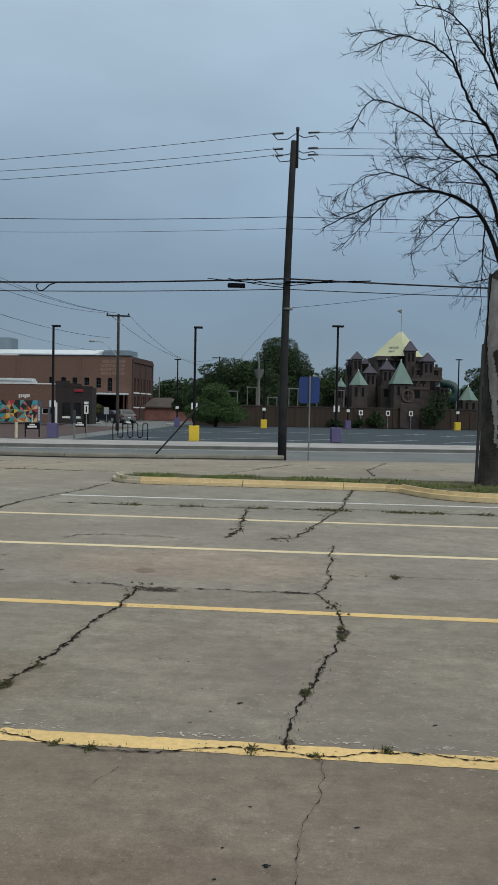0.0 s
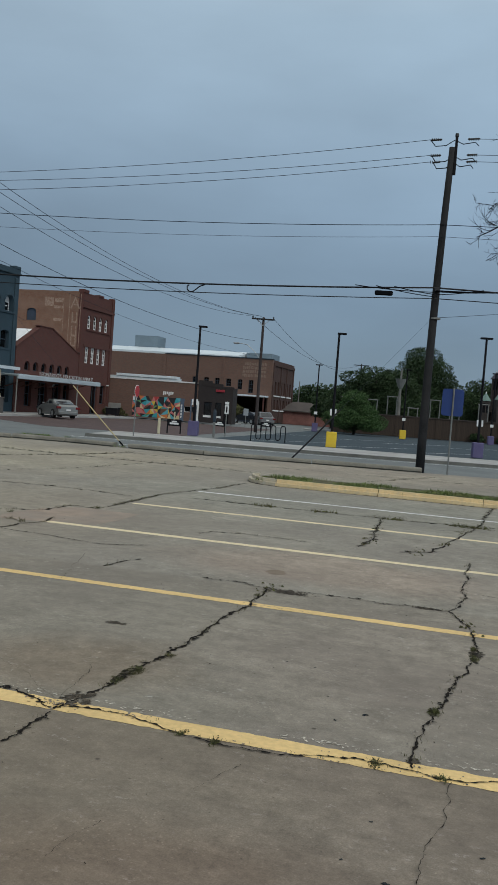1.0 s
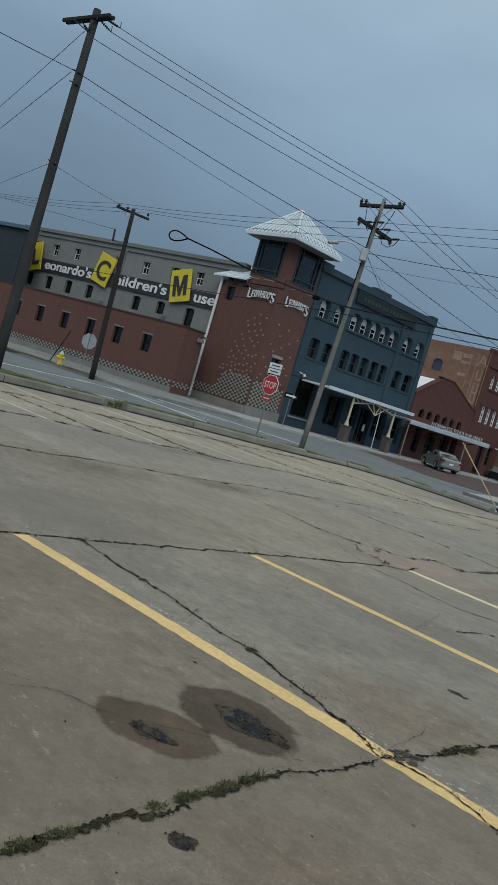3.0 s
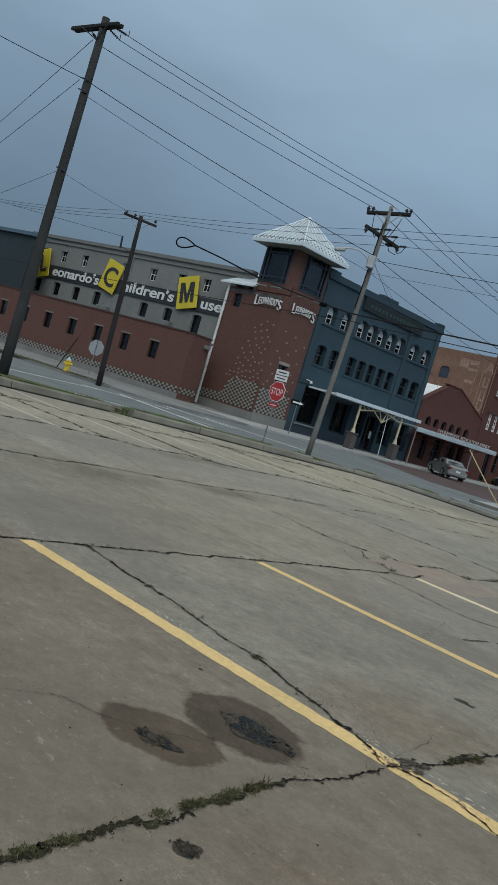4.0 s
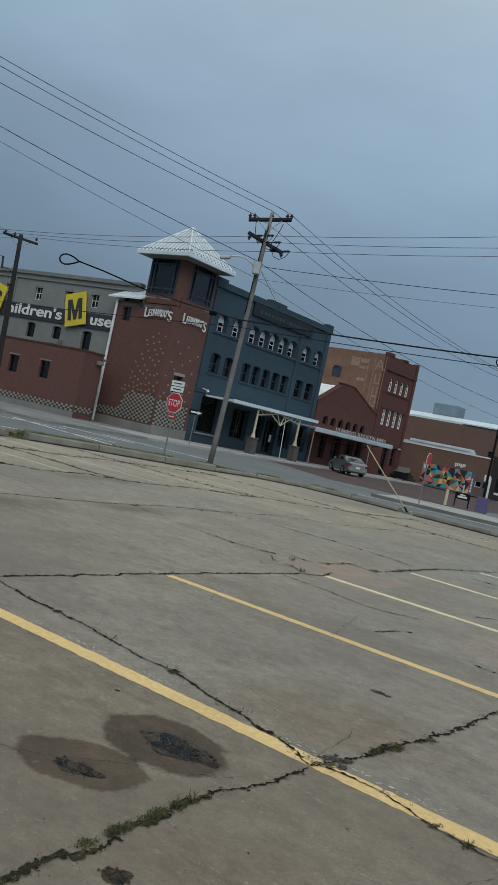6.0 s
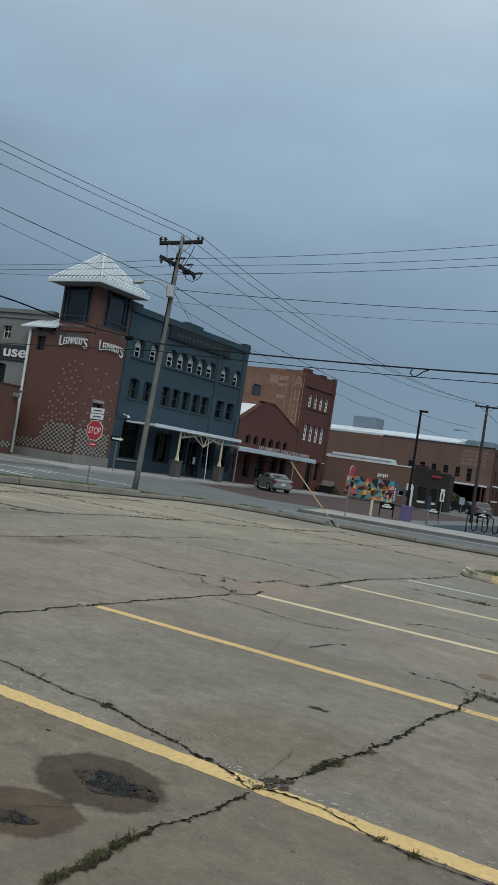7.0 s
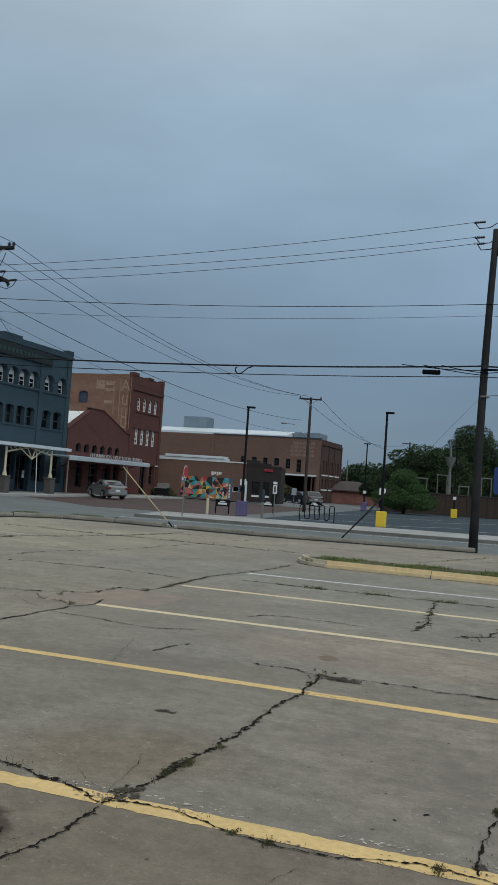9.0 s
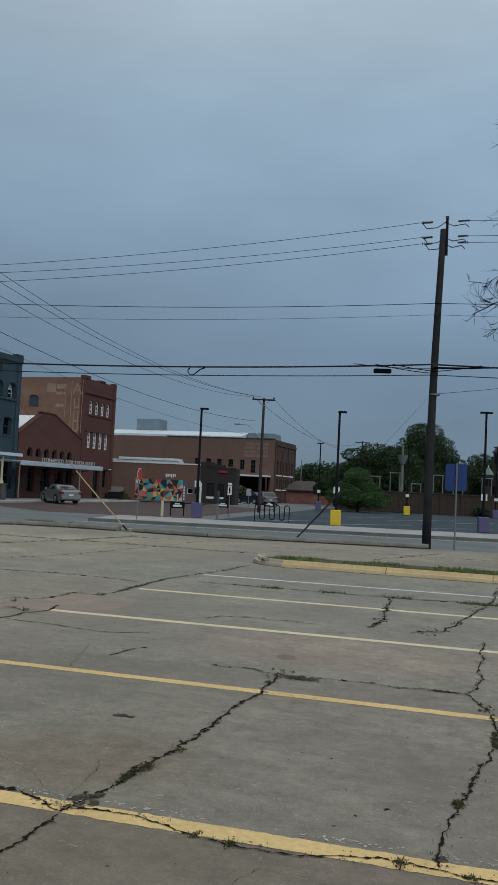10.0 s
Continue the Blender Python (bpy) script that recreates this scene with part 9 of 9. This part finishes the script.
# angular chips broken out along the widest cracks
g = random.Random(23)
for key, n in (("a", 60), ("c", 40), ("l", 60), ("m", 40), ("n", 40), ("b", 24), ("d", 50), ("k", 40), ("i", 30), ("o", 40), ("j", 60), ("r", 70), ("s", 130), ("t", 130), ("u", 50), ("bi", 60), ("bj", 40), ("bh", 90), ("bk", 60), ("ba", 40)):
    pts = CRACKS[key][2]
    big = 0.8 if key in "acfl" else 1.0 if key in "mnb" else 1.8 if key in "dkio" else 3.6 if key in ("s", "t", "u", "bi", "bj", "bh", "bk") else 2.2
    bm = bmesh.new()
    for q in range(n):
        i = g.randrange(len(pts) - 1)
        s = g.random()
        x = pts[i][0] + (pts[i + 1][0] - pts[i][0]) * s + g.gauss(0, 0.012)
        y = pts[i][1] + (pts[i + 1][1] - pts[i][1]) * s + g.gauss(0, 0.012)
        blob(bm, x, y, g.uniform(0.008, 0.03) * big, g.uniform(0.005, 0.016) * big, 0.0064 + q * 0.000004, g.uniform(-0.6, 0.6), 0.45, 9, q + 3)
    ob = part("broken_chips", bm, M_DIRT, crk)
    ob["kind"] = "stuff"

# loose crumbs of concrete along the widest cracks
g = random.Random(41)
bm = bmesh.new()
for key, n in (("a", 150), ("c", 150), ("l", 170), ("m", 80), ("f", 60), ("n", 60), ("b", 60)):
    pts = CRACKS[key][2]
    for _ in range(n):
        i = g.randrange(len(pts) - 1)
        s = g.random()
        x = pts[i][0] + (pts[i + 1][0] - pts[i][0]) * s + g.gauss(0, 0.03)
        y = pts[i][1] + (pts[i + 1][1] - pts[i][1]) * s + g.gauss(0, 0.03)
        clods(bm, g, x, y, g.uniform(0.002, 0.007))
solo("concrete_crumbs", bm, mat("crumb_concrete", (0.2, 0.18, 0.155), 0.95, island=0.5, bump=0), "loose crumbs of broken concrete", "debris", kind="stuff")

# damp stains with potholes
for x, y, rx, ry, a, s in ((-2.57, 2.715, 0.075, 0.055, 0.3, 3), (-2.50, 3.34, 0.125, 0.115, 0.0, 7), (-2.33, 3.36, 0.06, 0.04, 0.2, 9), (-1.865, 2.25, 0.05, 0.034, 0.15, 5)):
    p = thing("pothole", "shallow pothole with crumbled tar and grit", "pothole", kind="structure")
    part("tar_bed", blob(bmesh.new(), x, y, rx, ry, 0.0044, a, 0.3, 60, s), M_TAR, p)
    part("gritty_rim", blob(bmesh.new(), x, y, rx * 1.28, ry * 1.25, 0.0034, a, 0.32, 60, s + 1), M_GRIT, p)
    bm = bmesh.new()
    for _ in range(190):
        u, v = g.gauss(0, 0.5) * rx, g.gauss(0, 0.5) * ry
        px, py = x + math.cos(a) * u - math.sin(a) * v, y + math.sin(a) * u + math.cos(a) * v
        r = g.uniform(0.002, 0.009)
        vs = [bm.verts.new((px + r * math.cos(q), py + r * math.sin(q), 0.005)) for q in (0.2, 2.2, 4.3)]
        t = bm.verts.new((px, py, 0.005 + r))
        for i, j in ((0, 1), (1, 2), (2, 0)):
            bm.faces.new((vs[i], vs[j], t))
    part("grit", bm, M_GRIT, p)["kind"] = "stuff"
# spalled hollows: scatter of ragged grit beside the cracks
bm = bmesh.new()
for x, y, rx, ry, n in ((-1.53, 7.27, 0.32, 0.13, 120), (-0.32, 7.36, 0.2, 0.04, 26), (-2.42, 5.54, 0.13, 0.035, 14), (-5.55, 4.5, 0.08, 0.06, 12), (0.09, 6.1, 0.06, 0.22, 26), (-0.18, 4.0, 0.05, 0.04, 12)):
    for k in range(n):
        u, v = g.gauss(0, 0.5), g.gauss(0, 0.5)
        f = max(0.15, 1 - math.hypot(u, v))
        blob(bm, x + u * rx, y + v * ry, g.uniform(0.012, 0.04) * f * 1.3, g.uniform(0.01, 0.028) * f * 1.3, 0.0050 + 0.00002 * k, g.uniform(-1.5, 1.5), 0.6, 11, k * 7 + int(x * 100))
solo("spalled_patches", bm, M_GRIT, "spalled gritty hollows beside the cracks", "pothole", kind="structure")
# flat dark blobs stand in for small shaded holes and pits
bm = bmesh.new()
for k, (x, y, r) in enumerate(((0.55, 4.35, 0.012), (-0.35, 2.35, 0.012), (-0.49, 4.52, 0.017), (-0.63, 4.37, 0.009), (-0.9, 5.22, 0.008), (-1.09, 5.25, 0.008), (-0.5, 5.87, 0.008), (-5.56, 6.52, 0.022), (-3.21, 3.63, 0.014), (-0.21, 2.9, 0.013), (0.12, 3.22, 0.009),
                               (-0.38, 2.79, 0.007), (-0.38, 3.0, 0.006), (-0.31, 3.33, 0.007), (-0.73, 4.72, 0.006))):
    blob(bm, x, y, r, r * 0.75, 0.0025, k * 0.7, 0.4, 18, 15 + k)
    blob(bm, x + r * 0.8, y + r * 0.3, r * 0.5, r * 0.35, 0.00252, k, 0.5, 12, 40 + k)
solo("dark_spots", bm, M_TAR, "small flat dark marks for holes and pits in the concrete", "stain", kind="structure")

# bare concrete where the paint has broken away beside the cracks
bm = bmesh.new()
for x, y, sx, sy, n in ((-2.0, 3.93, 0.07, 0.035, 46), (-1.62, 3.95, 0.06, 0.02, 20), (-1.5, 6.65, 0.12, 0.022, 40), (-1.72, 6.64, 0.04, 0.03, 16), (-0.18, 3.93, 0.03, 0.02, 14), (0.08, 6.66, 0.05, 0.03, 26), (-0.75, 3.84, 0.2, 0.012, 26), (0.6, 3.96, 0.25, 0.012, 26), (-2.2, 3.95, 0.06, 0.02, 8)):
    for k in range(n):
        r = g.uniform(0.002, 0.010)
        blob(bm, x + g.gauss(0, sx), y + g.gauss(0, sy), r, r * g.uniform(0.4, 0.9), 0.0050 + k * 0.000005, g.uniform(-1.5, 1.5), 0.55, 11, k * 3)
solo("bare_spots", bm, M_LOT, "bare concrete spots where line paint has flaked off", "road marking", kind="stuff")

# weeds rooted in the cracks
g = random.Random(52)
bm = bmesh.new()
dense = [(-1.86, 4.62, 0.10, 40), (-1.80, 5.0, 0.06, 14), (0.08, 5.95, 0.06, 22), (0.07, 6.2, 0.05, 22), (-0.13, 4.74, 0.05, 34), (-1.12, 3.80, 0.04, 18), (-0.36, 3.9, 0.04, 16), (0.28, 3.97, 0.03, 14), (-0.05, 3.86, 0.04, 14),
         (-2.09, 2.72, 0.08, 50), (-2.08, 2.5, 0.08, 45), (-2.08, 2.9, 0.06, 22), (-2.07, 1.85, 0.07, 34), (-2.06, 1.68, 0.07, 34), (-2.08, 2.3, 0.06, 20), (-1.75, 7.0, 0.05, 12), (0.62, 8.22, 0.12, 40), (-1.3, 3.84, 0.04, 10), (-1.90, 4.4, 0.06, 16), (0.9, 3.92, 0.06, 30)]
for x, y, s, n in dense:
    for _ in range(n):
        px, py = x + g.gauss(0, s * 0.22), y + g.gauss(0, s * 0.5)
        tufts(bm, [(px, py, 0.004)], 0.004, 0.015 if x < -2.0 else 0.017, 5, g, 0.010)
        for _ in range(4):
            clods(bm, g, px + g.gauss(0, 0.009), py + g.gauss(0, 0.012), g.uniform(0.002, 0.007))
for key, n, h in (("j", 110, 0.06), ("d", 44, 0.07), ("i", 36, 0.07), ("k", 70, 0.09), ("o", 90, 0.07), ("n", 60, 0.05), ("a", 50, 0.04), ("c", 60, 0.045), ("l", 120, 0.026), ("m", 60, 0.03), ("f", 40, 0.03), ("q", 10, 0.04), ("bf", 20, 0.06), ("bd", 16, 0.05), ("h", 20, 0.06), ("g", 24, 0.05), ("r", 110, 0.06), ("s", 220, 0.11), ("t", 220, 0.13), ("u", 90, 0.11), ("bi", 90, 0.12), ("bj", 70, 0.1), ("bh", 120, 0.12), ("ba", 50, 0.06), ("v", 60, 0.1), ("w", 60, 0.1)):
    pts = CRACKS[key][2]
    for _ in range(n):
        i = g.randrange(len(pts) - 1)
        s = g.random()
        x = pts[i][0] + (pts[i + 1][0] - pts[i][0]) * s + g.gauss(0, 0.02)
        y = pts[i][1] + (pts[i + 1][1] - pts[i][1]) * s + g.gauss(0, 0.02)
        tufts(bm, [(x, y, 0.004)], h * 0.15, h * 0.42, g.choice((2, 3, 6)), g, 0.02)
for x in (-3.3, -2.4, -1.3, -0.2, 0.1, 1.0, 1.2, 1.6, 2.4, 3.1):
    tufts(bm, [(x + g.gauss(0, 0.10), 13.6 + g.gauss(0, 0.10), 0.004) for _ in range(7)], 0.015, 0.05, 12, g, 0.06)
    for _ in range(30):
        clods(bm, g, x + g.gauss(0, 0.12), 13.58 + g.gauss(0, 0.06), g.uniform(0.01, 0.03))
for x, y, n in ((-1.3, 12.2, 10), (-1.33, 11.2, 14), (-1.27, 10.8, 12), (-0.3, 11.4, 14), (-0.6, 10.45, 20), (-0.1, 12.8, 20), (-1.72, 7.28, 20), (0.05, 6.85, 16)):
    for _ in range(n):
        clods(bm, g, x + g.gauss(0, 0.05), y + g.gauss(0, 0.14), g.uniform(0.006, 0.02))
tufts(bm, [(0.28, 3.97, 0.004), (0.24, 3.97, 0.004)], 0.012, 0.03, 8, g, 0.018)
tufts(bm, [(-2.09, 2.86, 0.004), (-2.08, 2.84, 0.004), (-2.1, 2.93, 0.004), (-2.1, 2.96, 0.004)], 0.018, 0.042, 10, g, 0.016)
for x, y in ((-5.4, 9.3), (-5.24, 11.1), (-5.9, 9.9), (-5.5, 6.8), (-4.0, 4.33), (-3.3, 4.26), (-2.7, 4.1), (-5.57, 4.5)):
    tufts(bm, [(x + g.gauss(0, 0.05), y + g.gauss(0, 0.03), 0.004) for _ in range(5)], 0.01, 0.03 if y < 7 else 0.055, 6, g, 0.02)
solo("crack_weeds", bm, M_WEED, "small dusty weeds growing from the cracks", "weeds", kind="stuff")

# dead leaves and specks lying on the concrete
g = random.Random(88)
bm = bmesh.new()
for _ in range(420):
    x, y = g.uniform(-7.5, 2.6), 1.5 + 11.0 * g.random() ** 1.5
    r = g.uniform(0.0015, 0.005)
    a = g.uniform(0, math.tau)
    vs = [bm.verts.new((x + r * k * math.cos(a + q), y + r * k * math.sin(a + q), 0.003 + g.uniform(0, 0.006))) for q, k in ((0, 1.6), (1.2, 0.7), (2.6, 1.1), (3.9, 1.3), (5.2, 0.6))]
    bm.faces.new(vs)
solo("leaf_litter", bm, M_DIRT, "scattered specks of dead leaf on the concrete", "debris", kind="stuff")
